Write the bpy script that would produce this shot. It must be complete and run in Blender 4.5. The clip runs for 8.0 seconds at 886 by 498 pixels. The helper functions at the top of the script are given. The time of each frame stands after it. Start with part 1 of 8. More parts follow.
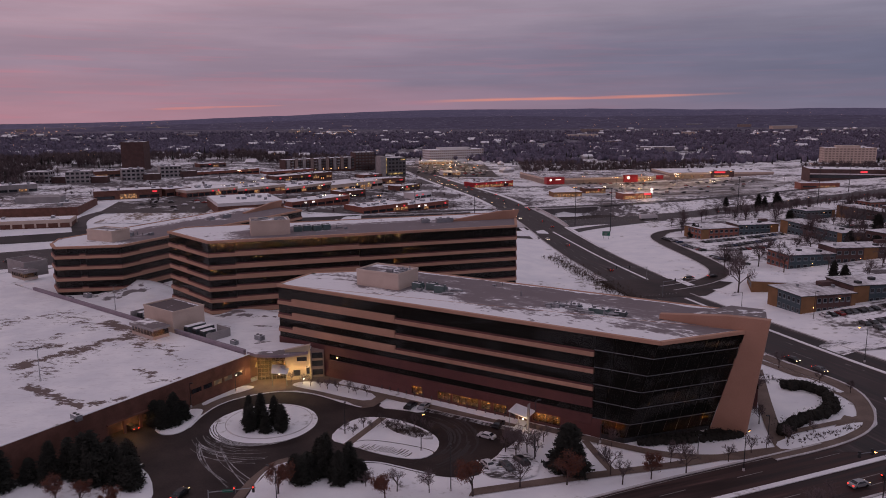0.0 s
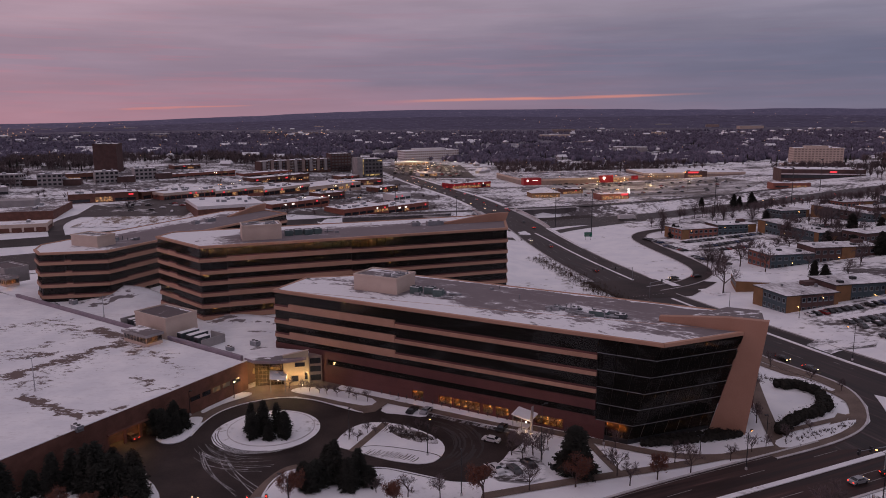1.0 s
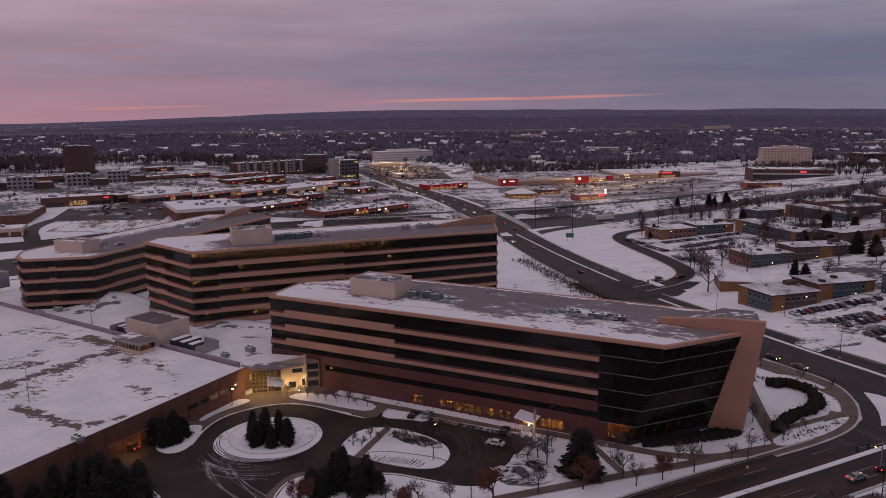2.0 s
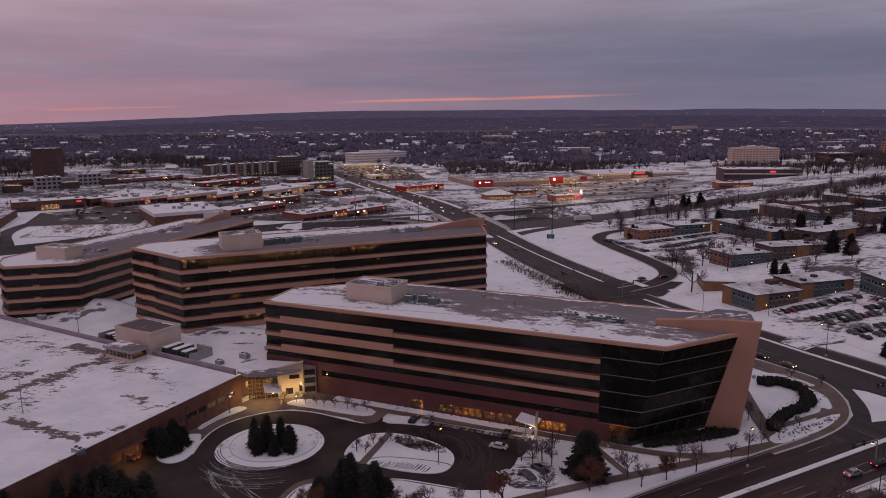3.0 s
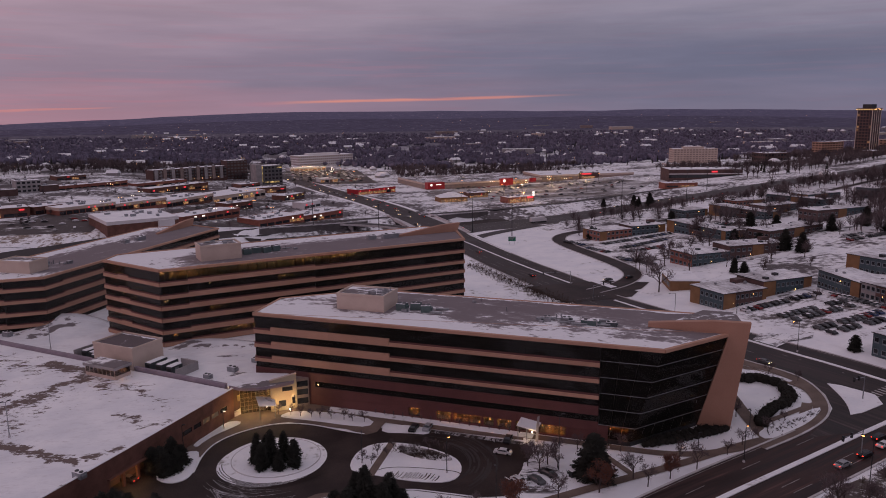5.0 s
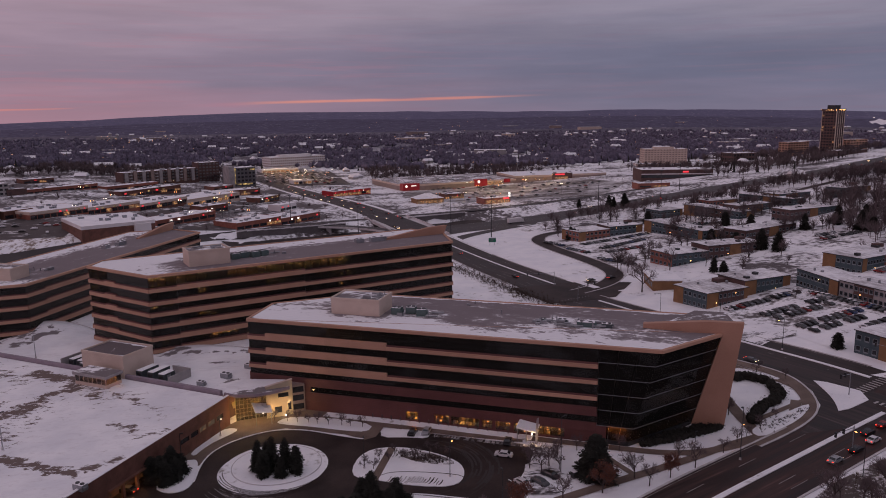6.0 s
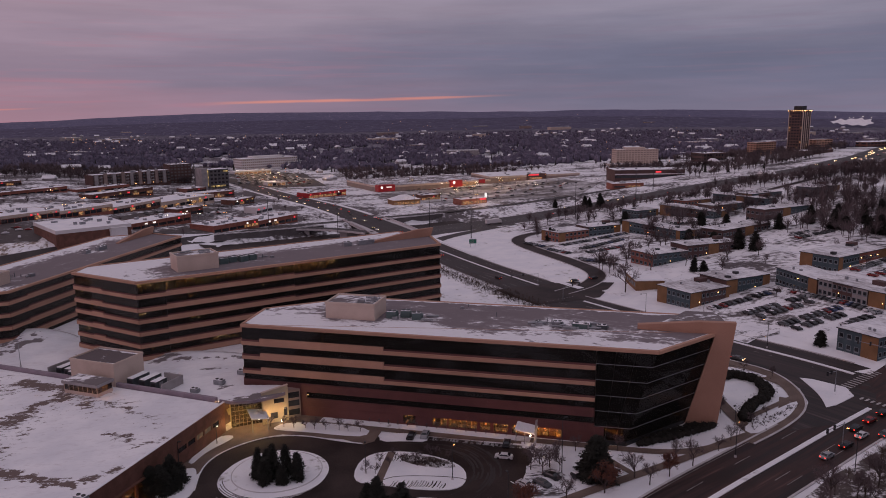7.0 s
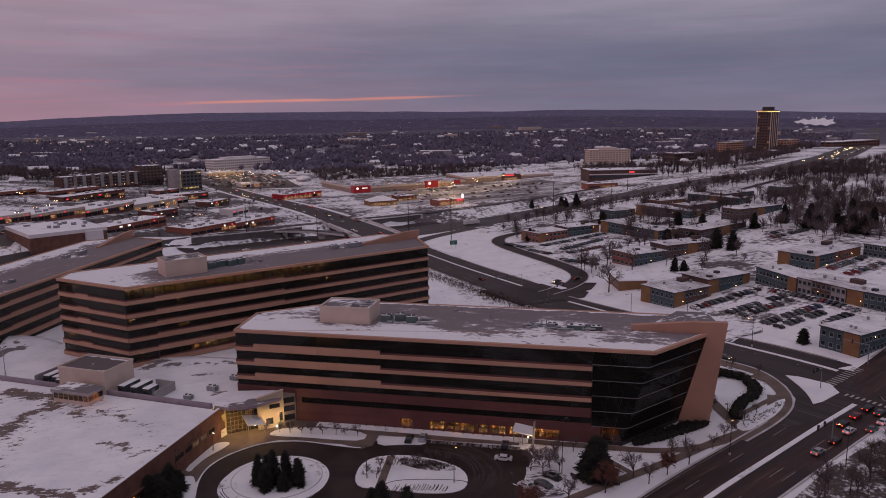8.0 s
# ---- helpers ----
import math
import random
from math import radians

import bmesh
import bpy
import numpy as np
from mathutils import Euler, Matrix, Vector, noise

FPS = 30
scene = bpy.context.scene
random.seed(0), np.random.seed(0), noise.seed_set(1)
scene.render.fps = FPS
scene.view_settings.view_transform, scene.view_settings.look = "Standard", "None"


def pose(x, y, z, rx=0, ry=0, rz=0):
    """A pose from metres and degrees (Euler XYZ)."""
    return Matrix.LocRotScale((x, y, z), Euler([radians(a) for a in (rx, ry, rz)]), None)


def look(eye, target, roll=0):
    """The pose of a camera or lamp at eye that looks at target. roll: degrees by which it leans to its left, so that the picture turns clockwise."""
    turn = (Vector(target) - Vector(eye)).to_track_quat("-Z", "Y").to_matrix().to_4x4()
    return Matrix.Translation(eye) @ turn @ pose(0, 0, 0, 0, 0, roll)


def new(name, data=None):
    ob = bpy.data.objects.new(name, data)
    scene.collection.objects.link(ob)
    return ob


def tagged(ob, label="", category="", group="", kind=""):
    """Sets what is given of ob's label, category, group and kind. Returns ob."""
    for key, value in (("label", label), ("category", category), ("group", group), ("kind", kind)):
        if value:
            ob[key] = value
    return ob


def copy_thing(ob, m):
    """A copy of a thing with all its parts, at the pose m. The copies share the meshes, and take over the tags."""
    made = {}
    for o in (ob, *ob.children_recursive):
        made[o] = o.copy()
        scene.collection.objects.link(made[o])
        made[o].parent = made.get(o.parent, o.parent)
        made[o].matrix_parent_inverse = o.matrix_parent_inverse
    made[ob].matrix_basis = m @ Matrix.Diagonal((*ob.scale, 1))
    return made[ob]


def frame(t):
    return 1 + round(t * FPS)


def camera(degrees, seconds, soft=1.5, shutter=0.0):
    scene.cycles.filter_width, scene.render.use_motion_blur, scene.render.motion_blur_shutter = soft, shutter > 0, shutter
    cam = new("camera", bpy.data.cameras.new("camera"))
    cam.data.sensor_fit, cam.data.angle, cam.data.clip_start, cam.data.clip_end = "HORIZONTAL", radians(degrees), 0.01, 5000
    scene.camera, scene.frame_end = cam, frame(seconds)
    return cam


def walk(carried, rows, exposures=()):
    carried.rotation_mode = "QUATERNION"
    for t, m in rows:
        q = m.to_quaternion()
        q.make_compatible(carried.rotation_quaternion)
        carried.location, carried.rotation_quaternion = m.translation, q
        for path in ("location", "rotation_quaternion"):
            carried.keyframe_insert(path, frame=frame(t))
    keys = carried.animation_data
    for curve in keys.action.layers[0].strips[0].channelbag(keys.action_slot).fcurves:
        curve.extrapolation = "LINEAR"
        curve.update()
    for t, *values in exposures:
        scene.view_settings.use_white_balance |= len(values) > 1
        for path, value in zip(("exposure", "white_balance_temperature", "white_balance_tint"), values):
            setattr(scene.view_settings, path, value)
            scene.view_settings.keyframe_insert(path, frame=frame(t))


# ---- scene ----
cam = camera(61.88, 8.0, 0.95)
PATH = [
    (0.00, -0.13, 0.05, 69.52, -0.034, -10.491, 0.340),
    (0.50, -3.62, -0.06, 70.11, -1.153, -10.498, 0.337),
    (1.00, -7.12, -0.09, 70.68, -2.290, -10.501, 0.343),
    (1.50, -10.62, -0.03, 71.24, -3.443, -10.502, 0.359),
    (2.25, -15.84, 0.21, 72.06, -5.199, -10.498, 0.396),
    (3.00, -21.03, 0.61, 72.86, -6.978, -10.491, 0.445),
    (3.50, -24.46, 0.96, 73.38, -8.174, -10.486, 0.482),
    (4.00, -27.87, 1.38, 73.89, -9.375, -10.481, 0.520),
    (4.50, -31.25, 1.86, 74.40, -10.579, -10.476, 0.558),
    (5.25, -36.24, 2.68, 75.16, -12.385, -10.473, 0.611),
    (6.00, -41.13, 3.61, 75.90, -14.185, -10.476, 0.654),
    (6.50, -44.33, 4.30, 76.40, -15.378, -10.482, 0.676),
    (7.00, -47.47, 5.02, 76.90, -16.563, -10.492, 0.690),
    (7.50, -50.56, 5.78, 77.39, -17.738, -10.506, 0.694),
    (8.00, -53.57, 6.58, 77.89, -18.899, -10.527, 0.687),
]
walk(cam, [(t, pose(x, y, z, 90 + pitch, roll, yaw)) for t, x, y, z, yaw, pitch, roll in PATH])
scene.view_settings.exposure = 0.04

# ---- sky and light: dusk under thin cloud, the last pink low in the north-west ----


class Nodes:
    """Short-hand for building a node tree."""

    def __init__(self, tree):
        self.tree = tree
        tree.nodes.clear()

    def add(self, kind, operation=""):
        n = self.tree.nodes.new(kind)
        if operation:
            n.operation = operation
        return n

    def link(self, a, b):
        self.tree.links.new(a, b)

    def put(self, socket, value):
        if hasattr(value, "is_linked"):
            self.link(value, socket)
        elif isinstance(value, (tuple, list)) and len(value) == 3 and socket.type == "RGBA":
            socket.default_value = (*value, 1)
        else:
            socket.default_value = value

    def math(self, op, a, b=0.0, c=0.0):
        n = self.add("ShaderNodeMath", op)
        self.put(n.inputs[0], a)
        self.put(n.inputs[1], b)
        self.put(n.inputs[2], c)
        return n.outputs[0]

    def span(self, v, a, b, c=0.0, d=1.0, smooth=True):
        n = self.add("ShaderNodeMapRange")
        n.interpolation_type = "SMOOTHSTEP" if smooth else "LINEAR"
        self.put(n.inputs[0], v)
        for i, value in enumerate((a, b, c, d)):
            self.put(n.inputs[i + 1], value)
        return n.outputs[0]

    def mix(self, f, a, b):
        n = self.add("ShaderNodeMix")
        n.data_type = "RGBA"
        self.put(n.inputs[0], f)
        self.put(n.inputs[6], a)
        self.put(n.inputs[7], b)
        return n.outputs[2]

    def noise(self, vector, scale, detail=4.0, rough=0.55):
        n = self.add("ShaderNodeTexNoise")
        self.put(n.inputs["Scale"], scale)
        self.put(n.inputs["Detail"], detail)
        self.put(n.inputs["Roughness"], rough)
        if vector is not None:
            self.link(vector, n.inputs["Vector"])
        return n.outputs["Fac"]

    def stretch(self, vector, sx, sy, sz, turn=0.0):
        n = self.add("ShaderNodeMapping")
        n.inputs["Scale"].default_value = (sx, sy, sz)
        n.inputs["Rotation"].default_value = (0, 0, turn)
        self.link(vector, n.inputs["Vector"])
        return n.outputs[0]


world = bpy.data.worlds.new("dusk")
scene.world = world
world.use_nodes = True
w = Nodes(world.node_tree)
way = w.add("ShaderNodeTexCoord").outputs["Generated"]
sep = w.add("ShaderNodeSeparateXYZ")
w.link(way, sep.inputs[0])
el = w.math("MULTIPLY", w.math("ARCSINE", sep.outputs[2]), 57.2958)
az = w.math("MULTIPLY", w.math("ARCTAN2", sep.outputs[0], sep.outputs[1]), 57.2958)
cloud = w.noise(w.stretch(way, 1.5, 1.5, 16), 2.2, 6)
fine = w.noise(w.stretch(way, 2.5, 2.5, 60), 3.0, 6)
wave = w.math("ADD", el, w.math("MULTIPLY", w.math("SUBTRACT", cloud, 0.5), 6.0))
east = w.span(az, -38, 34)
high = w.mix(east, (0.455, 0.31, 0.375), (0.28, 0.25, 0.325))
mid = w.mix(east, (0.33, 0.235, 0.305), (0.15, 0.15, 0.225))
low = w.mix(east, (0.42, 0.228, 0.282), (0.19, 0.17, 0.245))
sky = w.mix(w.span(wave, 3.0, 9.5), mid, high)
sky = w.mix(w.span(wave, 0.2, 3.4), low, sky)
sky = w.mix(w.span(el, 14, 60), sky, (0.395, 0.35, 0.415))
gap_az = w.math("MULTIPLY", w.span(az, -3, 4), w.span(az, 14, 23, 1, 0))
level = w.math("ADD", 1.0, w.math("MULTIPLY", w.math("SUBTRACT", az, 10), 0.016))
off = w.math("ABSOLUTE", w.math("SUBTRACT", w.math("ADD", el, w.math("MULTIPLY", w.math("SUBTRACT", fine, 0.5), 0.35)), level))
gap = w.math("MULTIPLY", gap_az, w.span(off, 0.02, 0.15, 1, 0))
sky = w.mix(gap, sky, (0.58, 0.24, 0.215))
level_west = w.math("ADD", 0.34, w.math("MULTIPLY", w.math("ADD", az, 20), 0.026))
off_west = w.math("ABSOLUTE", w.math("SUBTRACT", w.math("ADD", el, w.math("MULTIPLY", w.math("SUBTRACT", fine, 0.5), 0.4)), level_west))
gap_west = w.math("MULTIPLY", w.math("MULTIPLY", w.span(az, -27, -21), w.span(az, -16, -7, 1, 0)), w.math("MULTIPLY", w.span(off_west, 0.02, 0.11, 0.75, 0), w.span(w.noise(w.stretch(way, 3, 3, 8), 4.0, 4), 0.42, 0.6)))
sky = w.mix(gap_west, sky, (0.60, 0.235, 0.23))
streak = w.math("MULTIPLY", w.span(fine, 0.5, 0.72), w.span(el, 2.0, 12.0, 0.35, 0.0))
sky = w.mix(streak, sky, w.mix(east, (0.55, 0.20, 0.25), (0.22, 0.16, 0.23)))
tone = w.span(w.noise(w.stretch(way, 1.2, 1.2, 10), 4.0, 5), 0.3, 0.75, 0.93, 1.06)
bright = w.add("ShaderNodeVectorMath", operation="SCALE")
w.link(sky, bright.inputs[0])
w.link(tone, bright.inputs[3])
back = w.add("ShaderNodeBackground")
w.link(bright.outputs[0], back.inputs[0])
back.inputs[1].default_value = 1.0
out = w.add("ShaderNodeOutputWorld")
w.link(back.outputs[0], out.inputs[0])

sun = new("sun", bpy.data.lights.new("sun", "SUN"))
sun.data.energy, sun.data.angle, sun.data.color = 0.15, radians(40), (1.0, 0.62, 0.62)
sun.matrix_world = look((-600, 250, 260), (0, 200, 0))


# ---- materials ----
def material(name):
    m = bpy.data.materials.new(name)
    m.use_nodes = True
    return m, Nodes(m.node_tree)


def finish(m, k, colour, rough, metal=0.0, bump=None, height=0.05, spec=0.4, glow=None, glow_strength=0.0):
    b = k.add("ShaderNodeBsdfPrincipled")
    k.put(b.inputs["Base Color"], colour)
    k.put(b.inputs["Roughness"], rough)
    k.put(b.inputs["Metallic"], metal)
    b.inputs["Specular IOR Level"].default_value = spec
    if glow is not None:
        k.put(b.inputs["Emission Color"], glow)
        k.put(b.inputs["Emission Strength"], glow_strength)
    if bump is not None:
        n = k.add("ShaderNodeBump")
        n.inputs["Strength"].default_value = 0.6
        n.inputs["Distance"].default_value = height
        k.link(bump, n.inputs["Height"])
        k.link(n.outputs[0], b.inputs["Normal"])
    o = k.add("ShaderNodeOutputMaterial")
    k.link(b.outputs[0], o.inputs[0])
    return m


def place(k):
    return k.add("ShaderNodeNewGeometry").outputs["Position"]


def plain(name, a, b, coarse=0.3, grain=6.0, rough=0.7, metal=0.0, height=0.02, vary=0.0, spec=0.4):
    """Two tones mixed at two scales; vary: how far single pieces differ."""
    m, k = material(name)
    p = place(k)
    n1, n2 = k.noise(p, coarse, 5), k.noise(p, grain, 4)
    f = k.span(k.math("ADD", k.math("MULTIPLY", n1, 0.65), k.math("MULTIPLY", n2, 0.35)), 0.32, 0.68)
    col = k.mix(f, a, b)
    if vary:
        r = k.add("ShaderNodeObjectInfo").outputs["Random"]
        s = k.add("ShaderNodeVectorMath", operation="SCALE")
        k.link(col, s.inputs[0])
        k.put(s.inputs[3], k.span(r, 0, 1, 1 - vary, 1 + vary, False))
        col = s.outputs[0]
    return finish(m, k, col, rough, metal, n2, height, spec)


def snowy(name, under_a, under_b, cover, scale=0.05, squash=(1, 1), turn=0.0, rough=0.85, soft=0.05, tracks=0.0):
    """Snow, with bare patches of what lies under it; cover: 0 bare to 1 all white."""
    m, k = material(name)
    p = place(k)
    q = k.stretch(p, squash[0], squash[1], 1, turn)
    big, small, dust_veil = k.noise(q, scale, 6, 0.62), k.noise(q, scale * 9, 5, 0.6), k.noise(p, 1.8, 4)
    v = k.math("ADD", k.math("MULTIPLY", big, 0.6), k.math("MULTIPLY", small, 0.4))
    edge = 0.68 - 0.36 * cover
    f = k.span(v, edge - soft, edge + soft)
    ground = k.mix(dust_veil, under_a, under_b)
    white = k.mix(k.span(k.noise(p, 0.12, 5), 0.3, 0.7), (0.78, 0.79, 0.83), (0.88, 0.88, 0.90))
    white = k.mix(k.math("MULTIPLY", k.span(dust_veil, 0.5, 0.8), 0.25), white, (0.62, 0.61, 0.63))
    return finish(m, k, k.mix(f, ground, white), rough, 0, v, 0.15, 0.3)


def streaked(name, a, b, angle, rough=0.7):
    """Asphalt worn and salted along the way the traffic goes; angle: that way, in degrees."""
    m, k = material(name)
    p = place(k)
    q = k.stretch(k.stretch(p, 1, 1, 1, -math.radians(angle)), 0.025, 0.75, 1)
    lanes, fine_, blot = k.noise(q, 1.0, 6, 0.6), k.noise(p, 2.5, 4), k.noise(p, 0.05, 4)
    col = k.mix(k.span(lanes, 0.38, 0.60), a, b)
    col = k.mix(k.math("MULTIPLY", k.span(lanes, 0.6, 0.72), 0.6), col, tuple(2.6 * v for v in b))
    col = k.mix(k.math("MULTIPLY", k.span(blot, 0.5, 0.75), 0.5), col, a)
    col = k.mix(k.math("MULTIPLY", k.span(fine_, 0.55, 0.8), 0.3), col, b)
    return finish(m, k, col, k.span(lanes, 0.3, 0.7, rough - 0.15, rough + 0.15), 0, fine_, 0.02, 0.3)


def glowing(name, colour, strength, patch=0.0):
    m, k = material(name)
    s = strength
    if patch:
        v = k.add("ShaderNodeTexVoronoi")
        v.inputs["Scale"].default_value = patch
        k.link(place(k), v.inputs["Vector"])
        s = k.math("MULTIPLY", k.span(v.outputs["Distance"], 0.1, 0.7, 1.6, 0.2), strength)
    return finish(m, k, (0.1, 0.1, 0.1), 0.5, glow=colour, glow_strength=s)


def window_glass(name, tint, gloss=1.0, veil=0.049):
    m, k = material(name)
    see, shine = k.add("ShaderNodeBsdfTransparent"), k.add("ShaderNodeBsdfGlossy")
    see.inputs[0].default_value = (*tint, 1)
    shine.inputs["Roughness"].default_value = 0.03
    shine.inputs[0].default_value = (0.9, 0.9, 0.95, 1)
    f = k.add("ShaderNodeFresnel")
    f.inputs[0].default_value = 1.5
    mixed, o = k.add("ShaderNodeMixShader"), k.add("ShaderNodeOutputMaterial")
    k.put(mixed.inputs[0], k.math("MULTIPLY", f.outputs[0], gloss))
    # even diffuse veil added to lift the black of the panes, not dirt
    dust_veil = k.add("ShaderNodeBsdfDiffuse")
    dust_veil.inputs[0].default_value = (veil, veil, veil * 0.93, 1)
    veiled = k.add("ShaderNodeMixShader")
    k.put(veiled.inputs[0], 0.3)
    k.link(see.outputs[0], veiled.inputs[1])
    k.link(dust_veil.outputs[0], veiled.inputs[2])
    k.link(veiled.outputs[0], mixed.inputs[1])
    k.link(shine.outputs[0], mixed.inputs[2])
    k.link(mixed.outputs[0], o.inputs[0])
    return m


GRASS_A, GRASS_B = (0.10, 0.085, 0.06), (0.17, 0.14, 0.10)
snow_lawn = snowy("snow_lawn", GRASS_A, GRASS_B, 0.87, 0.09, soft=0.08)
roof_snow = snowy("roof_deep_snow", (0.17, 0.15, 0.15), (0.23, 0.2, 0.2), 0.85, 0.05)
roof_mixed = snowy("roof_patchy_snow", (0.14, 0.12, 0.125), (0.20, 0.175, 0.18), 0.46, 0.06, (0.8, 1.3), 0.3, soft=0.03)


def drifted(name, turns, bands, islands=(), scale=0.22):
    """Roof membrane with snow lying in torn drifts; bands: (axis, from, to, weight) in the roof's own metres, islands: (x, y, radius, weight)."""
    m, k = material(name)
    p = k.add("ShaderNodeTexCoord").outputs["Object"]
    at = k.add("ShaderNodeSeparateXYZ")
    k.link(p, at.inputs[0])
    q = k.stretch(p, 0.62, 1.25, 1, turns)
    n1, n2, n3 = k.noise(q, scale, 9, 0.66), k.noise(q, scale * 4.5, 6, 0.62), k.noise(p, 0.07, 3)
    v = k.math("ADD", k.math("MULTIPLY", n1, 0.62), k.math("MULTIPLY", n2, 0.38))
    for ax, a, b, wt in bands:
        v = k.math("ADD", v, k.span(at.outputs[ax], a, b, 0, wt))
    for x, y, r, wt in islands:
        d2 = k.add("ShaderNodeVectorMath", "DISTANCE")
        k.link(p, d2.inputs[0])
        d2.inputs[1].default_value = (x, y, 24)
        v = k.math("ADD", v, k.span(d2.outputs["Value"], r, r * 0.3, 0, wt))
    f = k.span(v, 0.635, 0.685)
    skin = k.mix(n3, (0.16, 0.133, 0.143), (0.215, 0.185, 0.196))
    skin = k.mix(k.math("MULTIPLY", k.span(v, 0.55, 0.66), 0.35), skin, (0.45, 0.43, 0.45))
    white = k.mix(n2, (0.72, 0.72, 0.76), (0.87, 0.87, 0.89))
    return finish(m, k, k.mix(f, skin, white), 0.85, 0, v, 0.12, 0.3)


def worn_through(name, under_a, under_b, runs, scale, turn, base=0.657):
    """Snow with bare runs worn through it; runs: (x0, y0, x1, y1, width, weight) in metres."""
    m, k = material(name)
    p = place(k)
    q = k.stretch(p, 0.7, 1.5, 1, turn)
    n1, n2, dust_veil = k.noise(q, scale, 7, 0.62), k.noise(q, scale * 3.6, 5, 0.6), k.noise(p, 1.8, 4)
    v = k.math("ADD", k.math("MULTIPLY", n1, 0.6), k.math("MULTIPLY", n2, 0.4))
    lift, wander = None, k.span(k.noise(p, 0.14, 4), 0.25, 0.75, -0.9, 0.9, False)
    for x0, y0, x1, y1, wide, weight in runs:
        length = math.hypot(x1 - x0, y1 - y0)
        dx, dy = (x1 - x0) / length, (y1 - y0) / length
        rel = k.add("ShaderNodeVectorMath", "SUBTRACT")
        k.link(p, rel.inputs[0])
        rel.inputs[1].default_value = (x0, y0, 0)
        along_, across = k.add("ShaderNodeVectorMath", "DOT_PRODUCT"), k.add("ShaderNodeVectorMath", "DOT_PRODUCT")
        for node, way_ in ((along_, (dx, dy, 0)), (across, (-dy, dx, 0))):
            k.link(rel.outputs[0], node.inputs[0])
            node.inputs[1].default_value = way_
        side_ = k.math("ABSOLUTE", k.math("ADD", across.outputs["Value"], k.math("MULTIPLY", wander, wide)))
        f = k.math("MULTIPLY", k.span(side_, 0.0, wide * 1.35, weight, 0), k.math("MULTIPLY", k.span(along_.outputs["Value"], -2.5, 1.5), k.span(along_.outputs["Value"], length + 2.5, length - 1.5)))
        lift = f if lift is None else k.math("MAXIMUM", lift, f)
    bare = k.span(k.math("ADD", v, lift), base - 0.02, base + 0.02)
    under = k.mix(dust_veil, under_a, under_b)
    white = k.mix(k.span(k.noise(p, 0.10, 5), 0.3, 0.7), (0.74, 0.75, 0.79), (0.88, 0.88, 0.90))
    white = k.mix(k.math("MULTIPLY", k.span(v, 0.48, 0.66), 0.4), white, (0.58, 0.56, 0.58))
    return finish(m, k, k.mix(bare, white, under), 0.85, 0, k.math("SUBTRACT", 1.0, bare), 0.1, 0.3)


snow_deck = worn_through("worn_snow_on_deck", (0.125, 0.092, 0.085), (0.19, 0.145, 0.132), (
    (-108, 176, -88, 206, 4.0, 0.23), (-104, 217.5, -86, 205.5, 3.4, 0.27), (-126, 229, -100, 211, 9, 0.13), (-88, 203, -72, 188, 5.5, 0.15), (-73, 189, -65, 175, 4.5, 0.12),
    (-77, 175.5, -69, 169.5, 2.2, 0.2), (-71, 163.5, -62, 170, 2.4, 0.14), (-98.5, 164.5, -78, 150.5, 2.4, 0.24), (-79, 152, -70, 156.5, 2.0, 0.17), (-103, 168, -92, 190, 8, 0.12),
    (-113, 191, -103, 195, 3.2, 0.19), (-99, 199, -78, 190, 9, 0.09), (-150, 190, -125, 170, 6, 0.14), (-130, 225, -150, 190, 6, 0.14), (-118, 184, -110, 206, 5, 0.14)), 0.42, 0.62)
snow_podium = worn_through("worn_snow_on_podium", (0.15, 0.132, 0.138), (0.23, 0.205, 0.212), (
    (-64, 223.5, -43, 219.5, 1.8, 0.2), (-74, 224.5, -60, 229.5, 2.2, 0.17), (-57, 214, -44, 210, 1.6, 0.13), (-122, 257, -106, 272, 8, 0.2), (-117, 247, -105, 256, 3.0, 0.24),
    (-54, 195, -44, 203, 2.0, 0.14), (-66, 214, -58, 211, 1.6, 0.16), (-96, 240, -84, 232, 4, 0.12), (-135, 262, -120, 252, 5, 0.12), (-50, 184, -37, 187, 3.0, 0.27)), 0.16, 0.8)
roof_bare = snowy("bare_roof_membrane", (0.10, 0.082, 0.088), (0.15, 0.125, 0.13), 0.12, 0.2, soft=0.03)
drift_snow = snowy("drifted_snow", (0.2, 0.18, 0.18), (0.26, 0.23, 0.23), 0.98, 0.1)
asphalt = plain("asphalt", (0.0165, 0.0108, 0.0102), (0.05, 0.0345, 0.0318), 0.11, 3.0, 0.7, spec=0.25)
road_worn = plain("worn_road", (0.033, 0.028, 0.029), (0.066, 0.056, 0.057), 0.06, 2.0, 0.65, spec=0.25)
road_north = streaked("arterial_asphalt", (0.0165, 0.0122, 0.0122), (0.056, 0.0435, 0.0435), 107)
# asphalt reddened: the glow of tail lamps is put into its colour
road_avenue = streaked("avenue_asphalt", (0.0175, 0.0092, 0.0086), (0.058, 0.0335, 0.031), 20.5)
road_highway = streaked("highway_asphalt", (0.034, 0.029, 0.03), (0.075, 0.064, 0.066), 24)
pavement_mat = plain("concrete_paving", (0.115, 0.082, 0.067), (0.19, 0.142, 0.118), 0.2, 4, 0.85)
# darker concrete: the shade under the bridge is put into the wall colour
shaded_concrete = plain("stained_concrete", (0.085, 0.075, 0.078), (0.15, 0.135, 0.138), 0.12, 3, 0.85)
kerb_mat = plain("concrete_kerb", (0.42, 0.40, 0.40), (0.6, 0.58, 0.6), 0.3, 4, 0.85)
paint_white = plain("road_paint", (0.12, 0.11, 0.108), (0.34, 0.32, 0.31), 0.5, 5, 0.7)
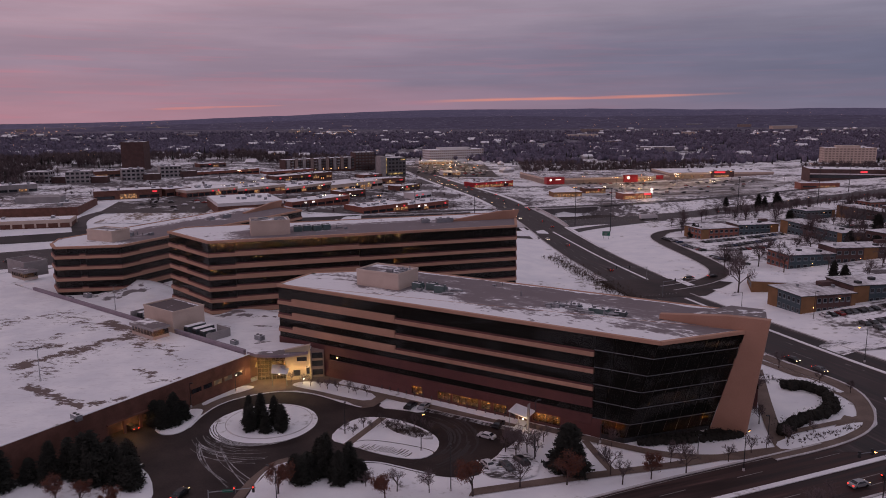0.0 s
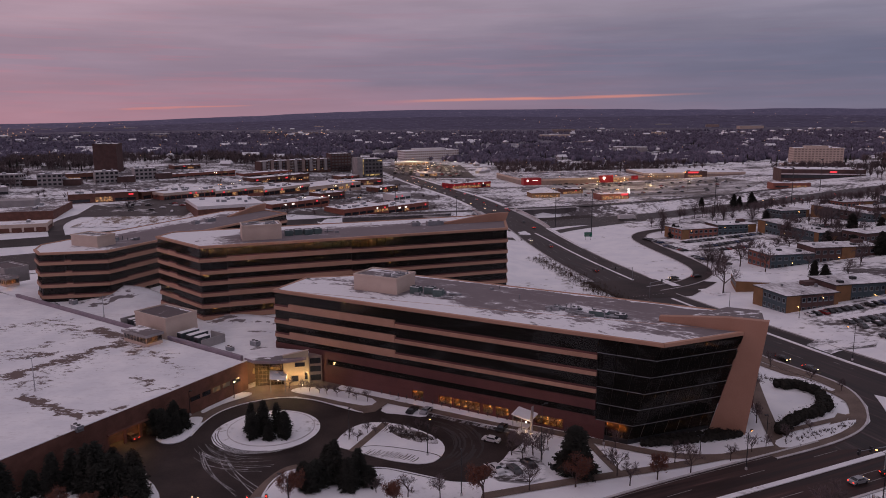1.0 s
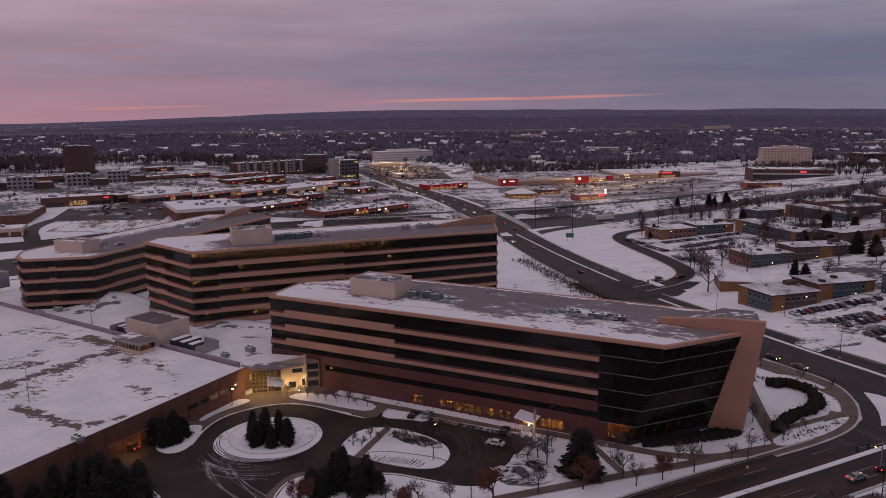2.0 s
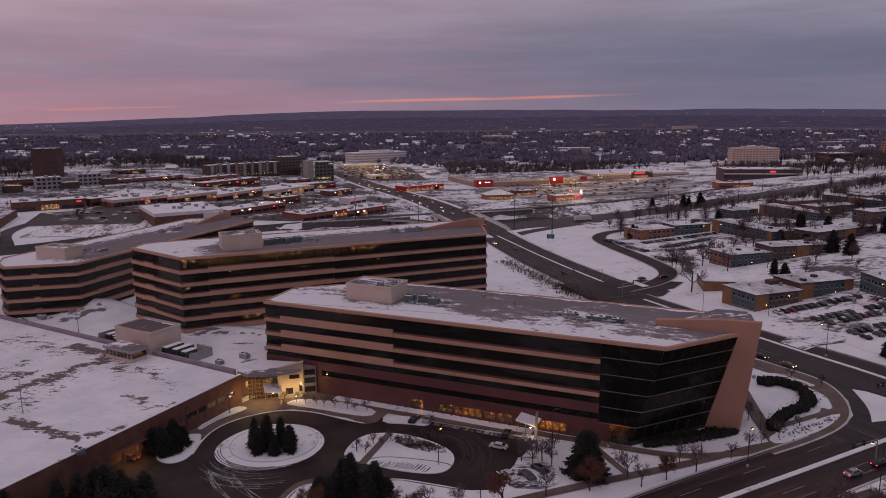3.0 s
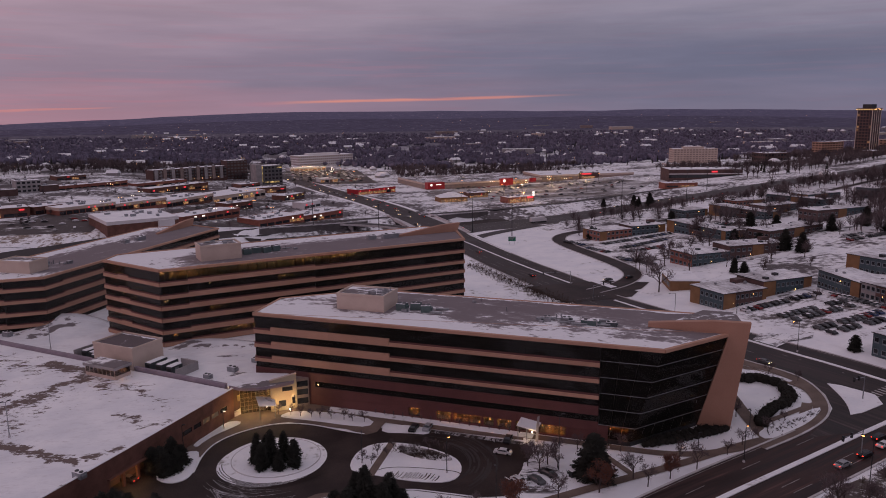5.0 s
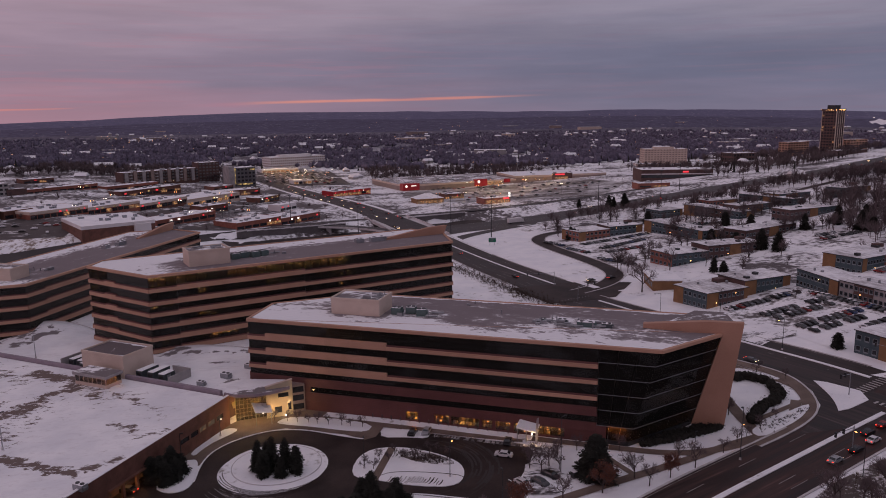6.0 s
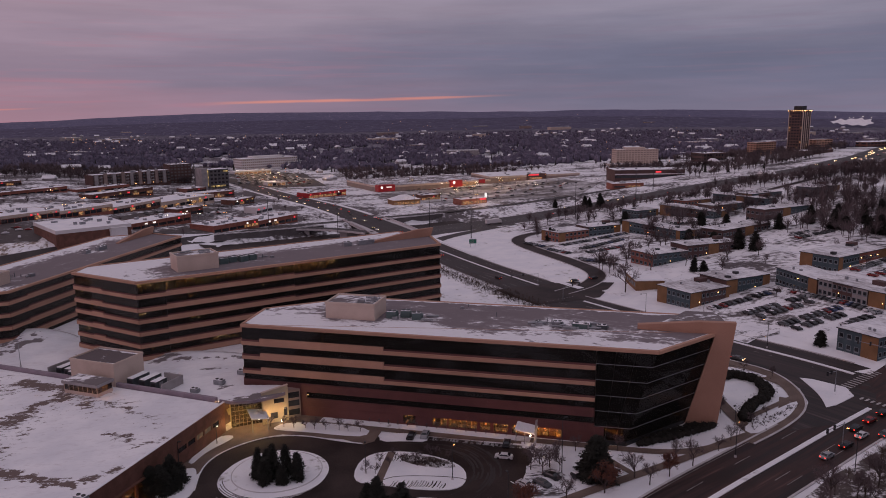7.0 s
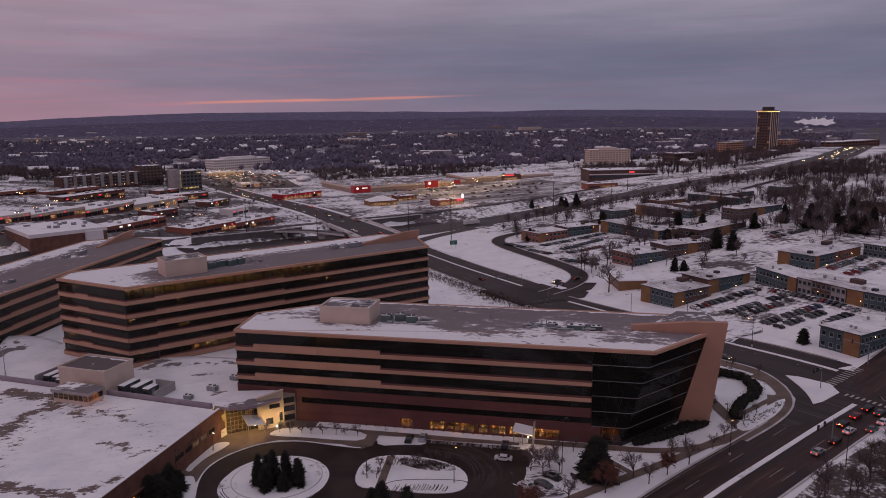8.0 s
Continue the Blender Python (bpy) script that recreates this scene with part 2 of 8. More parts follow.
zebra_paint = plain("zebra_paint", (0.3, 0.28, 0.28), (0.5, 0.48, 0.47), 0.5, 5, 0.7)
tan_stone = plain("tan_granite", (0.38, 0.215, 0.148), (0.475, 0.28, 0.198), 0.12, 5, 0.75, vary=0.05)
red_stone = plain("red_granite", (0.09, 0.032, 0.031), (0.138, 0.052, 0.047), 0.15, 5, 0.6, vary=0.06)
fin_stone = plain("fin_granite", (0.345, 0.19, 0.132), (0.42, 0.24, 0.172), 0.1, 4, 0.75)
roof_front = drifted("roof_front_office", 0.35, ((1, 15, 2, 0.235), (0, 34, 4, 0.15), (0, 95, 40, 0.03), (1, 31.5, 33, 0.1)), ((42, 13, 12, 0.13), (78, 14.5, 11, 0.13), (90, 14, 10, 0.12), (63, 17, 9, 0.07), (84, 22, 12, 0.09), (102, 18, 12, 0.10)))
roof_tall = drifted("roof_tall_office", 0.5, ((1, 3, 0.5, 0.1), (0, 20, -4, 0.26), (1, 17, 31, 0.26)), ((38, 13, 11, 0.12), (80, 17, 10, 0.12)))
roof_bent = drifted("roof_bent_office", 0.2, ((1, 2.5, 0.5, 0.08), (0, 20, -6, 0.26), (1, 18, 31, 0.26)), ((18, 12, 9, 0.08), (66, 16, 9, 0.12)))
beige = plain("beige_panel", (0.50, 0.40, 0.34), (0.60, 0.49, 0.42), 0.2, 4, 0.8)
grey_metal = plain("galvanised_metal", (0.22, 0.23, 0.25), (0.36, 0.37, 0.39), 0.6, 5, 0.45, 0.6)
dark_metal = plain("dark_metal", (0.03, 0.032, 0.035), (0.06, 0.06, 0.065), 0.6, 5, 0.45, 0.5)
green_metal = plain("green_grey_unit", (0.07, 0.11, 0.11), (0.12, 0.17, 0.165), 0.6, 5, 0.5, 0.2)
case_metal = plain("slate_metal_case", (0.045, 0.056, 0.062), (0.075, 0.09, 0.098), 0.6, 5, 0.55, 0.2)
purple_trim = plain("grey_purple_coping", (0.22, 0.18, 0.22), (0.30, 0.25, 0.29), 0.3, 5, 0.7)
brick = plain("brown_brick", (0.105, 0.048, 0.036), (0.175, 0.082, 0.062), 0.4, 9, 0.85)
tower_brick = plain("umber_brick", (0.075, 0.042, 0.038), (0.115, 0.064, 0.058), 0.3, 8, 0.85)
red_brick = plain("red_brick", (0.20, 0.07, 0.05), (0.30, 0.12, 0.09), 0.3, 8, 0.85)
dark_brick = plain("dark_brick", (0.07, 0.042, 0.04), (0.12, 0.07, 0.065), 0.3, 8, 0.85)
tan_brick = plain("tan_brick", (0.185, 0.10, 0.048), (0.26, 0.142, 0.07), 0.3, 8, 0.85)
blue_panel = plain("blue_grey_panel", (0.04, 0.066, 0.08), (0.065, 0.098, 0.115), 0.4, 6, 0.7)
grey_wall = plain("grey_render", (0.25, 0.235, 0.24), (0.36, 0.34, 0.34), 0.2, 5, 0.85)
cream = plain("cream_wall", (0.40, 0.33, 0.22), (0.52, 0.43, 0.30), 0.2, 5, 0.8)
white_wall = plain("white_wall", (0.58, 0.56, 0.57), (0.7, 0.68, 0.69), 0.1, 5, 0.8)
store_red = plain("red_sign_panel", (0.32, 0.012, 0.02), (0.42, 0.02, 0.03), 0.2, 5, 0.5)
bark = plain("bark", (0.045, 0.032, 0.03), (0.085, 0.062, 0.058), 2, 14, 0.9)
twig = plain("winter_twigs", (0.085, 0.066, 0.07), (0.15, 0.118, 0.122), 0.02, 0.6, 0.9, spec=0.08)
scrub = plain("brown_scrub", (0.07, 0.05, 0.042), (0.13, 0.094, 0.08), 0.05, 0.8, 0.9, spec=0.08)
needles = plain("spruce_needles", (0.025, 0.026, 0.023), (0.046, 0.047, 0.041), 0.5, 5, 0.9, spec=0.08)
rust_leaf = plain("dry_oak_leaves", (0.10, 0.036, 0.024), (0.175, 0.066, 0.042), 0.8, 6, 0.85)
hedge_leaf = plain("dark_hedge", (0.020, 0.020, 0.018), (0.036, 0.033, 0.029), 0.8, 6, 0.95, spec=0.05)
# violet cast of aerial haze mixed into the twig colours of far trees
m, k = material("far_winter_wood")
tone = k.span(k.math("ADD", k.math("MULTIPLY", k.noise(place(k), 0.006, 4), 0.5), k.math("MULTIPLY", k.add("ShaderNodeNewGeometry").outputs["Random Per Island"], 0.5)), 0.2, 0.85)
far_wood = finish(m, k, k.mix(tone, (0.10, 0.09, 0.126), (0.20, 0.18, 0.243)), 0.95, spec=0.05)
tyre = plain("tyre", (0.012, 0.012, 0.012), (0.03, 0.03, 0.03), 2, 20, 0.9)
interior = plain("interior_wall", (0.22, 0.17, 0.14), (0.42, 0.33, 0.27), 0.35, 1.2, 0.85)
slab_mat = plain("floor_slab", (0.12, 0.105, 0.098), (0.19, 0.17, 0.16), 0.3, 3, 0.9)
lobby_mat = plain("lobby_shelves", (0.012, 0.008, 0.006), (0.55, 0.40, 0.26), 2.2, 7.0, 0.8)
window_trim = plain("window_trim", (0.15, 0.18, 0.20), (0.22, 0.25, 0.27), 0.5, 6, 0.6)
taupe = plain("taupe_panel", (0.22, 0.17, 0.15), (0.30, 0.23, 0.21), 0.3, 4, 0.6)


def wooded(name, a, b, snow):
    """Leafless woods on far slopes: mottled canopy, drawn out along the slope, with snowy clearings."""
    m, k = material(name)
    p = place(k)
    coarse, fine_ = k.noise(k.stretch(p, 0.02, 0.0022, 1), 1.0, 5, 0.6), k.noise(k.stretch(p, 0.12, 0.005, 1), 1.0, 4, 0.6)
    col = k.mix(k.span(k.math("ADD", k.math("MULTIPLY", coarse, 0.55), k.math("MULTIPLY", fine_, 0.45)), 0.36, 0.64), a, b)
    patch = k.math("MULTIPLY", k.math("MULTIPLY", k.span(k.noise(k.stretch(p, 0.07, 0.0045, 1), 1.0, 4, 0.6), 0.58, 0.68), k.span(k.noise(k.stretch(p, 0.006, 0.0016, 1), 1.0, 3), 0.48, 0.62)), snow)
    return finish(m, k, k.mix(patch, col, (0.55, 0.53, 0.58)), 0.95, spec=0.05)


# distance haze put into the base colours, paler and bluer on farther ridges
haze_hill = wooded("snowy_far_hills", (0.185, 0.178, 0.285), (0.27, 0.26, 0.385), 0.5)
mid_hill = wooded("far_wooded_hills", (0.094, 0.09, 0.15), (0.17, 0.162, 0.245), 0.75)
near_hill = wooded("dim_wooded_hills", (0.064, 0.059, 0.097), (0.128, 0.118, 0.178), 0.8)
dim_window = plain("shaded_window", (0.10, 0.095, 0.10), (0.16, 0.15, 0.155), 0.5, 3, 0.3)
slate_glass = plain("slate_curtain_wall", (0.07, 0.072, 0.08), (0.12, 0.122, 0.132), 0.4, 2, 0.3)
black_glass = window_glass("black_tinted_glass", (0.40, 0.36, 0.31), 0.36)
prow_glass = window_glass("prow_black_glass", (0.30, 0.27, 0.23), 0.26, 0.034)
clear_glass = window_glass("clear_glass", (0.65, 0.62, 0.6))
dark_pane = plain("dark_window", (0.012, 0.014, 0.018), (0.03, 0.034, 0.04), 0.5, 3, 0.12, spec=0.6)
lamp_warm = glowing("warm_lamp", (1.0, 0.52, 0.18), 10)
lamp_room = glowing("office_lamp", (1.0, 0.54, 0.18), 120)
downlight = glowing("pendant_lamp", (1.0, 0.72, 0.40), 22)
lobby_lamp = glowing("lobby_lamp", (1.0, 0.36, 0.07), 110)
pavilion_lamp = glowing("pavilion_lamp", (1.0, 0.62, 0.22), 60)
far_lamp = glowing("far_lamp", (1.0, 0.55, 0.25), 3)
lamp_white = glowing("white_lamp", (1.0, 0.86, 0.66), 14)
head_lamp = glowing("headlight_lamp", (1.0, 0.66, 0.32), 10)
lamp_orange = glowing("sodium_lamp", (1.0, 0.38, 0.10), 12)
lit_shop = glowing("lit_shop_window", (1.0, 0.46, 0.16), 0.36, 0.7)
slush = snowy("slush", (0.05, 0.043, 0.045), (0.09, 0.08, 0.08), 0.55, 0.12, (0.6, 1.6), 0.4, soft=0.05)
slush_bright = snowy("slush_streak", (0.05, 0.043, 0.044), (0.085, 0.075, 0.075), 0.28, 0.3, soft=0.2)
sign_red = glowing("lit_red_sign", (1.0, 0.03, 0.05), 1.0)
sign_white = glowing("lit_white_sign", (1.0, 0.9, 0.85), 1.3)
sign_yellow = glowing("lit_yellow_sign", (1.0, 0.66, 0.22), 0.5, 0.35)
tail_red = glowing("tail_lamp", (1.0, 0.03, 0.015), 4)
lens_dark = plain("dark_lens", (0.10, 0.01, 0.01), (0.14, 0.015, 0.015), 1, 9, 0.3)
CAR_PAINT = [plain("car_paint_" + n, tuple(0.85 * v for v in c), c, 0.5, 4, 0.35, 0.1, 0.0)
             for n, c in (("black", (0.015, 0.015, 0.018)), ("grey", (0.09, 0.095, 0.10)), ("silver", (0.33, 0.34, 0.36)),
                          ("white", (0.66, 0.66, 0.68)), ("red", (0.22, 0.02, 0.02)), ("blue", (0.03, 0.05, 0.12)))]


m, k = material("mixed_car_paint")
ramp = k.add("ShaderNodeValToRGB")
ramp.color_ramp.interpolation = "CONSTANT"
for at_, c in ((0.0, 0.015), (0.3, 0.08), (0.55, 0.3), (0.75, 0.62)):
    e = ramp.color_ramp.elements.new(at_) if at_ else ramp.color_ramp.elements[0]
    e.position, e.color = at_, (c, c, c * 1.04, 1)
ramp.color_ramp.elements[len(ramp.color_ramp.elements) - 1].color = (0.2, 0.02, 0.02, 1)
ramp.color_ramp.elements[len(ramp.color_ramp.elements) - 1].position = 0.92
k.link(k.add("ShaderNodeNewGeometry").outputs["Random Per Island"], ramp.inputs[0])
mixed_paint = finish(m, k, ramp.outputs[0], 0.4, 0.1)
garage_window = glowing("dim_garage_window", (1.0, 0.5, 0.16), 0.10, 0.8)


# ---- mesh helpers ----
class MB:
    """Collects boxes, prisms and strips into one mesh."""

    def __init__(self):
        self.v, self.f = [], []

    def add(self, verts, faces):
        o = len(self.v)
        self.v += [tuple(p) for p in verts]
        self.f += [tuple(i + o for i in f) for f in faces]
        return self

    def box(self, x0, x1, y0, y1, z0, z1, m=None):
        p = [(x0, y0, z0), (x1, y0, z0), (x1, y1, z0), (x0, y1, z0), (x0, y0, z1), (x1, y0, z1), (x1, y1, z1), (x0, y1, z1)]
        if m is not None:
            p = [m @ Vector(q) for q in p]
        return self.add(p, [(0, 3, 2, 1), (4, 5, 6, 7), (0, 1, 5, 4), (1, 2, 6, 5), (2, 3, 7, 6), (3, 0, 4, 7)])

    def prism(self, pts, z0, z1, top=None):
        n = len(pts)
        top = top or pts
        area = sum(pts[i][0] * pts[(i + 1) % n][1] - pts[(i + 1) % n][0] * pts[i][1] for i in range(n))
        if area < 0:
            pts, top = pts[::-1], top[::-1]
        v = [(x, y, z0) for x, y in pts] + [(x, y, z1) for x, y in top]
        f = [tuple(range(n))[::-1], tuple(range(n, 2 * n))] + [(i, (i + 1) % n, n + (i + 1) % n, n + i) for i in range(n)]
        return self.add(v, f)

    def tube(self, a, b, r0, r1, sides=6):
        a, b = Vector(a), Vector(b)
        d = (b - a).normalized()
        s = d.orthogonal().normalized()
        t = d.cross(s)
        ring = [(math.cos(2 * math.pi * i / sides), math.sin(2 * math.pi * i / sides)) for i in range(sides)]
        v = [a + r0 * (c * s + q * t) for c, q in ring] + [b + r1 * (c * s + q * t) for c, q in ring]
        f = [(i, (i + 1) % sides, sides + (i + 1) % sides, sides + i) for i in range(sides)]
        return self.add(v, f + [tuple(range(sides))[::-1], tuple(range(sides, 2 * sides))])

    def ball(self, c, r, sx=1, sy=1, sz=1, rings=4, sides=8, rough=0.0, rr=None):
        v, f = [], []
        for i in range(1, rings):
            for j in range(sides):
                a, b = math.pi * i / rings, 2 * math.pi * j / sides
                k = r * (1 + (rr.uniform(-rough, rough) if rr else 0))
                v.append((c[0] + k * sx * math.sin(a) * math.cos(b), c[1] + k * sy * math.sin(a) * math.sin(b), c[2] + k * sz * math.cos(a)))
        v += [(c[0], c[1], c[2] + r * sz), (c[0], c[1], c[2] - r * sz)]
        top = len(v) - 2
        for j in range(sides):
            q = (j + 1) % sides
            f += [(top, j, q), (top + 1, (rings - 2) * sides + q, (rings - 2) * sides + j)]
            f += [(i * sides + j, (i + 1) * sides + j, (i + 1) * sides + q, i * sides + q) for i in range(rings - 2)]
        return self.add(v, f)

    def mesh(self, name, mat, smooth=False):
        me = bpy.data.meshes.new(name)
        me.from_pydata(self.v, [], self.f)
        me.materials.append(mat)
        if smooth:
            me.polygons.foreach_set("use_smooth", [True] * len(me.polygons))
        me.update()
        return me


def part(name, mb, mat, parent=None, label="", smooth=False):
    """One mesh object, under a thing or under a part."""
    ob = new(name, mb if isinstance(mb, bpy.types.Mesh) else mb.mesh(name, mat, smooth))
    ob.parent = parent
    if label:
        ob["label"] = label
    return ob


def thing(name, m, label, category, group="", kind=""):
    ob = new(name)
    ob.matrix_world = m
    ob.empty_display_size = 0.5
    return tagged(ob, label, category, group, kind)


def along(p, q):
    """A frame on a wall from p to q: x along, y into the building."""
    dx, dy = q[0] - p[0], q[1] - p[1]
    return Matrix.Translation((p[0], p[1], 0)) @ Matrix.Rotation(math.atan2(dy, dx), 4, "Z"), math.hypot(dx, dy)


# ---- the lie of the land ----
HIGHWAY = [(-1300, -300), (-420, 228), (-205, 358), (-75, 442), (15, 492), (75, 520), (160, 546), (260, 569), (350, 575), (430, 568), (508, 566), (588, 610), (809, 783), (1283, 1192), (2600, 2300)]


def off_line(x, y, line):
    """Distance from a polyline, and how far along it."""
    best, at, run = 1e9, 0.0, 0.0
    for (x0, y0), (x1, y1) in zip(line, line[1:]):
        dx, dy = x1 - x0, y1 - y0
        length = math.hypot(dx, dy)
        s = min(1, max(0, ((x - x0) * dx + (y - y0) * dy) / (length * length)))
        d = math.hypot(x - x0 - s * dx, y - y0 - s * dy)
        if d < best:
            best, at = d, run + s * length
        run += length
    return best, at


def ease(v, a, b):
    s = min(1, max(0, (v - a) / (b - a)))
    return s * s * (3 - 2 * s)


def skyline(x, y):
    """How high the far ridge stands, by bearing: it sinks away in the west and the far east."""
    b = math.degrees(math.atan2(x + 28.0, y))
    return (0.06 + 0.94 * ease(b, -33, 2)) * (1 - 0.5 * ease(b, 24, 52))


def lie(x, y):
    """Height of the broad, shallow valley."""
    dx, dy = x + 28.0, y
    d = math.hypot(dx, dy)
    b = math.degrees(math.atan2(dx, dy)) - 11
    if abs(b) > 90:
        b = 90
    if b < 0:
        s, b = ease(d, 250, 500), max(b, -25)
    else:
        s, b = ease(d, 150, 300), min(b, 32)
    z = s * min(d, 800) * (-0.008 + 4.0e-5 * b * b)
    return z * (1 - ease(d, 900, 2000)) + 54 * ease(d, 2300, 4800) * skyline(x, y) + 5 * math.sin(x * 0.0021 + 1) * math.sin(y * 0.0017) * ease(d, 900, 2500)


def land(x, y):
    """The same with the cutting of the highway in it."""
    z = lie(x, y)
    if 150 < y < 800 and -450 < x < 600:
        d, _ = off_line(x, y, HIGHWAY)
        north = ease(x, -75, -45) * ease(x, 160, 125) if y > 480 + 0.42 * (x - 15) + 12 else 0.0
        z -= 5.5 * ease(d, 48 - 5 * north, 24 + 14 * north) * ease(x, -420, -150) * ease(x, 420, 150)
    return z


def axis(fine0, fine1, step, end0, end1, grow=1.16):
    a, s = [fine0], step
    while a[-1] < fine1:
        a.append(a[-1] + step)
    while a[-1] < end1:
        s *= grow
        a.append(a[-1] + s)
    b, s = [], step
    p = fine0
    while p > end0:
        s *= grow
        p -= s
        b.append(p)
    return b[::-1] + a


# ---- ground ----
xs, ys = axis(-330, 520, 9, -4900, 4900), axis(-60, 720, 9, -4500, 4950)
mb = MB()
mb.v = [(x, y, land(x, y)) for y in ys for x in xs]
nx = len(xs)
mb.f = [(j * nx + i, j * nx + i + 1, (j + 1) * nx + i + 1, (j + 1) * nx + i) for j in range(len(ys) - 1) for i in range(nx - 1)]
m, k = material("snow_fields_and_woods")
p = place(k)
d = k.add("ShaderNodeVectorMath", "LENGTH")
k.link(p, d.inputs[0])
far = k.span(d.outputs["Value"], 1000, 2000)
white = k.mix(k.span(k.noise(p, 0.12, 5), 0.3, 0.7), (0.78, 0.79, 0.83), (0.88, 0.88, 0.90))
where = k.add("ShaderNodeSeparateXYZ")
k.link(p, where.inputs[0])
busy = k.math("MAXIMUM", k.math("MULTIPLY", k.math("MULTIPLY", k.span(where.outputs[1], 470, 545), k.span(where.outputs[0], 60, 10, 1.2, 1.6)), k.span(where.outputs[0], 430, 330)), k.math("MULTIPLY", k.span(where.outputs[0], 105, 160), 1.05))
bare = k.mix(k.math("MINIMUM", busy, 1.0), k.mix(k.noise(p, 1.5, 4), GRASS_A, GRASS_B), k.mix(k.noise(p, 0.5, 5), (0.075, 0.066, 0.07), (0.15, 0.132, 0.138)))
patchy = k.math("SUBTRACT", k.math("ADD", k.math("MULTIPLY", k.noise(p, 0.025, 6, 0.6), 0.6), k.math("MULTIPLY", k.noise(p, 0.3, 5), 0.4)), k.math("MULTIPLY", busy, 0.09))
near_mix = k.mix(k.span(patchy, 0.33, 0.43), bare, white)
canopy = k.mix(k.span(k.noise(k.stretch(p, 0.12, 0.006, 1), 1.0, 5, 0.6), 0.36, 0.64), (0.066, 0.06, 0.086), (0.14, 0.127, 0.168))
clearing = k.math("MULTIPLY", k.math("MULTIPLY", k.span(k.noise(k.stretch(p, 0.06, 0.005, 1), 1.0, 4, 0.6), 0.56, 0.66), k.span(k.noise(k.stretch(p, 0.006, 0.002, 1), 1.0, 3), 0.45, 0.6)), 0.85)
floor_mix = k.mix(clearing, canopy, (0.50, 0.48, 0.54))
ground_mat = finish(m, k, k.mix(far, near_mix, floor_mix), 0.9, 0, k.noise(p, 0.4, 5), 0.2, 0.2)
ground = part("ground", mb, ground_mat, None, smooth=True)
# far ridges, the haze of distance put into their colours
RIDGES = ((2700, 3700, 14, 1.0), (3500, 5200, 30, 2.0), (5200, 9000, 62, 4.0))


def ridge_height(x, y, a, s_, d0, rise, seed_):
    bump_ = noise.noise(Vector((math.degrees(a) * 0.11, seed_, 0))) + 0.5 * noise.noise(Vector((math.degrees(a) * 0.4, seed_ + 5, 0)))
    return lie(min(x, 4900), min(y, 4900)) * (1 if d0 < 4000 else 0.9) - 8 + (rise * (1 + 0.3 * bump_)) * s_ * skyline(x, y) + 8 * (s_ > 0)


def far_land(x, y):
    """The land with the wooded ridges on it."""
    a, r_ = math.atan2(x + 28, y), math.hypot(x + 28, y)
    return max([land(x, y)] + [ridge_height(x, y, a, (r_ - d0) / (d1 - d0), d0, rise, seed_) for d0, d1, rise, seed_ in RIDGES[:2] if d0 < r_ < d1])


for d0, d1, rise, seed_ in RIDGES:
    rg = MB()
    for i in range(121):
        a = math.radians(-50 + 125 * i / 120)
        for j, s_ in enumerate((0.0, 0.35, 0.7, 1.0)):
            r_ = d0 + (d1 - d0) * s_
            x, y = -28 + r_ * math.sin(a), r_ * math.cos(a)
            rg.v.append((x, y, ridge_height(x, y, a, s_, d0, rise, seed_)))
    rg.f = [(i * 4 + j, i * 4 + 4 + j, i * 4 + 5 + j, i * 4 + 1 + j) for i in range(120) for j in range(3)]
    tagged(part("far_hills", rg, near_hill if d0 < 3000 else (mid_hill if d0 < 4000 else haze_hill), None, smooth=True), "wooded ridge along the horizon, haze put into its colour", "hills", kind="structure")
tagged(ground, "snow-covered ground running out to low wooded hills", "ground", kind="structure")


def smooth_line(pts, step=6.0):
    """A rounded line through a few corner points, cut into even steps."""
    q = [pts[0]]
    for a, b, c in zip(pts, pts[1:], pts[2:]):
        for s in (0.0, 0.25, 0.5, 0.75, 1.0):
            p0 = ((a[0] + b[0]) / 2, (a[1] + b[1]) / 2)
            p1 = ((b[0] + c[0]) / 2, (b[1] + c[1]) / 2)
            q.append(tuple((1 - s) ** 2 * p0[i] + 2 * s * (1 - s) * b[i] + s * s * p1[i] for i in (0, 1)))
    q.append(pts[-1])
    res = [q[0]]
    for a, b in zip(q, q[1:]):
        n = max(1, int(math.hypot(b[0] - a[0], b[1] - a[1]) / step))
        res += [(a[0] + (b[0] - a[0]) * i / n, a[1] + (b[1] - a[1]) * i / n) for i in range(1, n + 1)]
    return [p for i, p in enumerate(res) if i == 0 or math.hypot(p[0] - res[i - 1][0], p[1] - res[i - 1][1]) > 0.05]


def beside(line, o):
    """The line moved sideways to its right by o."""
    res = []
    for i, (x, y) in enumerate(line):
        a, b = line[max(0, i - 1)], line[min(len(line) - 1, i + 1)]
        dx, dy = b[0] - a[0], b[1] - a[1]
        n = math.hypot(dx, dy) or 1
        res.append((x + o * dy / n, y - o * dx / n))
    return res


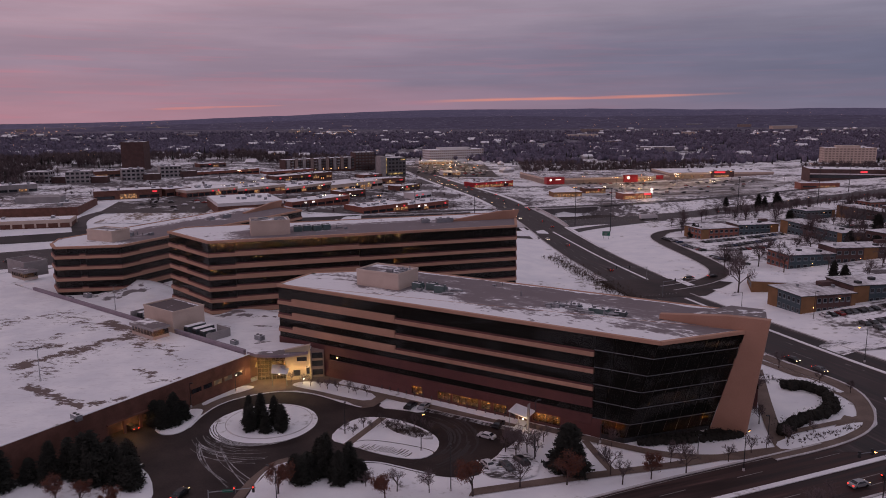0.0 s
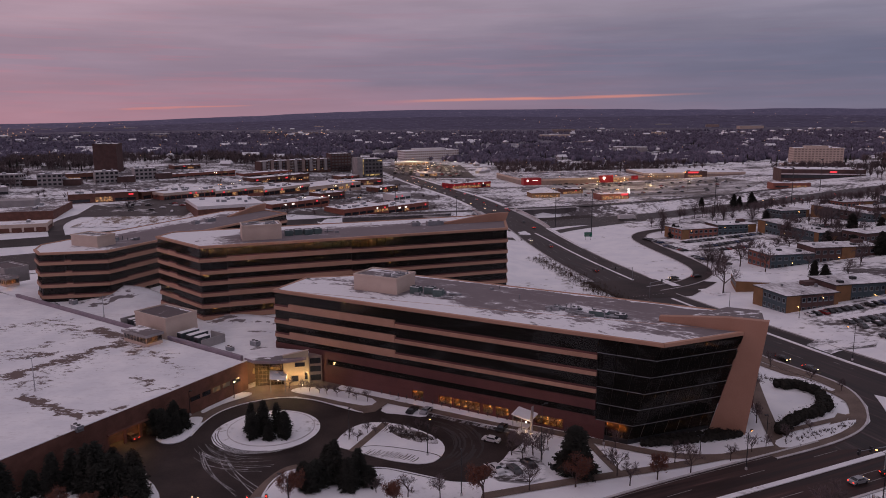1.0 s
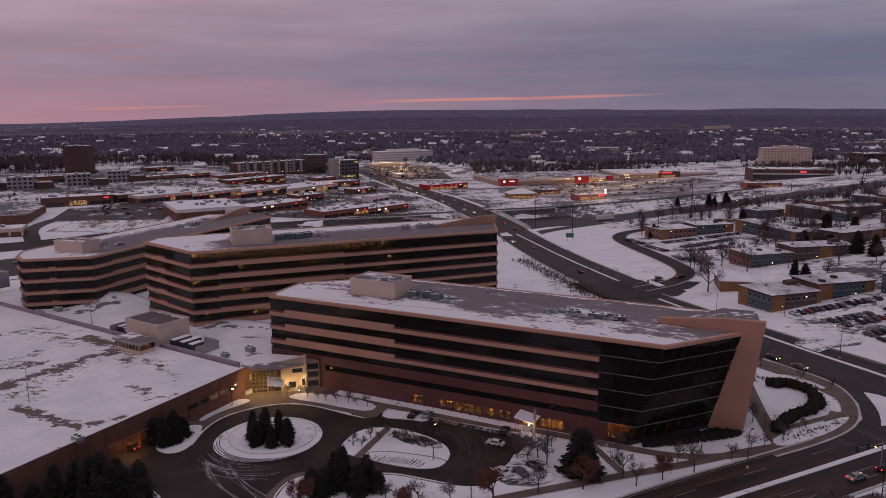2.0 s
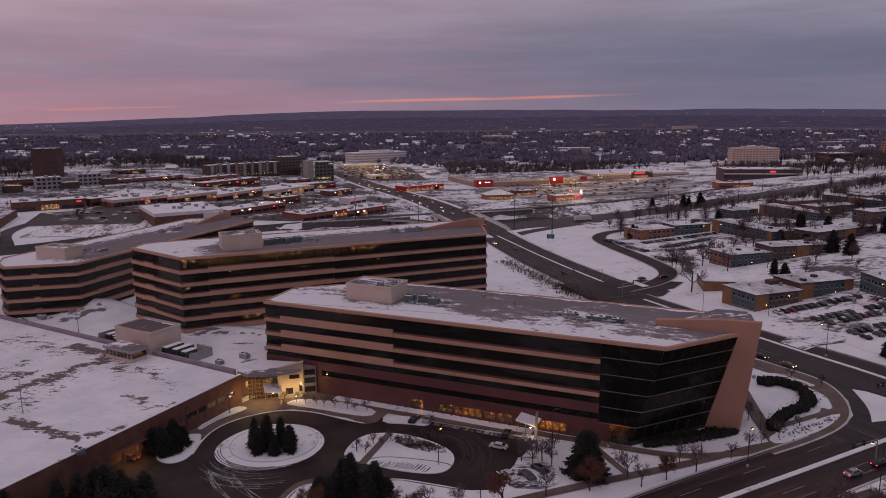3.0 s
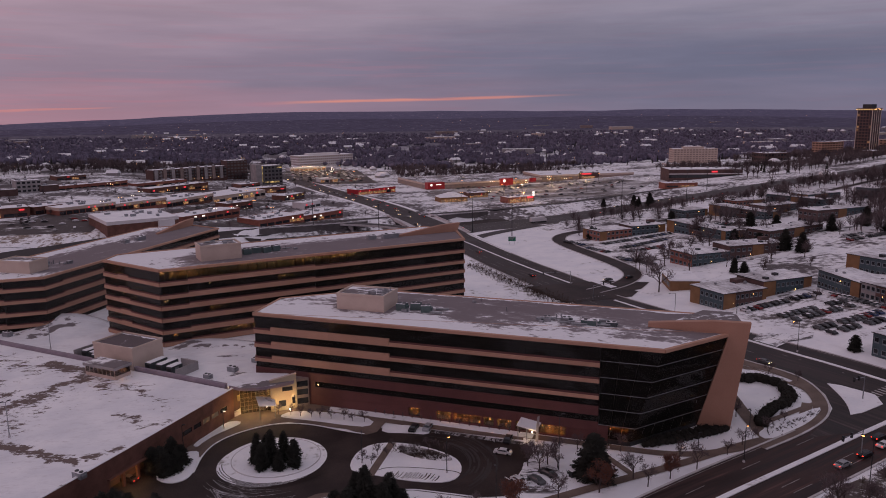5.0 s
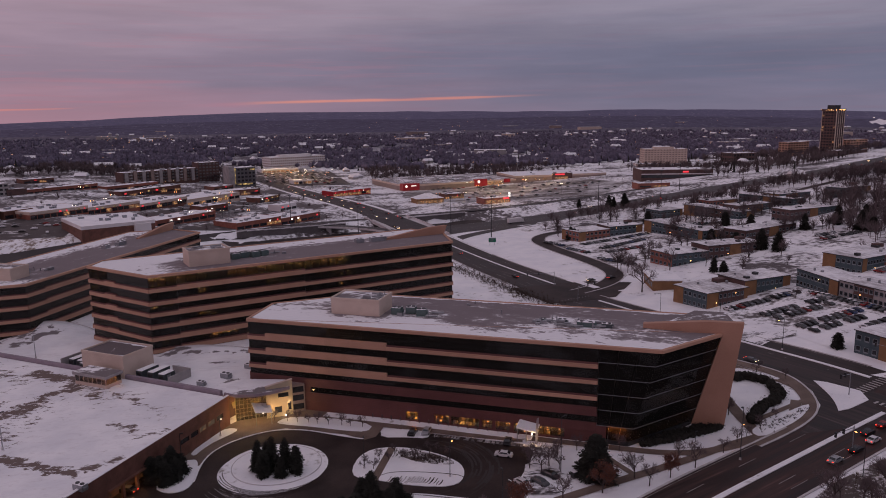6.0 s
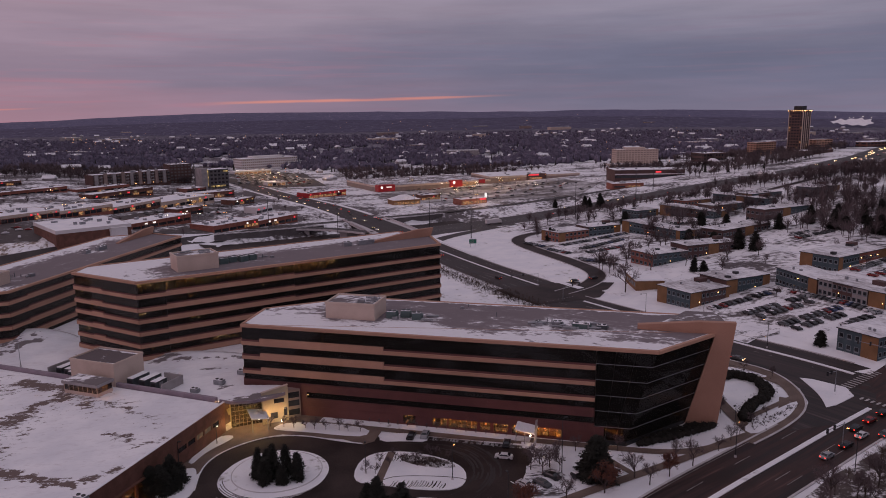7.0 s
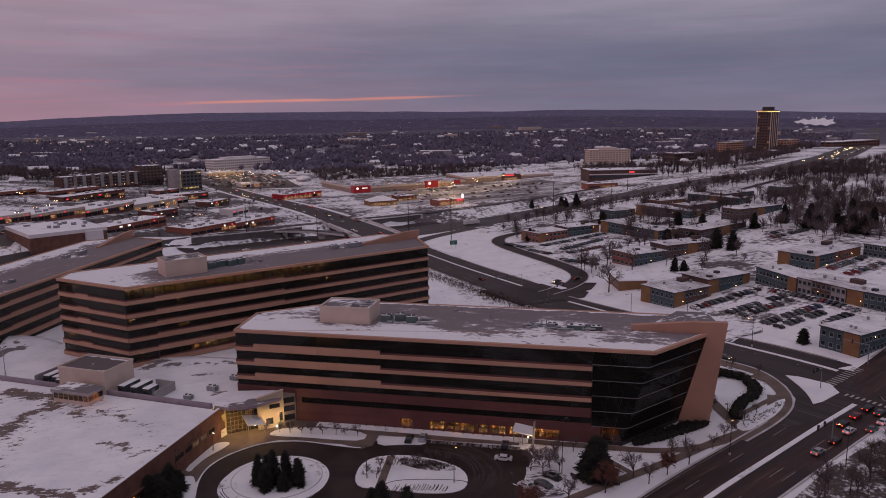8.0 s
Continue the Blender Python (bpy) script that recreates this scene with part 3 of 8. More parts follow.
def strip(mb, line, o0, o1, lift, ground_at=land, thick=0.0):
    """A ribbon between two sideways offsets of a line, laid on the land."""
    n = max(1, int(abs(o1 - o0) / 7))
    lanes = [beside(line, o0 + (o1 - o0) * i / n) for i in range(n + 1)]
    v = [(x, y, ground_at(x, y) + lift) for lane in lanes for x, y in lane]
    w_, f = len(line), []
    for i in range(n):
        f += [(i * w_ + j + 1, i * w_ + j, (i + 1) * w_ + j, (i + 1) * w_ + j + 1) for j in range(w_ - 1)]
    if o1 < o0:
        f = [q[::-1] for q in f]
    mb.add(v, f)
    if thick:
        for lane, flip in ((lanes[0], o1 < o0), (lanes[-1], o1 > o0)):
            e = [(x, y, ground_at(x, y) + lift) for x, y in lane] + [(x, y, ground_at(x, y) + lift - thick) for x, y in lane]
            g = [(j, j + 1, w_ + j + 1, w_ + j) for j in range(w_ - 1)]
            mb.add(e, [q[::-1] for q in g] if flip else g)
    return mb


def road(name, pts, width, mat, label, lift=0.05, kerbs=True, lines=(), dashes=(), ground_at=land, kind="structure", step=6.0, gaps=()):
    """gaps: boxes (x0, x1, y0, y1) where crossings leave out kerbs and lane lines."""
    line = smooth_line(pts, step)

    def runs(o):
        run, res = [], []
        for p, s in zip(line, beside(line, o)):
            if any(x0 < s[0] < x1 and y0 < s[1] < y1 for x0, x1, y0, y1 in gaps):
                if len(run) > 1:
                    res.append(run)
                run = []
            else:
                run.append(p)
        return res + ([run] if len(run) > 1 else [])

    ob = part(name, strip(MB(), line, -width / 2, width / 2, lift, ground_at), mat)
    tagged(ob, label, "road", kind=kind)
    if kerbs:
        k_ = MB()
        for s in (-1, 1):
            for run in runs(s * width / 2):
                strip(k_, run, s * width / 2, s * (width / 2 + 0.5), lift + 0.15, ground_at, 0.2)
        tagged(part("kerb", k_, kerb_mat), "snow-dusted concrete kerb along the road", "kerb", kind="structure")
    marks = MB()
    for o in lines:
        for run in runs(o):
            strip(marks, run, o - 0.09, o + 0.09, lift + 0.012, ground_at)
    for o in dashes:
        for run in runs(o):
            for i in range(0, len(run) - 1, 3):
                strip(marks, run[i:i + 2], o - 0.08, o + 0.08, lift + 0.012, ground_at)
    if marks.v:
        tagged(part("road_marking", marks, paint_white), "worn white lane markings on the asphalt", "road marking", kind="structure")
    return line


def flat(name, pts, mat, label, category, lift=0.06, thick=0.0, kind="structure", rounded=0, ground_at=land):
    """A slab on the land with a given outline; rounded: corners smoothed that many times."""
    for _ in range(rounded):
        q = []
        for a, b in zip(pts, pts[1:] + pts[:1]):
            q += [(0.75 * a[0] + 0.25 * b[0], 0.75 * a[1] + 0.25 * b[1]), (0.25 * a[0] + 0.75 * b[0], 0.25 * a[1] + 0.75 * b[1])]
        pts = q
    bm = bmesh.new()
    vs = [bm.verts.new((x, y, 0)) for x, y in pts]
    face = bm.faces.new(vs)
    if face.normal.z < 0 or sum(pts[i - 1][0] * pts[i][1] - pts[i][0] * pts[i - 1][1] for i in range(len(pts))) < 0:
        bmesh.ops.reverse_faces(bm, faces=[face])
    bmesh.ops.triangulate(bm, faces=bm.faces[:])
    size = max(max(p[0] for p in pts) - min(p[0] for p in pts), max(p[1] for p in pts) - min(p[1] for p in pts))
    for _ in range(min(5, max(0, int(math.log2(max(1, size / 12)))))):
        long = [e for e in bm.edges if e.calc_length() > 10]
        if long:
            bmesh.ops.subdivide_edges(bm, edges=long, cuts=1)
            bmesh.ops.triangulate(bm, faces=bm.faces[:])
    for v in bm.verts:
        v.co.z = ground_at(v.co.x, v.co.y) + lift
    if thick:
        edge = [e for e in bm.edges if e.is_boundary]
        made = bmesh.ops.extrude_edge_only(bm, edges=edge)["geom"]
        for v in made:
            if isinstance(v, bmesh.types.BMVert):
                v.co.z -= thick
    bmesh.ops.recalc_face_normals(bm, faces=bm.faces[:])
    up = sum(f.normal.z for f in bm.faces)
    if up < 0:
        bmesh.ops.reverse_faces(bm, faces=bm.faces[:])
    me = bpy.data.meshes.new(name)
    bm.to_mesh(me)
    bm.free()
    me.materials.append(mat)
    return tagged(new(name, me), label, category, kind=kind)


# arterial road north over the highway, and the avenue in front
ARTERIAL = [(150, 40), (118, 150), (101.5, 212), (88, 280), (79, 335), (74.5, 365), (68.5, 430), (64.5, 500), (54, 580), (40, 660), (5, 770), (-40, 950), (-90, 1200), (-200, 1700)]
AVENUE = [(-260, -22), (-120, 45.5), (20, 110.6), (41, 120.4), (63.3, 129.2), (89.2, 139), (107, 144.6), (130, 152.5), (160, 164), (260, 205), (420, 260), (700, 330)]
CROSSING = ((82, 142, 134, 164), (84, 105, 134, 192))
road("road", [(150, 40), (117.5, 152), (110.8, 178), (103, 201), (93, 240), (85, 277)], 21.5, road_north, "wide worn asphalt arterial road with wet tyre tracks", 0.07, True, (-10.2, 10.2), (-3.4, 1), lie, gaps=CROSSING)
road("road", [(88, 276)] + ARTERIAL[4:12], 25, road_north, "wide worn asphalt arterial road crossing the highway", 0.075, True, (-12, 12), (-4.6, -8, 1, 9), lie, gaps=((60, 118, 276, 308), (20, 80, 540, 585)))
road("road", [(-38, 940), (-62, 1030), (-105, 1170), (-180, 1400)], 9, road_worn, "narrow street running on through the woods", 0.08, False, ground_at=lie)
for o, wide in ((-13.2, -3.2), (13.2, 3.6)):
    for pts in ([(75, 362), (79, 335), (86, 290)] if o < 0 else [(96, 268), (93, 280)], [(52, 592), (40, 660), (5, 770), (-38, 925)], [(71, 390), (66.5, 440), (64.5, 468)]):
        tagged(part("snow_bank", strip(MB(), smooth_line(pts), o, o + wide, 0.22, lie, 0.25), snow_lawn), "ploughed snow bank beside the arterial road", "snow", kind="structure")
road("road", AVENUE, 19, road_avenue, "dark asphalt avenue with a snow-lined median", 0.09, True, (-9.0,), (-5.0, 4.2, 6.8), gaps=CROSSING)
line = smooth_line(AVENUE[1:6] + [(106, 144.2)])
tagged(part("median", strip(MB(), line, -0.6, 0.6, 0.26, land, 0.2), snow_lawn), "narrow raised median covered with packed snow", "median", kind="structure")
for pts in ([(119, 162), (114.9, 177.4), (108.5, 197.2), (97, 245), (91.5, 272)], [(87.2, 307.8), (78.4, 363.5), (71.5, 420), (67.6, 450)]):
    tagged(part("median", strip(MB(), smooth_line(pts), -0.5, 0.5, 0.25, lie, 0.2), snow_lawn), "narrow raised median covered with packed snow", "median", kind="structure")
# slip lane round the office corner, its kerb and the paved walk inside it
CORNER = [(66.7, 138.4), (80, 143.2), (89.6, 148), (95.5, 153.4), (99.6, 161.1), (102, 171), (100.6, 179), (97, 187), (92, 201)]
flat("slip_lane", [(79, 141.5)] + CORNER[2:7] + [(104, 186), (112, 172), (114, 150), (104, 140)], road_north, "dark asphalt slip lane curving round the corner", "road", 0.105)
corner = smooth_line(CORNER, 1.6)
tagged(part("kerb", strip(MB(), corner, -0.5, 0.0, 0.24, land, 0.2), kerb_mat), "pale concrete kerb round the corner", "kerb", kind="structure")
tagged(part("pavement", strip(MB(), corner, -4.0, -0.5, 0.16), pavement_mat), "brown trodden walk round the corner", "path", kind="structure")
flat("driveway", [(108, 205), (113.5, 209), (121, 206.5), (128, 202), (124.5, 198), (116.5, 198.5), (110.5, 196)], slush, "dark wheel-worn entry into the apartment car park", "driveway", 0.2, ground_at=lie)
flat("junction", [(66, 309), (72, 276), (100, 274), (118, 294), (104, 306), (88, 309)], asphalt, "dark asphalt junction on the arterial", "road", 0.16, ground_at=lie)
road("road", HIGHWAY, 36, road_highway, "sunken multi-lane highway of grey worn asphalt", 0.1, False, (-16, 16, -1.5, 1.5), (-5, -8.7, -12.3, 5, 8.7, 12.3), step=9)
# frontage roads and ramps east of the arterial
road("road", [(90, 290), (108, 297), (122, 314), (124, 345), (121, 400), (124, 428), (140, 446), (190, 452), (300, 470), (420, 500)], 8, asphalt, "narrow dark asphalt frontage road curving between snow banks", 0.13)
road("road", [(72, 440), (88, 462), (130, 486), (200, 512), (300, 545)], 9, road_worn, "curved asphalt highway ramp", 0.14, False)
road("road", [(56, 424), (20, 434), (-40, 416), (-120, 366), (-200, 312)], 9, road_worn, "curved asphalt highway ramp", 0.14, False)
road("road", [(62, 575), (100, 582), (200, 606), (340, 640)], 9, road_worn, "asphalt frontage road beside the shopping centre", 0.14, False)
road("road", [(58, 570), (10, 552), (-25, 528), (-71, 488), (-130, 452), (-205, 398), (-300, 350)], 9, road_worn, "asphalt frontage road beside the strip mall", 0.14, False)
road("road", [(-200, 402), (-218, 436), (-214, 480), (-190, 545)], 8, road_worn, "side street between mall and field", 0.15, False)
flat("field", [(-206, 466), (-203, 424), (-170, 428), (-142, 448), (-148, 476)], snowy("field_snow", (0.17, 0.13, 0.10), (0.25, 0.19, 0.15), 0.62, 0.06, (1, 0.4), 0.3), "rutted vacant field under thin brownish snow", "field", 0.2)
# bridge over the highway
bridge = thing("road_bridge", pose(0, 0, 0), "concrete road bridge crossing the sunken highway", "bridge", kind="structure")
line = smooth_line([(63.6, 470), (63, 500), (59, 545), (55, 572)])
part("deck", strip(MB(), line, -17, 17, 0.02, lie, 1.4), kerb_mat, bridge)
for o in (-17, 17):
    part("parapet", strip(MB(), line, o - 0.25, o + 0.25, 1.1, lie, 1.1), kerb_mat, bridge)
for o in (-13, -4.5, 4.5, 13):
    x, y = beside(line, o)[len(line) // 2]
    part("pier", MB().tube((x, y, lie(x, y) - 6), (x, y, lie(x, y) - 1.2), 0.9, 0.9, 10), kerb_mat, bridge)

# retaining walls on the far side of the cutting, and the lane at their foot
cut = [p for p in smooth_line(HIGHWAY, 6) if -48 < p[0] < 150]
for lo, hi in ((-40, 38), (84, 138)):
    run = [p for p in cut if lo < p[0] < hi]
    wall_line = beside(run, -40)
    wall_ = thing("retaining_wall", pose(0, 0, 0), "grey concrete retaining wall beside the sunken highway", "retaining wall", kind="structure")
    body_, cap_ = MB(), MB()
    for (x0, y0), (x1, y1) in zip(wall_line, wall_line[1:]):
        m_, len_ = along((x0, y0), (x1, y1))
        z_ = lie(x0, y0)
        body_.box(0, len_ + 0.05, -0.3, 0.3, z_ - 7, z_ + 0.5, m_)
        cap_.box(0, len_ + 0.05, -0.6, 0.6, z_ + 0.5, z_ + 1.1, m_)
    part("wall_face", body_, shaded_concrete, wall_)
    part("parapet", cap_, kerb_mat, wall_)
tagged(part("road", strip(MB(), [p for p in cut if -48 < p[0] < 140], -35, -18, 0.12), asphalt), "dark asphalt collector lane under the retaining wall", "road", kind="structure")
# ramp bridge curving off the arterial over the highway's far lanes
ramp_bridge = thing("ramp_bridge", pose(0, 0, 0), "curved concrete ramp bridge over the far highway lanes", "bridge", kind="structure")
ramp_line = smooth_line([(46, 500), (38, 512), (20, 527), (-6, 534), (-34, 530)], 3)
part("deck", strip(MB(), ramp_line, -4.5, 4.5, 0.35, lie, 1.3), kerb_mat, ramp_bridge)
part("carriageway", strip(MB(), ramp_line, -4.0, 4.0, 0.4, lie), road_worn, ramp_bridge)
for x, y in ((31, 518.5), (6, 531)):
    part("pier", MB().box(-0.8, 0.8, -2.6, 2.6, lie(x, y) - 6.5, lie(x, y) - 0.9, pose(x, y, 0, 0, 0, 60)), kerb_mat, ramp_bridge)

# campus drive, roundabout and car park
OUTER_EDGE = [(-57.5, 156), (-57.2, 159), (-56.8, 162.7), (-55.7, 167.2), (-53.8, 170.8), (-50.7, 173.9), (-47.4, 175.9), (-44.1, 177.3), (-40.7, 178.1), (-35.4, 177.2), (-30.9, 175), (-24.9, 170.3), (-20, 167.3)]
drive = [(-62, 100), (-61.5, 144), (-58.2, 150), *OUTER_EDGE, (-18.5, 170.5), (-12, 169.5), (14, 155.5), (17, 151), (13, 145), (8, 138), (6, 132), (-2, 133), (-8, 136), (-15, 139.5), (-25, 137.5), (-32, 140), (-36, 134), (-36, 100)]
flat("asphalt_drive", drive, asphalt, "dark wet asphalt entrance drive and car park", "driveway", 0.05, rounded=1)
flat("asphalt_drive", [(-84, 143), (-71, 163), (-63, 161), (-56.6, 158.5), (-55.6, 147), (-61, 138), (-74, 134)], asphalt, "dark asphalt drive into the parking deck", "driveway", 0.045, rounded=1)
flat("snow_lawn", [(-65.3, 161.6), (-62.2, 166.2), (-58.4, 167), (-57.2, 165.6), (-57.4, 160), (-57.6, 156), (-58.6, 153.4), (-60.6, 152.2), (-63, 152.8), (-65.2, 155.4)], snow_lawn, "snowy verge beside the deck with dark spruces", "lawn", 0.2, 0.2, rounded=1)
flat("snow_lawn", [(-59.4, 170.4), (-55.2, 177.4), (-52.6, 181.6), (-50.6, 182), (-48.8, 180.9), (-50.5, 178.6), (-54.4, 175.2), (-56.9, 171.6), (-58.3, 168.6)], snow_lawn, "snow-covered planting bed at the foot of the deck", "lawn", 0.2, 0.2, rounded=1)
flat("snow_lawn", [(-61.5, 138), (-57, 133), (-53.5, 125), (-53, 112), (-66, 100), (-84, 108), (-80, 124), (-72, 135)], snow_lawn, "snowy lawn with a spruce grove", "lawn", 0.2, 0.2, rounded=1)
flat("snow_lawn", [(-32.6, 139.6), (-26, 136.8), (-18, 139), (-6, 134.8), (-2, 132), (6, 131), (2, 118), (-20, 112), (-37.5, 106), (-37, 122), (-35.6, 133)], snow_lawn, "snowy lawn between drive and avenue", "lawn", 0.2, 0.2, rounded=1)
line = smooth_line([(-38.6, 112), (-38.2, 126), (-36.2, 135), (-32.4, 141.4), (-26, 138.6)], 2)
tagged(part("pavement", strip(MB(), line, -1.0, 1.0, 0.13), pavement_mat), "cleared path curving along the drive", "path", kind="structure")
for pts in (OUTER_EDGE, [(-36.2, 120), (-36.4, 134), (-32.2, 140.2), (-25, 137.9), (-15, 139.9), (-8, 136.4), (-2, 133.4)]):
    tagged(part("snow_edge", strip(MB(), smooth_line(pts, 1.5), -0.16, 0.16, 0.16, land, 0.12), snow_lawn), "thin ridge of snow along the edge of the drive", "snow", kind="structure")
ring = [(-40.3 + 9.6 * math.cos(a * math.pi / 24), 159.6 + 9.3 * math.sin(a * math.pi / 24)) for a in range(49)]
tagged(flat("traffic_island", ring[:-1], snow_lawn, "round snow-covered traffic island planted with spruces", "traffic island", 0.2, 0.2), kind="structure")
tagged(part("kerb", strip(MB(), ring, 0, 0.22, 0.19, land, 0.18), kerb_mat), "low pale kerb ring round the island", "kerb", kind="structure")
apron = [(-40.6 + (11.4 + 1.7 * max(0.0, math.sin(math.pi * (a - 20) / 24)) * (20 <= a <= 44)) * math.cos(a * math.pi / 24), 158.9 + (11.0 + 1.6 * max(0.0, math.sin(math.pi * (a - 20) / 22)) * (20 <= a <= 42)) * math.sin(a * math.pi / 24)) for a in range(48)]
flat("snow_apron", apron, snow_lawn, "ridge of ploughed snow round the island", "snow", 0.075, rounded=1)
streaks, qs = MB(), random.Random(12)
for i in range(26):
    r_ = 12.6 + 7.0 * qs.random()
    mid_ = qs.gauss(240, 12) + (r_ - 13) * 1.2
    half = qs.uniform(7, 26)
    drift_ = qs.uniform(-0.03, 0.06)
    strip(streaks, [(-40.6 + (r_ + drift_ * t_) * math.cos(math.radians(mid_ + t_)), 158.9 + (r_ + drift_ * t_) * math.sin(math.radians(mid_ + t_))) for t_ in [half * (j / 6 - 1) for j in range(13)]], 0, qs.choice((0.07, 0.1, 0.15, 0.24)), 0.07 + i * 0.0003)
for i in range(7):
    x0, y0 = -54 + qs.uniform(0, 7), 150 - qs.uniform(0, 4)
    strip(streaks, smooth_line([(x0, y0), (x0 + 4 + qs.uniform(-1, 1), y0 - 9), (x0 + 11 + qs.uniform(-3, 2), y0 - 17)], 1.5), 0, qs.choice((0.1, 0.15, 0.25)), 0.066 + i * 0.0003)
qa, arcs = random.Random(31), MB()
for i in range(40):
    d_ = 0.9 + 6.5 * qa.random() ** 1.4
    mid_, half = qa.gauss(-8, 26), qa.uniform(8, 24)
    strip(arcs, [(-13 + (12.8 + d_) * math.cos(math.radians(mid_ + t_)), 150.2 + (10.6 + d_) * math.sin(math.radians(mid_ + t_))) for t_ in [half * (j / 6 - 1) for j in range(13)]], 0, qa.choice((0.08, 0.15, 0.25, 0.45)), 0.082 + i * 0.0003)
tagged(part("tyre_marks", arcs, road_worn), "faint dried tyre marks curving round the planting island", "tyre marks", kind="stuff")
tagged(part("slush_streaks", streaks, slush_bright), "thin slush streaks left between tyre tracks", "slush", kind="stuff")
tracks = MB()
for i in range(9):
    r_ = 11.4 + i * 0.28
    a0, a1 = 24 + (i * 5) % 9, 38 + (i * 7) % 10
    strip(tracks, [(-40.5 + r_ * math.cos(a * math.pi / 24), 158.9 + (r_ - 0.4) * math.sin(a * math.pi / 24)) for a in range(a0, a1)], -0.09, 0.09, 0.088)
for i in range(22):
    x0, y0 = -18.6 + i * 0.52 + qs.uniform(-0.2, 0.2), 145.2 - i * 0.2 + qs.uniform(-0.3, 0.5)
    e = qs.uniform(0.6, 1.2)
    strip(tracks, smooth_line([(x0, y0), (x0 + 0.9 * e + qs.uniform(-0.2, 0.2), y0 + 0.9 * e), (x0 + 1.6 * e, y0 + 2.2 * e)], 0.5), -0.03 - 0.08 * qs.random(), 0.05 + 0.1 * qs.random(), 0.225)
# row of short dark strokes along the island's upper side
for i in range(15):
    x0, y0 = -14.5 + i * 0.68 + qs.uniform(-0.2, 0.2), 159.6 - i * 0.42 + qs.uniform(-0.4, 0.2)
    e = qs.uniform(0.5, 1.1)
    strip(tracks, [(x0, y0), (x0 - 0.5 * e, y0 - 1.6 * e), (x0 - 1.3 * e, y0 - 2.8 * e)], -0.03 - 0.06 * qs.random(), 0.04 + 0.06 * qs.random(), 0.225)
strip(tracks, smooth_line([(-20, 148), (-16, 149.6), (-3, 144.6), (-2, 142)], 1.0), -0.12, 0.12, 0.225)
bank = smooth_line([(-4.6, 166.4), (5, 160.7), (15.4, 154.6)], 1.5)
tagged(part("snow_bank", strip(MB(), bank, -0.1, 1.5, 0.1, land), slush_bright), "low snow bank along the parking stalls", "snow", kind="structure")
for i in range(40):
    s_ = qs.random()
    x0, y0 = -4.6 + 20 * s_, 166.2 - 11.8 * s_
    e = qs.uniform(0.5, 1.0)
    strip(tracks, [(x0, y0), (x0 - 0.9 * e, y0 - 1.7 * e)], -0.05 - 0.22 * qs.random(), 0.06 + 0.2 * qs.random(), 0.112 + i * 0.0003)
tagged(part("tyre_track", tracks, asphalt), "dark tyre tracks and short strokes across the snow", "tyre tracks", kind="stuff")
stalls = MB()
for i in range(15):
    x0, y0 = -3.5 + i * 1.28, 168.2 - i * 0.76
    strip(stalls, [(x0, y0), (x0 - 0.8 - 0.5 * (i % 3), y0 - 2.4 - 1.1 * (i % 2))], -0.06 - 0.04 * (i % 3), 0.06 + 0.05 * (i % 2), 0.065)
for i in range(7):
    x0, y0 = 6.4 + i * 1.9, 139.5 - i * 0.3
    strip(stalls, [(x0, y0), (x0 + 2.0, y0 - 4.6)], -0.12, 0.12, 0.215)
tagged(part("parking_line", stalls, slush), "parking stall lines filled with snow", "road marking", kind="stuff")
flat("snow_heap", [(-15.2, 171.3), (-9.5, 170.0), (-4.2, 166.8), (-5.2, 163.4), (-10, 165.5), (-15.9, 167)], snow_lawn, "trodden snow beside the first parked cars", "snow", 0.18, 0.15, rounded=1)
flat("slush_patch", [(6, 133), (17, 130.5), (19.5, 140), (13, 146.5), (10, 140)], slush, "slushy parking stalls with bare patches", "slush", 0.2, rounded=1)
flat("car_park_island", [(-26, 150), (-21, 161.5), (-12, 161), (-3.5, 154), (-0.5, 147), (-4, 139.5), (-12, 141.5), (-20, 146.5)], snow_lawn, "snow-covered planting island in the car park", "traffic island", 0.2, 0.2, rounded=2)
flat("planting_bed", [(-14, 159.2), (-7, 156.4), (-2.4, 151), (-2.8, 148.6), (-8, 150.6), (-12.6, 154.4)], snowy("mulch_and_snow", (0.05, 0.036, 0.03), (0.10, 0.075, 0.062), 0.42, 0.25, soft=0.1), "brown mulched bed with patchy snow", "planting bed", 0.212, rounded=1)
flat("path", [(-21.8, 146.8), (-20.2, 146), (-13.5, 160.5), (-15.2, 161)], pavement_mat, "bare paving stripe across the snowy island", "path", 0.23)
flat("forecourt", [(-56.9, 163.6), (-58.4, 163.4), (-63.2, 165.2), (-51.3, 184.2), (-46, 190), (-31, 190), (-20, 181.5), (-20, 178), (-35, 178.6), *[(x - 0.05, y + 0.2) for x, y in OUTER_EDGE[8:2:-1]]], pavement_mat, "brown paved forecourt under the entrance lamps", "forecourt", 0.07)
flat("path", [(-44, 181.6), (-39.3, 187.4), (-31.3, 187.4), (-13.7, 175.9), (1.6, 166), (16.5, 157.9), (15.5, 155.6), (0.8, 163.4), (-14.3, 172.6), (-17.1, 167.6), (-19.9, 166.6), (-24, 171), (-37, 178)], pavement_mat, "brown trodden paving between the drive and the office", "path", 0.135)
flat("snow_lawn", [(-39.9, 182.6), (-37.4, 184.8), (-32.5, 184.2), (-23.2, 179.9), (-16.6, 174.6), (-18.6, 170.8), (-24.5, 173.4), (-30.7, 177.2), (-38.4, 181)], snow_lawn, "snowy verge with small bare trees", "lawn", 0.2, 0.2, rounded=1)
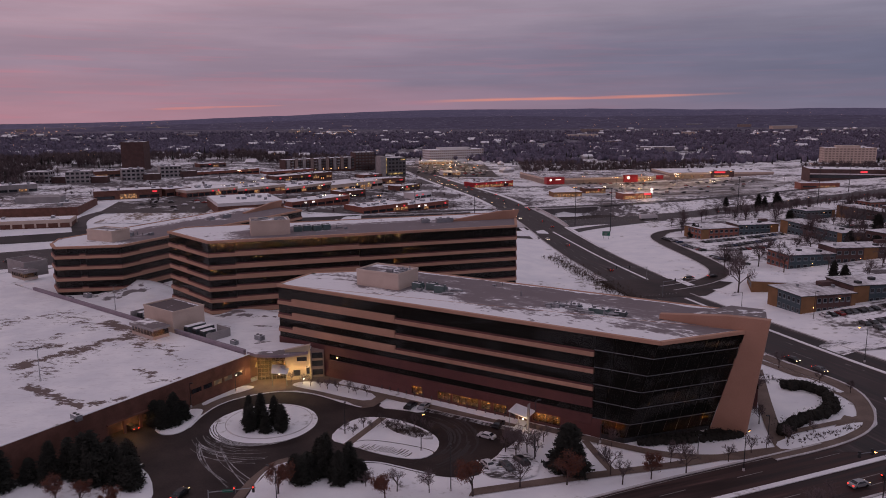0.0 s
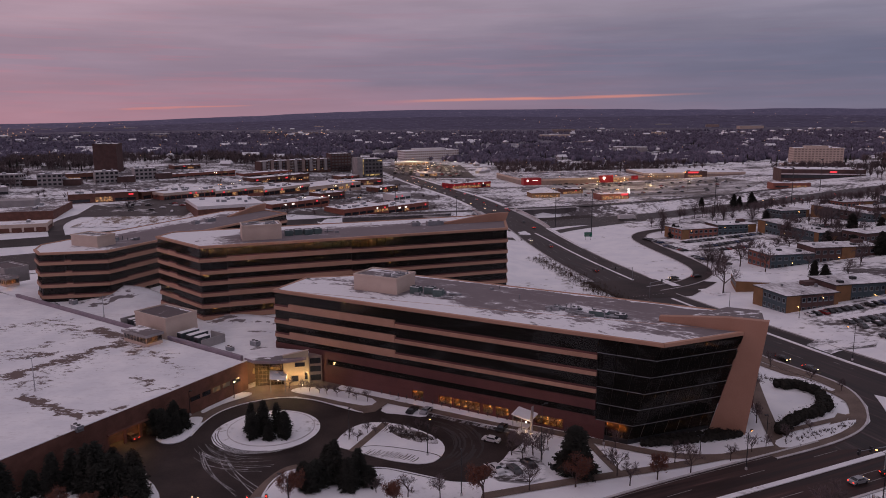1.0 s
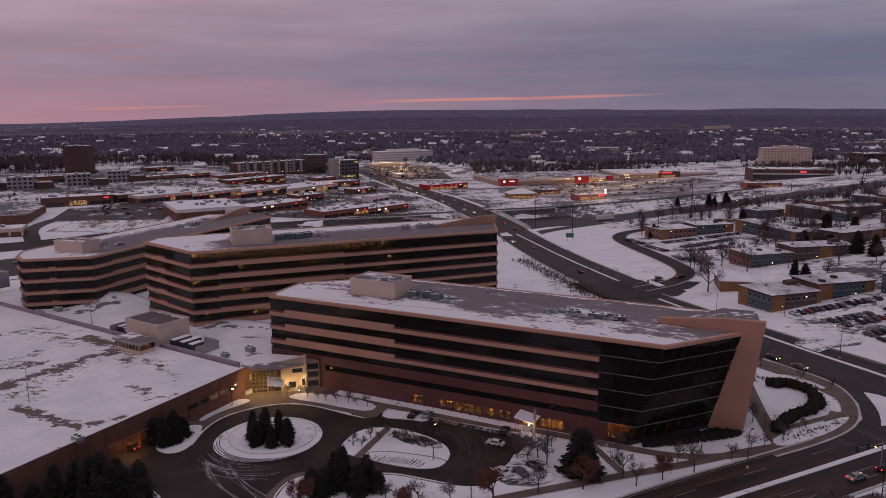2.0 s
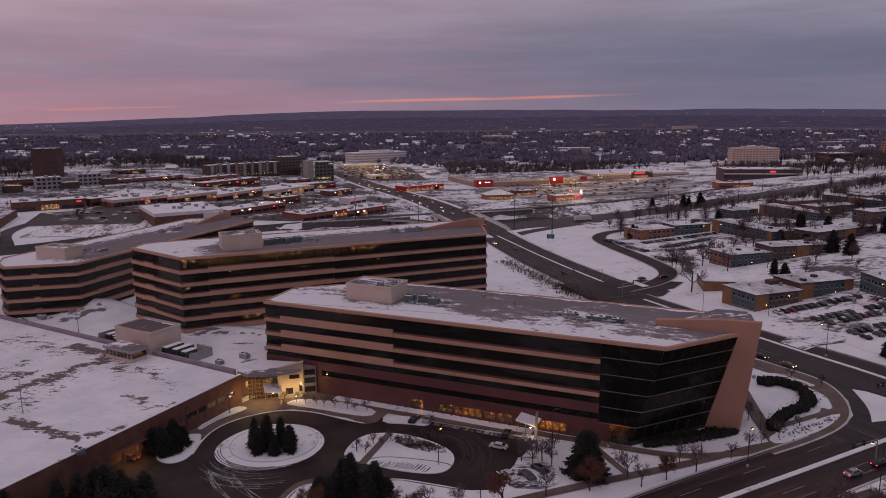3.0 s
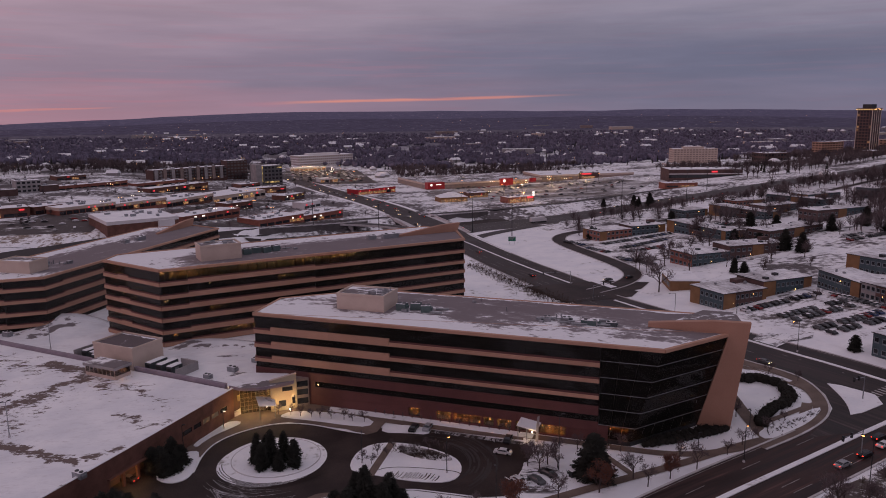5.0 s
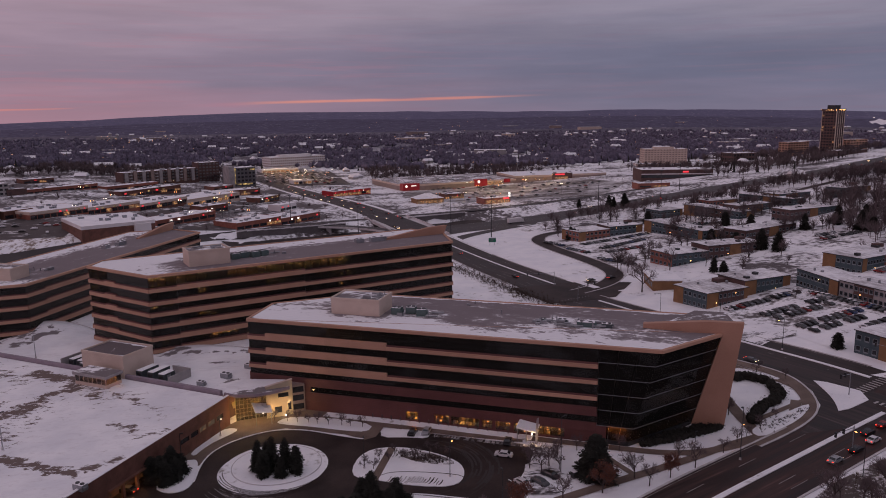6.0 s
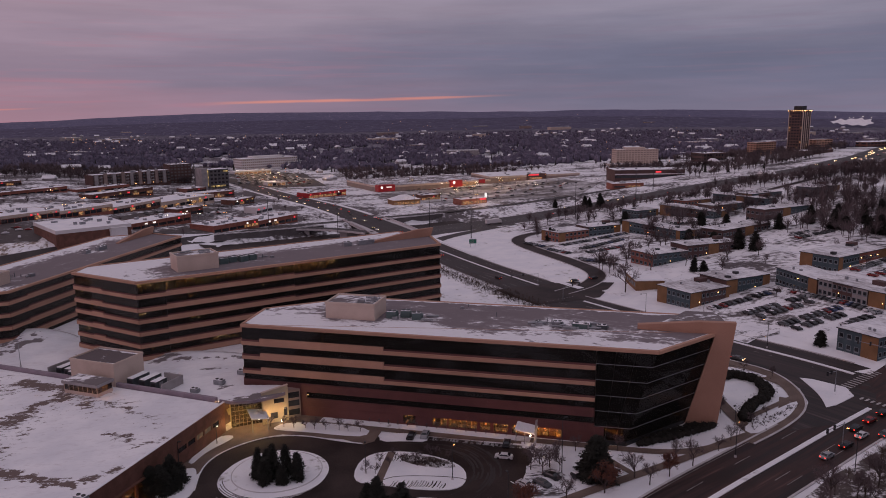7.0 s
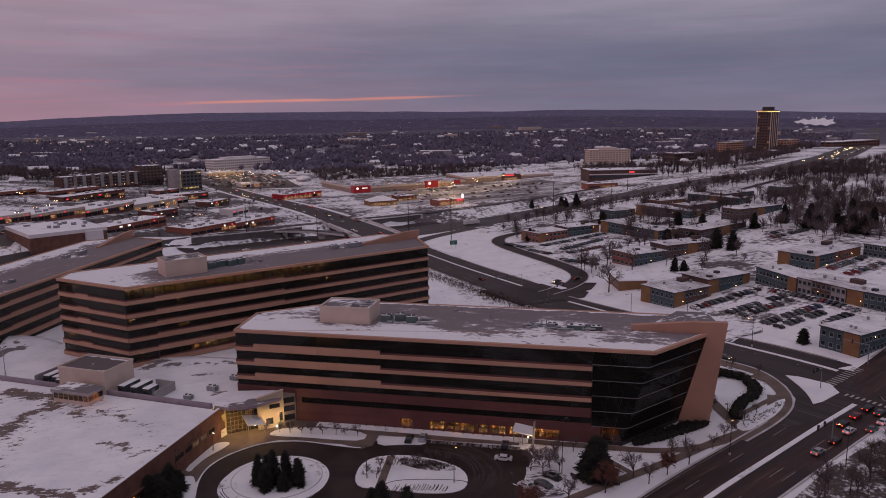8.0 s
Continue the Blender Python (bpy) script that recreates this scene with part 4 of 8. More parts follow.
WALK = [(-30, 185.5), (-18, 178.6), (14, 159.4), (34, 147.6), (46, 140.6), (58, 139.8), (74, 143), (84, 149), (92, 158)]
line = smooth_line(WALK, 4)
tagged(part("pavement", strip(MB(), line, -1.3, 1.3, 0.12), pavement_mat), "cleared concrete footpath along the office", "path", kind="structure")
tagged(part("snow_verge", strip(MB(), smooth_line([(-27, 185.2), (-18, 180.2), (2, 168.2), (19, 157.9)], 3), -0.4, 2.3, 0.2, land, 0.15), snow_lawn), "strip of trodden snow along the foot of the office", "lawn", kind="structure")
line = smooth_line([(-5, 124), (22, 131.5), (46, 137), (62, 142), (74, 144), (88, 149.5), (97, 158), (98, 168), (92, 186), (84, 204)], 4)
tagged(part("pavement", strip(MB(), line, -1.2, 1.2, 0.13), pavement_mat), "cleared concrete footpath beside the avenue", "path", kind="structure")
line = smooth_line([(30, 148.5), (31.5, 140), (33, 133.5)], 3)
tagged(part("pavement", strip(MB(), line, -0.8, 0.8, 0.12), pavement_mat), "narrow winding garden path", "path", kind="structure")
line = smooth_line([(70, 141.5), (72, 152), (78, 172), (84, 190)], 4)
tagged(part("pavement", strip(MB(), line, -1.6, 1.6, 0.14), pavement_mat), "concrete path past the hedge", "path", kind="structure")

flat("verge", [(40, 103), (56, 113.6), (72.6, 121.2), (88.4, 126), (101, 128.6), (126, 136.5), (138, 104), (60, 80)], snowy("bushy_verge", (0.07, 0.055, 0.05), (0.12, 0.10, 0.09), 0.38, 0.12), "scrubby verge with patchy snow across the avenue", "verge", 0.12)
# crossings at the two junctions
for cx, cy, turn, span_ in ((118.2, 158.7, 15, 17), (110.5, 146, 110, 12), (85.3, 278.6, 10, 16)):
    cr = MB()
    mm = pose(cx, cy, 0, 0, 0, turn)
    for i in range(int(span_ / 1.4)):
        c = mm @ Vector((-span_ / 2 + i * 1.4, 0, 0))
        z = max(land(c.x, c.y), lie(c.x, c.y)) + 0.125
        cr.box(-0.3, 0.3, -1.5, 1.5, -0.004, 0, pose(c.x, c.y, z, 0, 0, turn))
    tagged(part("crosswalk", cr, zebra_paint), "worn white zebra crossing bars", "road marking", kind="structure")

flat("planting_bed", [(69.4, 146), (73.8, 148.7), (83.7, 152.3), (93.4, 155.3), (91.7, 152.7), (84.4, 147.9), (76.7, 144.9), (69.8, 142.6)], snow_lawn, "snowy planting bed with low dead shrubs", "planting bed", 0.22, 0.2, rounded=1)
tagged(part("pavement", strip(MB(), smooth_line([(69.5, 148.4), (74, 150.8), (84, 154.2), (96, 158)], 2), -0.8, 0.8, 0.15), pavement_mat), "brown path between hedge and planting bed", "path", kind="structure")
flat("planting_bed", [(80, 184.6), (92, 184.8), (98.4, 172), (96.2, 171), (90, 181.6), (80, 182.8)], snow_lawn, "snowy planting bed with low dead shrubs", "planting bed", 0.2, 0.2, rounded=1)
flat("snow_lawn", [(105.2, 168.4), (112.2, 152.4), (96.2, 147.8), (99.3, 152.4), (101.6, 157), (103.3, 162)], snow_lawn, "triangular snowy traffic island at the junction", "traffic island", 0.24, 0.2, rounded=1)
tufts, qt = MB(), random.Random(5)
for bx0, by0, bx1, by1, n_ in ((72, 145.4, 91, 153, 70), (83, 183.6, 96.5, 172.5, 60), (-13, 157.4, -3.5, 150.2, 70), (-12, 155.6, -5, 151, 40)):
    for i in range(n_):
        s_ = qt.random()
        x, y = bx0 + (bx1 - bx0) * s_ + qt.gauss(0, 0.9), by0 + (by1 - by0) * s_ + qt.gauss(0, 0.9)
        for j in range(7):
            a = qt.uniform(0, 6.283)
            e = qt.uniform(0.2, 0.55)
            z = land(x, y) + 0.2
            tufts.add([(x - 0.06, y, z), (x + 0.06, y, z), (x + e * math.cos(a), y + e * math.sin(a), z + qt.uniform(0.3, 0.7))], [(0, 1, 2)])
tagged(part("dead_shrubs", tufts, bark), "low dead shrubs poking through the snow", "shrubs", kind="stuff")


# ---- the ribbon-windowed offices ----
PANES = {}


def pane_mesh(width, height, mat):
    key = (round(width, 2), round(height, 2), mat.name)
    if key not in PANES:
        PANES[key] = MB().box(-width / 2, width / 2, -0.03, 0.03, 0, height).mesh("window_pane", mat)
    return PANES[key]


def band(parent, m, u0, u1, z0, z1, out, mat, name="spandrel", depth=0.6, label=""):
    """A horizontal stone band with a small bevel at its outer edges."""
    b, c = MB(), 0.05
    v = [(u, y, z) for u in (u0, u1) for y, z in ((depth, z0), (-out + c, z0), (-out, z0 + c), (-out, z1 - c), (-out + c, z1), (depth, z1))]
    f = [(i, (i + 1) % 6, 6 + (i + 1) % 6, 6 + i) for i in range(6)] + [tuple(range(6))[::-1], tuple(range(6, 12))]
    b.add([m @ Vector(p) for p in v], [q[::-1] for q in f])
    return part(name, b, mat, parent, label)


def glazing(parent, m, u0, u1, z0, z1, bay=3.0, lit=None, glass=None, inset=0.25, bulb=None):
    """A row of panes between dark mullions; lit(u) says whether the room behind has its lamps on."""
    n = max(1, round((u1 - u0) / bay))
    step = (u1 - u0) / n
    frame_ = MB()
    for i in range(n + 1):
        frame_.box(u0 + i * step - 0.035, u0 + i * step + 0.035, inset + 0.035, inset + 0.14, z0, z1, m)
    frame_.box(u0, u1, inset - 0.02, inset + 0.06, z0, z0 + 0.06, m)
    part("window_frame", frame_, dark_metal, parent)
    for i in range(n):
        u = u0 + (i + 0.5) * step
        ob = part("window_pane", pane_mesh(step - 0.03, z1 - z0, glass or black_glass), None, parent)
        ob.matrix_local = m @ Matrix.Translation((u, inset, z0))
        level = lit(u) if lit else 0
        if level:
            q = RLIT.random()
            deep = inset + RLIT.uniform(1.3, 2.0)
            part("ceiling_lamp", MB().box(u - 0.3, u + 0.3, deep, deep + 0.3, z1 - 0.3, z1 - 0.22, m), bulb or lamp_room, parent)
            for _ in range(RLIT.choice((1, 1, 2, 3)) if bulb is None else RLIT.choice((2, 3, 4))):
                x, y = u + RLIT.uniform(-0.45, 0.45) * step, inset + RLIT.uniform(0.5, 2.2)
                z = z1 - RLIT.choice((0.3, 0.5, 0.7, 1.1))
                part("pendant_lamp", MB().box(x - 0.09, x + 0.09, y - 0.09, y + 0.09, z - 0.12, z, m), downlight if bulb is None else lamp_warm, parent)
            part("partition", MB().box(u - step * RLIT.uniform(0.2, 0.5), u + step * RLIT.uniform(0.2, 0.5), inset + 2.7, inset + 2.8, z0 - 0.2, z0 + (z1 - z0) * RLIT.uniform(0.45, 1.0), m).box(u - step * 0.5, u - step * 0.5 + 0.12, inset + 0.2, inset + 2.6, z0 - 0.2, z1, m), lobby_mat if q < 0.8 else interior, parent)


RLIT = random.Random(71)


def inset_poly(pts, d):
    """Outline drawn in by d; pts run with the outside on their right (counter-clockwise)."""
    n, res = len(pts), []
    for i in range(n):
        a, b, c = Vector(pts[i - 1]), Vector(pts[i]), Vector(pts[(i + 1) % n])
        d1, d2 = (b - a).normalized(), (c - b).normalized()
        n1, n2 = Vector((-d1.y, d1.x)), Vector((-d2.y, d2.x))
        k = (n1 + n2).normalized()
        res.append(tuple(b + k * d / max(0.3, k.dot(n1))))
    return res


def bare_floors(parent, pts, levels, z0, z1, core=6.0):
    """Slabs and the dark core behind the glass."""
    for z in levels:
        part("floor_slab", MB().prism(inset_poly(pts, 0.5), z, z + 0.35), slab_mat, parent)
    part("core_wall", MB().prism(inset_poly(pts, core), z0, z1 - 0.5), interior, parent)


def ragged(mb_, cx, cy, rx, ry, turn, z, q, n=13):
    """A patch with an uneven outline, lying flat."""
    c, s_ = math.cos(turn), math.sin(turn)
    rim = []
    for i in range(n):
        a_ = 6.2832 * i / n
        k_ = q.uniform(0.55, 1.1)
        u_, v_ = rx * k_ * math.cos(a_), ry * k_ * math.sin(a_)
        rim.append((cx + u_ * c - v_ * s_, cy + u_ * s_ + v_ * c, z))
    mb_.add(rim + [(cx, cy, z + 0.02)], [(i, (i + 1) % n, n) for i in range(n)])


def drift(mb_, a_, b_, width, z, q, jag=0.6, step=0.9):
    """Snow lying along a roof edge from a_ to b_ (inside on the left), with a torn inner rim."""
    m_, length_ = along(a_, b_)
    n = int(length_ / step)
    wv, o, w_ = [], q.uniform(0, 50), []
    for i in range(n + 1):
        u_ = length_ * i / n
        wd = width * (0.55 + 0.9 * noise.noise(Vector((u_ * 0.11 + o, 0, 0))) + jag * noise.noise(Vector((u_ * 0.6 + o, 3, 0))))
        w_.append(max(0.25, wd))
    v_ = [m_ @ Vector((length_ * i / n, 0.5, z)) for i in range(n + 1)] + [m_ @ Vector((length_ * i / n, 0.5 + w_[i], z)) for i in range(n + 1)]
    mb_.add(v_, [(i, i + 1, n + 2 + i, n + 1 + i) for i in range(n)])


def rooftop_box(parent, x0, x1, y0, y1, z0, z1, mat=None, name="plant_room"):
    box = part(name, MB().box(x0, x1, y0, y1, z0, z1), mat or beige, parent)
    lip = MB()
    for a in ((x0 - 0.12, x1 + 0.12, y0 - 0.12, y0 + 0.25), (x0 - 0.12, x1 + 0.12, y1 - 0.25, y1 + 0.12), (x0 - 0.12, x0 + 0.25, y0 + 0.25, y1 - 0.25), (x1 - 0.25, x1 + 0.12, y0 + 0.25, y1 - 0.25)):
        lip.box(*a, z1 - 0.1, z1 + 0.45)
    part("coping", lip, mat or beige, box)
    part("roof_snow", MB().box(x0 + 0.25, x1 - 0.25, y0 + 0.25, y1 - 0.25, z1 - 0.02, z1 + 0.06), roof_mixed if z0 > 10 else roof_bare, box)
    rim_ = MB()
    drift(rim_, (x0, y0), (x1, y0), 0.9, z1 + 0.075, random.Random(int(x1 * 7)))
    drift(rim_, (x1, y0), (x1, y1), 0.7, z1 + 0.08, random.Random(int(x1 * 9)))
    drift(rim_, (x1, y1), (x0, y1), 0.8, z1 + 0.085, random.Random(int(x1 * 5)))
    tagged(part("snow_drift", rim_, drift_snow, box), kind="stuff")
    return box


def roof_unit(parent, x, y, z, sx, sy, sz, turn=0, mat=None, fine=True):
    """A roof-top air handler: case with its intake hood, two fans, a cap of snow."""
    m = pose(x, y, z, 0, 0, turn)
    b = MB().box(-sx / 2, sx / 2, -sy / 2, sy / 2, 0.0, sz, m)
    if fine:
        b.box(sx / 2 - 0.01, sx / 2 + 0.35, -sy / 2 + 0.2, sy / 2 - 0.2, 0.5, sz * 0.7, m)
    ob = part("air_unit", b, mat or grey_metal, parent)
    if fine:
        for i in (-1, 1):
            part("fan", MB().tube(m @ Vector((i * sx / 4, 0, sz)), m @ Vector((i * sx / 4, 0, sz + 0.22)), sy * 0.28, sy * 0.28, 10), dark_metal, ob)
    part("snow_cap", MB().box(-sx / 2 + 0.08, sx / 2 - 0.08, -sy / 2 + 0.08, sy / 2 - 0.08, sz, sz + 0.06, m), roof_snow, ob)
    return ob


def roof_clutter(parent, x, y, z, n, sx, sy, seed):
    """Pipes and small cases in a cluster."""
    q = random.Random(seed)
    for i in range(n):
        px, py = x + q.uniform(-sx, sx), y + q.uniform(-sy, sy)
        if i % 3 == 0:
            part("vent_pipe", MB().tube((px, py, z), (px, py, z + q.uniform(0.6, 1.8)), 0.15, 0.15, 6), grey_metal, parent)
        elif i % 3 == 1:
            h = q.uniform(0.4, 1.2)
            part("vent_case", MB().box(px - h, px + h, py - 0.4, py + 0.4, z, z + h), grey_metal, parent)
        else:
            part("duct", MB().tube((px - 1.6, py, z + 0.4), (px + 1.6, py + q.uniform(-0.6, 0.6), z + 0.5), 0.25, 0.25, 6), grey_metal, parent)


def parapet(parent, pts, z0, z1, mat, width=0.45):
    inner = inset_poly(pts, width)
    n = len(pts)
    for i in range(n):
        j = (i + 1) % n
        part("parapet", MB().prism([pts[i], pts[j], inner[j], inner[i]], z0, z1), mat, parent)


# office in front: x runs along its long front, y into the building
A_ROT = math.degrees(math.atan2(-46.4, 77.6))
office = thing("office_building", pose(-45.7, 197.3, 0, 0, 0, A_ROT), "six-storey office with tan granite bands and a leaning fin", "office building")
TOP = 23.4
outline = [(0, 0), (104.3, 0), (117.6, 16.6), (121.5, 17.6), (119.5, 33.2), (20, 33.2), (-1.5, 16)]
main_outline = [(0, 0), (90.4, 0), (90.4, 33.2), (20, 33.2), (-1.5, 16)]
part("roof", MB().prism(inset_poly(outline, 0.4), TOP - 0.5, TOP), roof_front, office)


def roof_snow_on(parent, z, edges, patches, seed):
    """Wind-drifted snow on a roof: edge drifts and scattered torn patches (u0, u1, v0, v1, count, size)."""
    q = random.Random(seed)
    for a_, b_, wd in edges:
        mb_ = MB()
        drift(mb_, a_, b_, wd, z + 0.012, q)
        part("snow_drift", mb_, drift_snow, parent)
    for u0, u1, v0, v1, count, size in patches:
        mb_ = MB()
        for i in range(count):
            k_ = q.random() ** 1.6
            ragged(mb_, q.uniform(u0, u1), v0 + (v1 - v0) * k_, size * q.uniform(0.4, 1.8), size * q.uniform(0.12, 0.5), q.uniform(-0.7, 0.8), z + 0.016 + i * 0.0006, q)
        tagged(part("wind_blown_snow", mb_, drift_snow, parent), kind="stuff")


roof_snow_on(office, TOP, (((0, 0), (104.3, 0), 1.3), ((104.3, 0), (117.6, 16.6), 0.9), ((119.5, 33.2), (20, 33.2), 1.6), ((20, 33.2), (-1.5, 16), 2.0), ((-1.5, 16), (0, 0), 2.0)),
             (), 31)
parapet(office, outline[:4], TOP - 0.6, TOP + 0.05, tan_stone)
for a, b in zip(outline, outline[1:3]):
    m, length = along(a, b)
    band(office, m, 0, length, TOP - 0.65, TOP + 0.15, 0.25, tan_stone, "parapet_band")
for a, b in zip(outline[4:], outline[5:] + outline[:1]):
    m, length = along(a, b)
    band(office, m, 0, length, TOP - 0.65, TOP + 0.15, 0.2, tan_stone, "parapet_band")
bare_floors(office, main_outline, (4.2, 8.0, 11.0, 14.9, 18.7), 0, TOP)
part("core_wall", MB().prism([(90, 6), (94, 6.5), (108, 20), (110, 33), (90, 33)], 0, TOP - 0.4), interior, office)
front, _ = along((0, 0), (90.4, 0))
ra = random.Random(3)
A_LEVELS = [(18.0, 19.3, TOP - 0.65), (14.2, 15.4, 18.0), (10.3, 11.5, 14.2), (6.5, 8.7, 10.3), (2.7, 4.9, 6.5)]
for i, (z0, z1, zt) in enumerate(A_LEVELS):
    if i < 3:
        band(office, front, 0, 5.2, z0, z1 - 0.3, 0.22, tan_stone)
        band(office, front, 0, 5.2, z1 - 0.3, z1 + 0.15, 0.05, red_stone)
        for u0, u1 in ((5.2, 22.05), (22.05, 38.9)):
            band(office, front, u0, u1 - 0.02, z0, z1 + 0.65, 0.28, tan_stone)
        for u0, u1 in ((38.9, 56), (56, 73.2), (73.2, 90.4)):
            band(office, front, u0, u1 - 0.02, z0, z1 - 0.3, 0.22, tan_stone)
            band(office, front, u0, u1 - 0.02, z1 - 0.3, z1 + 0.12, 0.04, red_stone)
        glazing(office, front, 0.1, 5.2, z1 + 0.15, zt, 2.55)
        glazing(office, front, 5.2, 38.9, z1 + 0.65, zt, 2.8, lambda u: 2 if ra.random() < 0.03 else 0)
        glazing(office, front, 38.9, 90.4, z1 + 0.12, zt, 2.86, lambda u: 2 if ra.random() < 0.03 else 0)
    else:
        for u0, u1 in ((14, 39.5), (39.5, 65), (65, 90.4)):
            band(office, front, u0, u1 - 0.02, z0, z1, 0.2, red_stone)
        if i == 3:
            glazing(office, front, 0.1, 90.4, z1, zt, 2.82)
        else:
            band(office, front, 14, 17.6, z1, zt, 0.2, red_stone)
            glazing(office, front, 17.6, 90.4, z1, zt, 2.8)
band(office, front, 0, 14, 0, 8.7, 0.1, red_stone, "base_wall")
band(office, front, 14, 40, 0, 2.7, 0.0, red_stone, "base_wall")
for u0, u1, on in ((40, 43.6, 0), (43.6, 46.8, 1), (46.8, 51.1, 0), (51.1, 54.8, 1), (54.8, 55.3, 0), (55.3, 62.4, 1), (62.4, 63.2, 0), (63.2, 65.7, 1), (65.7, 66.5, 0), (66.5, 70, 1), (70, 71, 0), (71, 74.2, 1), (74.2, 76.4, 0), (76.4, 83, 1), (83, 90.4, 0)):
    if on:
        glazing(office, front, u0, u1, 0.5, 2.7, 1.8, (lambda u: 1) if on == 1 else (lambda u: 1 if ra.random() < 0.5 else 0), black_glass if on == 2 else clear_glass, 0.3, lobby_lamp)
        part("cross_wall", MB().box(u1 - 0.1, u1, 0.5, 3.6, 0, 4.0), interior, office)
        band(office, front, u0, u1, 0, 0.5, 0.0, red_stone, "sill_wall")
    else:
        band(office, front, u0, u1, 0, 2.7, 0.0, red_stone, "base_wall")
part("lobby_wall", MB().box(39, 90, 3.6, 3.8, 0, 4.0), lobby_mat, office)
# left end and back, in the same bands
for a, b in ((outline[6], outline[0]), (outline[5], outline[6]), ((119.5, 33.2), (20, 33.2))):
    m, length = along(a, b)
    for i, (z0, z1, zt) in enumerate(A_LEVELS):
        band(office, m, 0.3, length - 0.3, z0, z1 + 0.3, 0.2, tan_stone if i < 3 else red_stone)
        glazing(office, m, 0.3, length - 0.3, z1 + 0.3, zt, 4.5 if length < 60 else 14)
    band(office, m, 0.3, length - 0.3, 0, 2.7, 0.1, red_stone, "base_wall")
# glass prow that leans out over its base
FLOORS = [0.0, 4.25, 8.05, 11.85, 15.65, 19.5, TOP - 0.65]


def prow_front(z):
    return 97.4 + (104.1 - 97.4) * z / TOP


def prow_side(z):
    k = z / TOP
    return (111.8 + (117.6 - 111.8) * k, 16.7)


for i, (z0, z1) in enumerate(zip(FLOORS, FLOORS[1:])):
    zb = z0 + 0.12
    n = 3
    for j in range(n):
        def at(u, z):
            return (90.5 + (prow_front(z) - 90.5) * u, 0.1, z)
        q = [at(j / n + 0.004, zb), at((j + 1) / n - 0.004, zb), at((j + 1) / n - 0.004, z1), at(j / n + 0.004, z1)]
        part("window_pane", MB().add(q + [(x, y + 0.08, z) for x, y, z in q], [(0, 1, 2, 3), (7, 6, 5, 4), (0, 4, 5, 1), (1, 5, 6, 2), (2, 6, 7, 3), (3, 7, 4, 0)]), prow_glass, office)
    n = 7
    for j in range(n):
        def side(u, z):
            a, b = Vector((prow_front(z), 0.1, z)), Vector((*prow_side(z), z))
            return a.lerp(b, u)
        q = [side(j / n + 0.003, zb), side((j + 1) / n - 0.003, zb), side((j + 1) / n - 0.003, z1), side(j / n + 0.003, z1)]
        part("window_pane", MB().add(q + [p + Vector((-0.06, 0.06, 0)) for p in q], [(0, 1, 2, 3), (7, 6, 5, 4), (0, 4, 5, 1), (1, 5, 6, 2), (2, 6, 7, 3), (3, 7, 4, 0)]), prow_glass, office)
    if z0 > 0:
        a, b, c = Vector((90.4, 0.1, z0)), Vector((prow_front(z0), 0.1, z0)), Vector((*prow_side(z0), z0))
        rail = MB().tube(a + Vector((0, -0.04, 0.06)), b + Vector((0.05, -0.04, 0.06)), 0.075, 0.075, 4)
        part("floor_line", rail, grey_metal, office, "thin pale metal strip")
        part("floor_line", MB().tube(b + Vector((0.05, -0.04, 0.06)), c + Vector((0.04, -0.04, 0.06)), 0.075, 0.075, 4), grey_metal, office, "thin pale metal strip")
        part("floor_slab", MB().prism([(90.4, 0.6), (prow_front(z0) - 0.5, 0.6), (prow_side(z0)[0] - 0.6, 16.8), (108, 30), (90.4, 30)], z0 - 0.2, z0), slab_mat, office)
for u, z, n in ((92.6, 4.0, 2), (95.6, 4.0, 2), (104, 11.6, 1), (107, 11.6, 1), (109.8, 4.0, 1), (110.5, 22.0, 1)):
    v0 = 1.4 if u < 97 else (u - 97) * 1.15 + 1.2
    part("ceiling_lamp", MB().box(u - 0.4 * n, u + 0.4 * n, v0, v0 + 0.5, z, z + 0.08), lobby_lamp, office)
    part("partition", MB().box(u - 1.3, u + 1.3, v0 + 1.3, v0 + 1.4, z - 2.6 if z < 20 else z - 2, z + 0.1), lobby_mat, office)
part("corner_pier", MB().box(90.4, 92.6, -0.15, 0.6, 0, 4.2), red_stone, office, "dark red stone pier")
for a, b in (((92.6, 0.02), (97.6, 0.02)), ((97.6, 0.02), (111.6, 16.4))):
    m, length = along(a, b)
    part("plinth", MB().box(0, length, -0.12, 0.3, 0, 1.1, m), dark_metal, office, "dark plinth under the glass")
# the leaning fin, a thick stone hook standing on the ground
fin = [(111.8, 0.0), (119.3, 0.0), (122.5, 26.4), (114, 26.2), (99.6, 24.7), (99.6, TOP + 0.2), (117.8, TOP - 0.2)]
v = [(u, 16.5, z) for u, z in fin] + [(u, 18.1, z) for u, z in fin]
n = len(fin)
part("fin", MB().add(v, [(6, 0, 1, 2), (6, 2, 3), (6, 3, 4, 5), (n + 2, n + 1, n, n + 6), (n + 3, n + 2, n + 6), (n + 5, n + 4, n + 3, n + 6)] + [((i + 1) % n, i, n + i, n + (i + 1) % n) for i in range(n)]), fin_stone, office, "leaning tan granite fin")
part("fin_roof", MB().prism([(104, 18.1), (122, 18.1), (119.5, 33), (112, 33)], TOP - 0.2, TOP + 1.1), roof_mixed, office)
rooftop_box(office, 19.3, 33, 10.5, 20, TOP, TOP + 4.0)
for i in range(3):
    roof_unit(office, 36.5 + i * 3.4, 14.5 + (i % 2) * 1.6, TOP, 2.6, 2.2, 1.8, 8 * i, green_metal)
roof_clutter(office, 42, 15, TOP, 10, 6, 2.5, 4)
